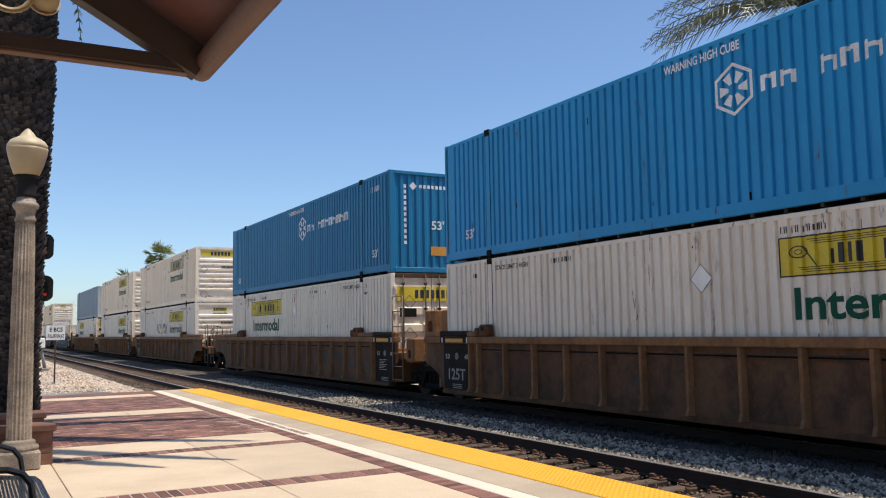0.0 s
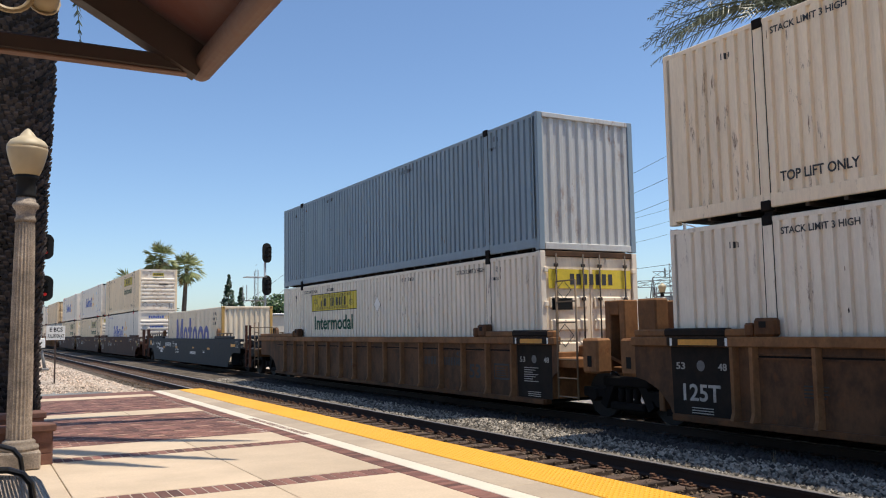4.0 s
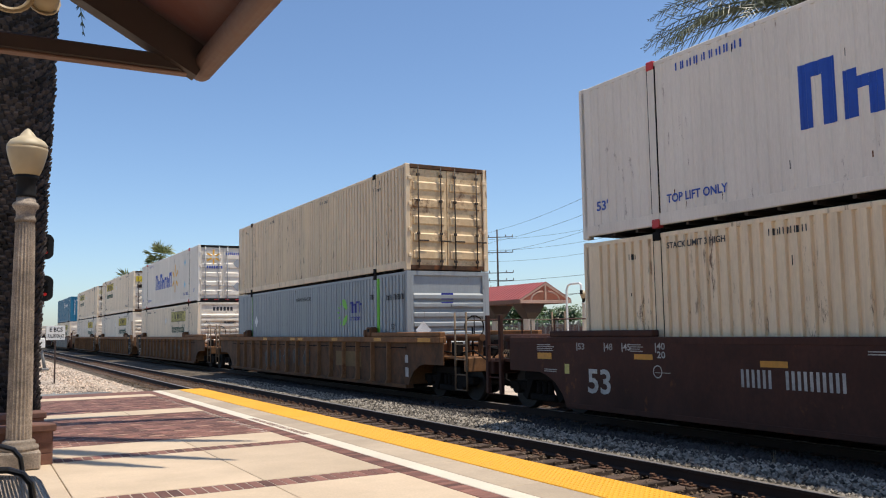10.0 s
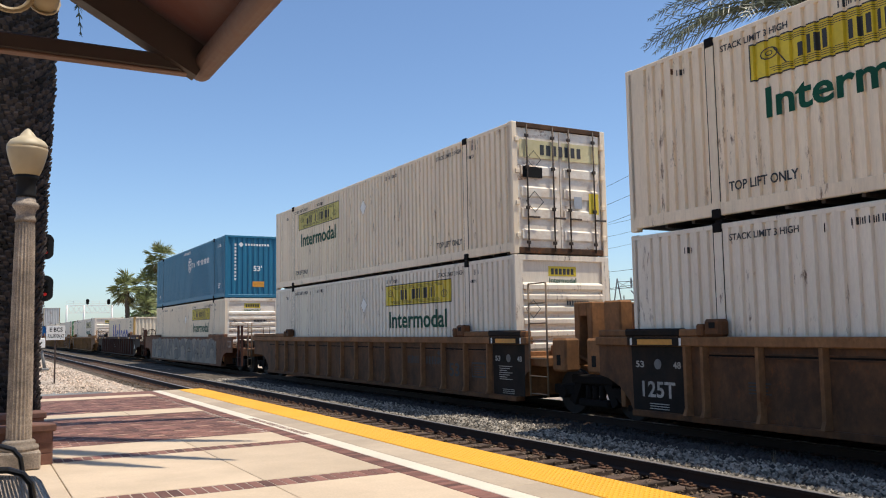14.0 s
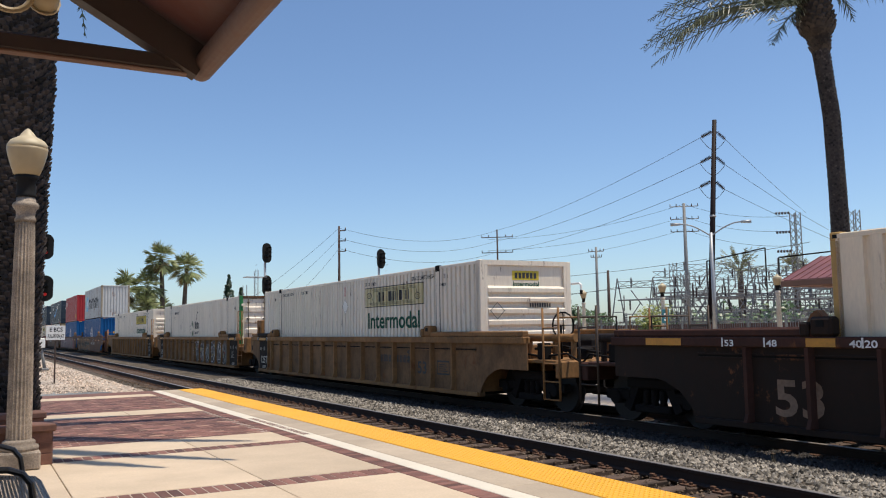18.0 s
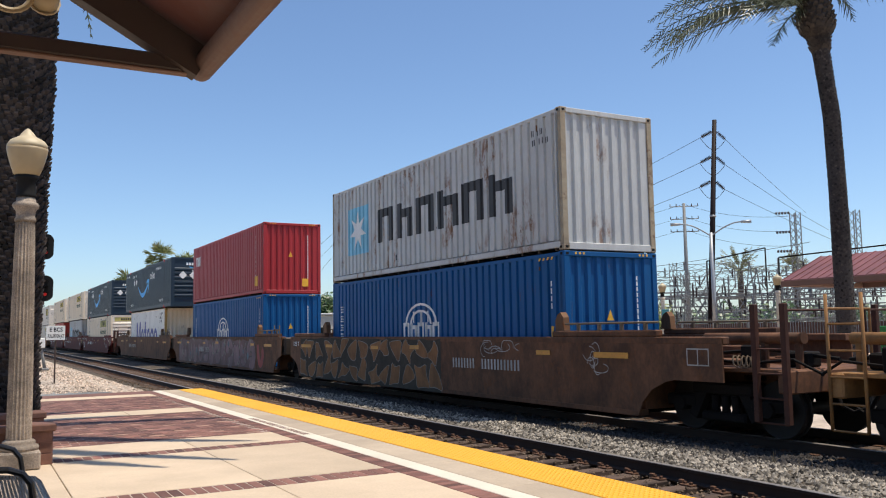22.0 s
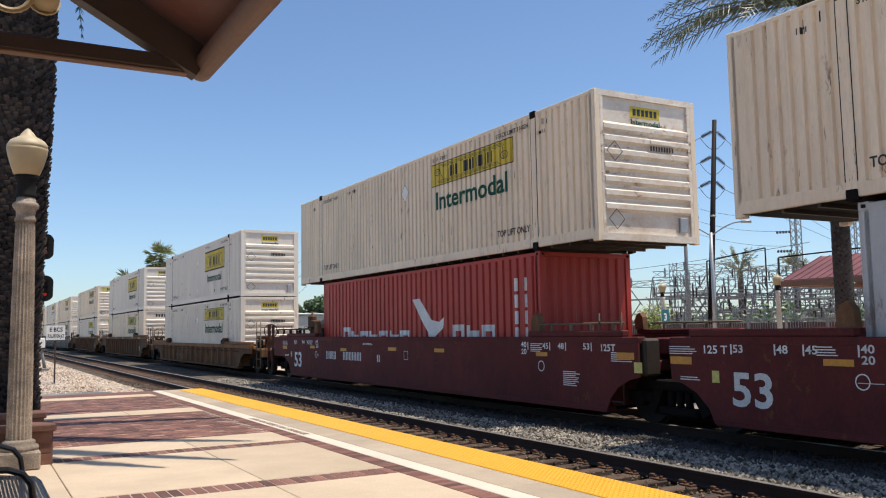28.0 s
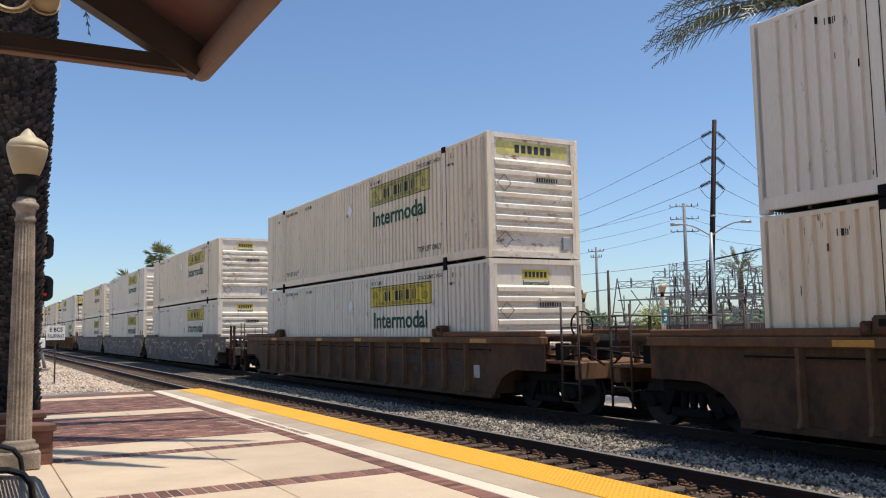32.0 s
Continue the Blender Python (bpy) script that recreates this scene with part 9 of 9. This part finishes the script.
def big_pole():
    x, y, top = 44.25, 40.5, 15.7
    ob = thing("utility_pole", pose(x, y, -0.3), "tall brown steel pole with three pairs of long insulators", "utility pole", "poles beyond the tracks")
    bm = bmesh.new()
    foot = Vector((-0.65, 0.71, 0))
    tube(bm, foot, (0, 0, top + 0.3), 0.22, 0.15, 14)
    part("pole", bm, POLE_DARK, ob)
    ends = []
    for z in (15.3, 13.55, 11.85):
        for d, s in ((Vector((-0.62, 0.6, -0.42)), 1), (Vector((0.55, -0.35, -0.62)), 1)):
            a = foot * (1 - z / top) + Vector((0, 0, z))
            b = a + d * 1.1
            bm = bmesh.new()
            n = 9
            tube(bm, a, b, 0.03, 0.03, 5)
            for k in range(n):
                p = a.lerp(b, 0.25 + 0.7 * k / n)
                q = a.lerp(b, 0.25 + 0.7 * (k + 0.55) / n)
                tube(bm, p, q, 0.15, 0.08, 8)
            part("insulator_string", bm, INSUL, ob)
            ends.append(Vector((x, y, -0.3)) + b)
        bm = bmesh.new()
        lo, hi_ = a + Vector((-0.62, 0.6, -0.42)) * 1.1, a + Vector((0.55, -0.35, -0.62)) * 1.1
        pts = [lo.lerp(hi_, k / 10) + Vector((0.12, 0.12, -0.75 * math.sin(math.pi * k / 10))) for k in range(11)]
        bent(bm, pts, 0.02, 5)
        part("jumper_loop", bm, CABLE, ob)
    bm = bmesh.new()
    tube(bm, foot * 0.41 + Vector((0, 0, 9.3)), foot * 0.4 + Vector((0, 0, 9.42)), 0.22, 0.22, 12)
    part("band", bm, GALV, ob)
    return ends


def street_light():
    ob = thing("street_light", pose(36.55, 34.1, -0.3), "galvanised street light with two curved arms", "street light")
    bm = bmesh.new()
    tube(bm, (0, 0, 0), (0, 0, 7.2), 0.13, 0.09, 12)
    part("pole", bm, GALV, ob)
    u = Vector((0.73, -0.68, 0))
    for s in (-1, 1):
        bm = bmesh.new()
        pts = [Vector((0, 0, 7.0)) + u * s * (1.65 * k / 8) + Vector((0, 0, 0.75 * math.sin(math.pi / 2 * k / 8))) for k in range(9)]
        bent(bm, pts, 0.04, 6)
        part("arm", bm, GALV, ob)
        bm = bmesh.new()
        c = pts[-1]
        tube(bm, c, c + u * s * 0.55, 0.07, 0.1, 8)
        part("lamp_head", bm, GALV, ob)


def truss_bar(bm, a, b, depth, n, r=0.035):
    a, b = Vector(a), Vector(b)
    dz = Vector((0, 0, depth))
    tube(bm, a, b, r, r, 4)
    tube(bm, a + dz, b + dz, r, r, 4)
    for k in range(n):
        p, q = a.lerp(b, k / n), a.lerp(b, (k + 1) / n)
        tube(bm, p, q + dz if k % 2 else q + dz, r * 0.7, r * 0.7, 4)
        tube(bm, p + dz, q, r * 0.7, r * 0.7, 4)


def lattice_column(bm, x, y, z0, z1, w=0.5, n=8, r=0.035):
    for sx in (-1, 1):
        for sy in (-1, 1):
            tube(bm, (x + sx * w / 2, y + sy * w / 2, z0), (x + sx * w / 2, y + sy * w / 2, z1), r, r, 4)
    for k in range(n):
        a, b = z0 + (z1 - z0) * k / n, z0 + (z1 - z0) * (k + 1) / n
        s = 1 if k % 2 else -1
        for sy in (-1, 1):
            tube(bm, (x - s * w / 2, y + sy * w / 2, a), (x + s * w / 2, y + sy * w / 2, b), r * 0.7, r * 0.7, 4)
        for sx in (-1, 1):
            tube(bm, (x + sx * w / 2, y - s * w / 2, a), (x + sx * w / 2, y + s * w / 2, b), r * 0.7, r * 0.7, 4)


def substation():
    rng = random.Random(17)
    u, v = Vector((0.68, -0.73, 0)), Vector((0.73, 0.68, 0))   # across and away
    origin = Vector((46.5, 52.5, 0))
    for row, (off, h, along) in enumerate(((2, 5.6, (-1.0, 4.5, 10.0, 15.5, 20.5)), (5, 4.6, (2.0, 7.0, 12.5, 18.0, 23.0)), (8, 6.4, (1.5, 6.5, 12.0, 17.0, 22.0)), (15, 7.4, (3.0, 10.0, 16.0, 23.0)))):
        ob = thing("substation_gantry", pose(0, 0, 0), "grey lattice steel gantry with rows of insulators", "gantry", "gantries of the substation")
        pts = [origin + u * a + v * off for a in along]
        for j, p in enumerate(pts):
            bm = bmesh.new()
            hp = h + rng.uniform(-0.5, 0.6)
            if (j + row) % 2:
                lattice_column(bm, p.x, p.y, -0.3, hp, 0.5, 8, 0.032)
            else:
                for d in (u * 0.9, u * -0.9):
                    tube(bm, p + d - Vector((0, 0, 0.3)), p + Vector((0, 0, hp)), 0.07, 0.05, 5)
                tube(bm, p + u * 0.45 + Vector((0, 0, hp * 0.5)), p - u * 0.45 + Vector((0, 0, hp * 0.5)), 0.04, 0.04, 4)
            part("column", bm, LATTICE, ob)
        for a, b in zip(pts, pts[1:]):
            for level, z in enumerate((h - rng.uniform(0.4, 0.9), h * rng.uniform(0.58, 0.74), h * rng.uniform(0.34, 0.48))):
                bm = bmesh.new()
                p, q = a + Vector((0, 0, z)), b + Vector((0, 0, z))
                if level == 0 and rng.random() < 0.6:
                    truss_bar(bm, p, q, 0.55, 6, 0.03)
                else:
                    tube(bm, p, q, 0.06, 0.06, 5)
                    if rng.random() < 0.7:
                        tube(bm, p + v * 0.7, q + v * 0.7 + Vector((0, 0, rng.uniform(-0.3, 0.3))), 0.05, 0.05, 5)
                part("beam", bm, LATTICE, ob)
                n = rng.randrange(2, 5)
                for k in range(n):
                    c = p.lerp(q, (k + rng.uniform(0.3, 0.7)) / n)
                    up = 1 if rng.random() < 0.45 else -1
                    bm = bmesh.new()
                    bent(bm, [c, c + Vector((0, 0, up * 0.85))], 0.05, 6)
                    for j in range(6):
                        zz = c.z + up * (0.08 + j * 0.12)
                        tube(bm, (c.x, c.y, zz), (c.x, c.y, zz + up * 0.085), 0.10, 0.06, 7)
                    part("insulator", bm, INSUL if rng.random() < 0.7 else LATTICE, ob)
        bm = bmesh.new()
        for k in range(80):
            c = pts[0].lerp(pts[-1], rng.random())
            z = rng.uniform(0.8, h * 0.85)
            d = rng.choice((u * rng.uniform(0.6, 3.2), v * 1.2, Vector((0, 0, rng.uniform(0.6, 1.6))), u * 0.9 + Vector((0, 0, 1.3)), u * -0.9 + Vector((0, 0, 1.3))))
            tube(bm, c + Vector((0, 0, z)), c + Vector((0, 0, z)) + d, 0.045, 0.045, 4)
        part("brace", bm, LATTICE, ob)["kind"] = "stuff"
        for k in range(10):
            c = pts[0].lerp(pts[-1], (k + 0.3) / 10) + v * rng.uniform(-1.5, 1.5)
            bm = bmesh.new()
            rbox(bm, c.x - 0.12, c.x + 0.12, c.y - 0.12, c.y + 0.12, -0.3, 1.8, 0.02)
            for j in range(7):
                tube(bm, (c.x, c.y, 1.8 + j * 0.14), (c.x, c.y, 1.9 + j * 0.14), 0.13, 0.08, 7)
            part("post_insulator", bm, LATTICE, ob)
    # tall dead-end frame above the yard
    ob = thing("substation_gantry", pose(0, 0, 0), "slim dark steel frame with strain insulators above the yard", "gantry", "gantries of the substation")
    a, b = origin + u * 6.2 + v * 10, origin + u * 11.2 + v * 10
    bm = bmesh.new()
    for p, h in ((a, 7.4), (b, 8.4)):
        tube(bm, (p.x, p.y, 0), (p.x, p.y, h), 0.07, 0.07, 6)
    tube(bm, (a.x, a.y, 7.4), (b.x, b.y, 8.4), 0.06, 0.06, 6)
    a2, b2 = origin + u * 12.0 + v * 6, origin + u * 24.0 + v * 6
    for p, h in ((a2, 7.2), (b2, 8.2)):
        tube(bm, (p.x, p.y, 0), (p.x, p.y, h), 0.07, 0.07, 6)
    tube(bm, (a2.x, a2.y, 7.2), (b2.x, b2.y, 8.2), 0.06, 0.06, 6)
    part("frame", bm, UNDER, ob)
    # lattice towers
    for x, y, h in ((71.0, 55.3, 12.6), (74.5, 51.3, 12.5)):
        t = thing("lattice_tower", pose(0, 0, 0), "slim grey lattice tower with dark strain insulators", "transmission tower", "towers of the substation")
        bm = bmesh.new()
        lattice_column(bm, x, y, -0.3, h, 0.7, 18, 0.05)
        part("mast", bm, LATTICE, t)
        for z in (h, h - 1.9, h - 3.8):
            bm = bmesh.new()
            for j in range(5):
                p = Vector((x, y, z)) - u * (0.5 + j * 0.28)
                tube(bm, p, p - u * 0.2, 0.16, 0.11, 7)
            part("insulator_string", bm, INSUL, t)


def shelter(x, y, length, label, turn=0.0, hw=2.6, eave=2.95, ridge=4.45, posts=None, roof=None):
    """An open station shelter: red standing-seam roof, timber gable, stout posts."""
    ob = thing("station_shelter", pose(x, y, 0.27, 0, 0, turn), label, "shelter", "shelters of the far platform")
    for s in (-1, 1):
        bm = bmesh.new()
        a, b = Vector((s * hw, 0, eave)), Vector((0, 0, ridge))
        v = []
        for p in (a, b):
            for yy in (0, length):
                for dz in (0, 0.07):
                    v.append(bm.verts.new((p.x, yy, p.z + dz)))
        for f in ((0, 1, 3, 2), (4, 6, 7, 5), (0, 4, 5, 1), (2, 3, 7, 6), (0, 2, 6, 4), (1, 5, 7, 3)):
            bm.faces.new([v[k] for k in f])
        n = int(length / 0.42)
        for k in range(n + 1):
            tube(bm, (a.x, k * length / n, a.z + 0.085), (0, k * length / n, b.z + 0.085), 0.022, 0.022, 4)
        bmesh.ops.recalc_face_normals(bm, faces=list(bm.faces))
        part("roof_slope", bm, roof or ROOF_RED, ob, "red standing-seam metal roof")
        bm = bmesh.new()
        rbox(bm, s * hw - 0.07, s * hw + 0.07, 0, length, eave - 0.2, eave + 0.03, 0.01)
        part("fascia", bm, FASCIA, ob)
    for yy in (0.06, length - 0.06):
        bm = bmesh.new()
        rbox(bm, -hw, hw, yy - 0.08, yy + 0.08, eave - 0.2, eave, 0.01)
        for s in (-1, 1):
            tube(bm, (s * hw, yy, eave), (0, yy, ridge - 0.02), 0.09, 0.09, 4)
            pts = [(s * hw * (0.1 + 0.46 * math.sin(math.pi / 2 * k / 6)), yy, eave + (ridge - eave) * 0.5 * math.cos(math.pi / 2 * k / 6)) for k in range(7)]
            bent(bm, pts, 0.06, 5)
        tube(bm, (0, yy, eave), (0, yy, ridge - 0.1), 0.08, 0.08, 4)
        part("gable_truss", bm, TRUSS, ob)
    for yy in posts or [1.6 + k * 4.4 for k in range(max(2, int((length - 1) / 4.4)))]:
        bm = bmesh.new()
        rbox(bm, -0.28, 0.28, yy - 0.28, yy + 0.28, 0, 2.0, 0.03)
        part("post", bm, STUCCO, ob)
        bm = bmesh.new()
        prof = [(0.3, 2.0), (0.36, 2.1), (0.55, 2.4), (0.95, eave - 0.2)]
        rings = []
        for r, z in prof:
            rings.append([bm.verts.new((sx * r, yy + sy * min(r, 0.5), z)) for sx, sy in ((-1, -1), (1, -1), (1, 1), (-1, 1))])
        for p, q in zip(rings, rings[1:]):
            for k in range(4):
                bm.faces.new((p[k], p[(k + 1) % 4], q[(k + 1) % 4], q[k]))
        part("flared_capital", bm, TIMBER, ob)
    return ob


def fence(p, q, h, label):
    ob = thing("metal_fence", pose(0, 0, 0), label, "fence")
    a, b = Vector(p), Vector(q)
    n = int((b - a).length / 2.4)
    bm = bmesh.new()
    for z in (0.35, h - 0.15):
        tube(bm, a + Vector((0, 0, z)), b + Vector((0, 0, z)), 0.03, 0.03, 4)
    part("rail", bm, LATTICE, ob)["kind"] = "stuff"
    me = None
    for k in range(n + 1):
        bm = bmesh.new()
        c = a.lerp(b, k / n)
        if me is None:
            rbox(bm, -0.05, 0.05, -0.05, 0.05, 0, h + 0.1, 0.01)
            me = mesh_of("fence_post", bm, LATTICE)
        else:
            bm.free()
        put("fence_post", me, ob, "", c)
    bm = bmesh.new()
    m = int((b - a).length / 0.16)
    for k in range(m):
        c = a.lerp(b, k / m)
        tube(bm, c, c + Vector((0, 0, h)), 0.014, 0.014, 4, 0, False)
    part("picket", bm, LATTICE, ob)["kind"] = "stuff"


def far_side():
    # platform and pavement on the other side
    bm = bmesh.new()
    rbox(bm, 29.5, 36.6, -60, 95, -0.3, 0.27, 0.02)
    setting("far_platform", bm, CONCRETE, "concrete platform on the far side of the tracks", "platform")
    bm = bmesh.new()
    box(bm, 36.6, 44.0, -60, 120, -0.31, -0.24)
    setting("road", bm, ASPHALT, "asphalt road behind the far platform", "road")
    for x, y in ((33.4, 27.2), (33.2, 34.65), (34.3, 42.9), (33.9, 58.0)):
        lamp_post(x, y, 0.27, "cream globe lamp on a pale fluted post", STUCCO)
    ob = thing("track_number_sign", pose(33.0, 34.3, 0.27), "teal sign with the white number three", "sign")
    bm = bmesh.new()
    rbox(bm, -0.26, 0.26, -0.03, 0.0, 1.55, 2.3, 0.01)
    b = part("sign_board", bm, SIGN_BLUE, ob)
    lettering("lettering", "3", 0.55, CHALK, b, END_TURN, (-0.15, -0.034, 1.7))
    bm = bmesh.new()
    rbox(bm, -0.03, 0.03, 0.0, 0.06, 0.0, 2.3, 0.01)
    part("post", bm, GALV, ob)
    shelter(31.7, 43.4, 11.2, "open shelter with a red metal roof and timber gable", 0, 1.95, 3.15, 4.22, (1.9, 5.7, 9.1))
    shelter(32.1, 12.8, 11.0, "open shelter with a dull red metal roof, palm shade in its colour", 0, 2.6, 3.15, 4.22, None, ROOF_SHADED)
    ob = thing("camera_mast", pose(33.0, 42.95, 0.27), "white gooseneck camera mast beside the far shelter", "mast")
    bm = bmesh.new()
    bent(bm, [(0, 0, 0), (0, 0, 3.75), (0.03, -0.12, 4.05), (0.06, -0.4, 4.14), (0.1, -1.2, 4.14), (0.12, -1.32, 4.02), (0.12, -1.34, 3.7)], 0.07, 8)
    part("mast", bm, SIGN_WHITE, ob)
    bm = bmesh.new()
    tube(bm, (0.12, -1.34, 3.7), (0.12, -1.34, 3.45), 0.1, 0.07, 10)
    part("camera", bm, BLACK, ob)
    fence((37.2, 20, -0.25), (37.2, 62, -0.25), 2.3, "grey steel picket fence behind the far platform")
    fence((37.2, 62, -0.25), (46, 110, -0.25), 1.9, "grey steel picket fence along the far yard")
    for x, y, s in ((35.5, 23.2, 1), (36.0, 21.5, -1)):
        t = thing("utility_cabinet", pose(x, y, 0.27), "green and teal cabinet by the fence", "cabinet")
        bm = bmesh.new()
        rbox(bm, -0.3, 0.3, -0.2, 0.2, 0, 1.25, 0.03)
        part("body", bm, LEAF_GREEN if s > 0 else SIGN_BLUE, t)
    bush = thing("shrub", pose(36.6, 39.5, 0.0), "bright yellow-green shrub behind the far platform", "shrub")
    rng = random.Random(4)
    bm = bmesh.new()
    for k in range(9):
        leafy(bm, (rng.uniform(-0.8, 0.8), rng.uniform(-0.8, 0.8), rng.uniform(0.8, 2.6)), 0.75, 160, 0.1, rng)
    part("leaves", bm, FOLIAGE_LIME, bush)
    bm = bmesh.new()
    for k in range(5):
        tube(bm, (rng.uniform(-0.2, 0.2), rng.uniform(-0.2, 0.2), 0), (rng.uniform(-0.6, 0.6), rng.uniform(-0.6, 0.6), 1.6), 0.05, 0.02, 6)
    part("stems", bm, WOOD_TRUNK, bush)
    far_signal(15.75, 50.6, (6.75, 4.75), "black double signal head on a mast with a ladder", False)
    far_signal(22.3, 48.1, (6.35, 4.0), "black signal head on a mast with a railed landing", True)
    ends = big_pole()
    street_light()
    steel = pole(78.3, 77.3, 17.0, ((16.9, 1.7), (15.3, 1.7), (13.7, 1.7)), LATTICE, "grey steel pole with three crossarms", 0.3)
    p881 = pole(65.3, 100.7, 15.7, ((14.9, 2.2), (12.7, 2.2), (9.8, 2.2), (8.7, 2.2), (7.7, 1.9)), POLE_WOOD, "wooden pole with five crossarms")
    p600 = pole(34.0, 83.3, 12.8, ((12.6, 0.7), (11.5, 0.7), (10.4, 0.7)), POLE_WOOD, "slim wooden pole with short brackets", 0.17, True)
    pole(56.0, 66.0, 7.3, (), POLE_WOOD, "bare brown wooden pole beyond the platform", 0.2)
    pole(74.4, 90.0, 12.5, ((12.2, 1.0), (11.4, 0.7)), LATTICE, "grey pole with short crossarms", 0.25)
    pole(38.5, 75.0, 7.5, ((7.2, 0.5),), LATTICE, "thin grey pole beyond the platform", 0.1)
    tops = [Vector((65.3, 100.7, z)) for z in (15.6, 14.1, 12.5)]
    mids = [Vector((34.0, 83.3, z)) for z in (12.6, 11.5, 10.4)]
    for k in range(3):
        wire("overhead_wire", ends[2 * k], tops[k], 0.7, 0.018, "dark overhead power wire between poles")
        wire("overhead_wire", tops[k], mids[k], 1.5, 0.018, "dark overhead power wire between poles")
        wire("overhead_wire", ends[2 * k + 1], (71.0 + k * 1.2, 54.0 - k * 1.5, 12.4 - k * 1.8), 0.15, 0.018, "dark overhead power wire to the substation")
        wire("overhead_wire", (78.3, 77.3, 16.9 - 1.6 * k), (71.0, 55.3, 12.3 - 1.5 * k), 0.7, 0.018, "thin distant power wire")
        wire("overhead_wire", (78.3, 77.3, 16.9 - 1.6 * k), (65.3, 103.0, 14.5 - 1.6 * k), 1.0, 0.018, "thin distant power wire")
        wire("overhead_wire", mids[k], (24.0 + 3 * k, 96.0, 3.0), 0.6, 0.016, "thin guy wire from a pole")
    substation()
    for p, q in (((50.0, 92.0, 7.2), (70.0, 53.0, 9.4)), ((52.0, 88.0, 5.1), (72.0, 56.0, 8.0)), ((49.0, 95.0, 4.4), (63.0, 60.0, 7.0))):
        wire("overhead_wire", p, q, 0.8, 0.022, "dark wire that runs into the substation")
    bm = bmesh.new()
    box(bm, 40.9, 41.15, 18, 58, -0.3, 1.75)
    box(bm, 46.5, 46.75, 58, 112, -0.3, 1.9)
    setting("yard_wall", bm, BLOCK, "brown block wall round the substation yard", "wall")
    rng = random.Random(77)
    bm = bmesh.new()
    for k in range(60):
        f = rng.random()
        leafy(bm, (43.5 + rng.uniform(-1.2, 1.2) + (5 if f > 0.55 else 0), 22 + 90 * f, rng.uniform(0.2, 2.3)), rng.uniform(0.7, 1.5), 130, 0.15, rng, 0.8)
    s = setting("shrubbery", bm, FOLIAGE, "dull green shrubs behind the yard wall", "shrub", "stuff")
    bm = bmesh.new()
    for k in range(110):
        a = radians(rng.uniform(8, 75))
        d = rng.uniform(150, 260)
        leafy(bm, (d * math.sin(a), d * math.cos(a), rng.uniform(0.5, 4.0)), rng.uniform(2.5, 5.0), 90, 0.6, rng, 0.6)
    setting("far_woods", bm, FOLIAGE, "hazy far line of trees", "trees", "stuff")
    # trees
    for x, y, h, s in ((24.5, 127.7, 12.6, 1), (27.3, 127.2, 11.2, 2), (19.8, 128.5, 8.2, 3), (22.6, 128.0, 8.6, 4), (21.5, 127.0, 5.2, 5), (24.0, 131.0, 5.0, 6)):
        fan_palm(x, y, h, s, 2.75)
    plume_palm(68.2, 60.0, 7.0, 10, 3.9)
    plume_palm(76.6, 60.0, 7.6, 11, 2.6)
    conifer(31.0, 116.0, 9.8, 1)
    conifer(32.6, 115.6, 8.0, 2)
    rng = random.Random(31)
    for x, y, h, r in ((47, 118, 7.5, 4.0), (54, 112, 7.0, 3.5), (60, 108, 6.2, 3.5), (40, 125, 7.4, 3.5), (44, 121, 6.5, 3.0), (57, 96, 5.5, 3.0), (64, 92, 5.0, 3.0), (48.0, 70.0, 4.2, 2.2), (50.5, 66.5, 3.8, 2.0), (36, 130, 6.0, 3.0)):
        broad_tree(x, y, h, r, rng.randrange(999))
    ob = thing("low_building", pose(30.0, 112.0, -0.3), "low pale stucco building behind the trees", "building")
    bm = bmesh.new()
    rbox(bm, 0, 16, 0, 8, 0, 4.2, 0.05)
    part("wall", bm, STUCCO, ob)
    bm = bmesh.new()
    rbox(bm, -0.3, 16.3, -0.3, 8.3, 4.2, 4.5, 0.05)
    part("roof", bm, GALV, ob)
    for k in range(4):
        bm = bmesh.new()
        rbox(bm, 1.5 + k * 3.6, 2.9 + k * 3.6, -0.05, 0.0, 1.2, 2.5, 0.02)
        part("window", bm, BLACK, ob)


def weeds():
    ob = tagged(new("dry_weeds", None), "thin dry weeds in the ballast", "weed", "", "stuff")
    bm = bmesh.new()
    rng = random.Random(9)
    for x, y in ((9.2, 12.3), (9.1, 11.6), (9.2, 7.7), (9.0, 13.4), (9.3, 8.9), (8.9, 16.0)):
        for k in range(4):
            a = rng.uniform(0, 6.28)
            d = rng.uniform(0.02, 0.09)
            tube(bm, (x, y, -0.12), (x + d * math.cos(a), y + d * math.sin(a), rng.uniform(-0.02, 0.08)), 0.004, 0.002, 4)
    part("stems", bm, WEED, ob)


ground_and_tracks()
platform()
planter(0.86, 10.64, 10.98, 0.46, "low brown block wall beside the lamp")
planter(0.90, 12.6, 12.95, 0.44, "low brown block wall by the palm")
lamp_post(0.505, 10.5, PLAT_Z, "cream globe lamp on a stout fluted stone post")
bench()
canopy()
speaker_bracket()
control_point_sign()
signal_bridge()
left_signal()
date_palm_near()
date_palm_far()
far_side()
weeds()
train()


motions()
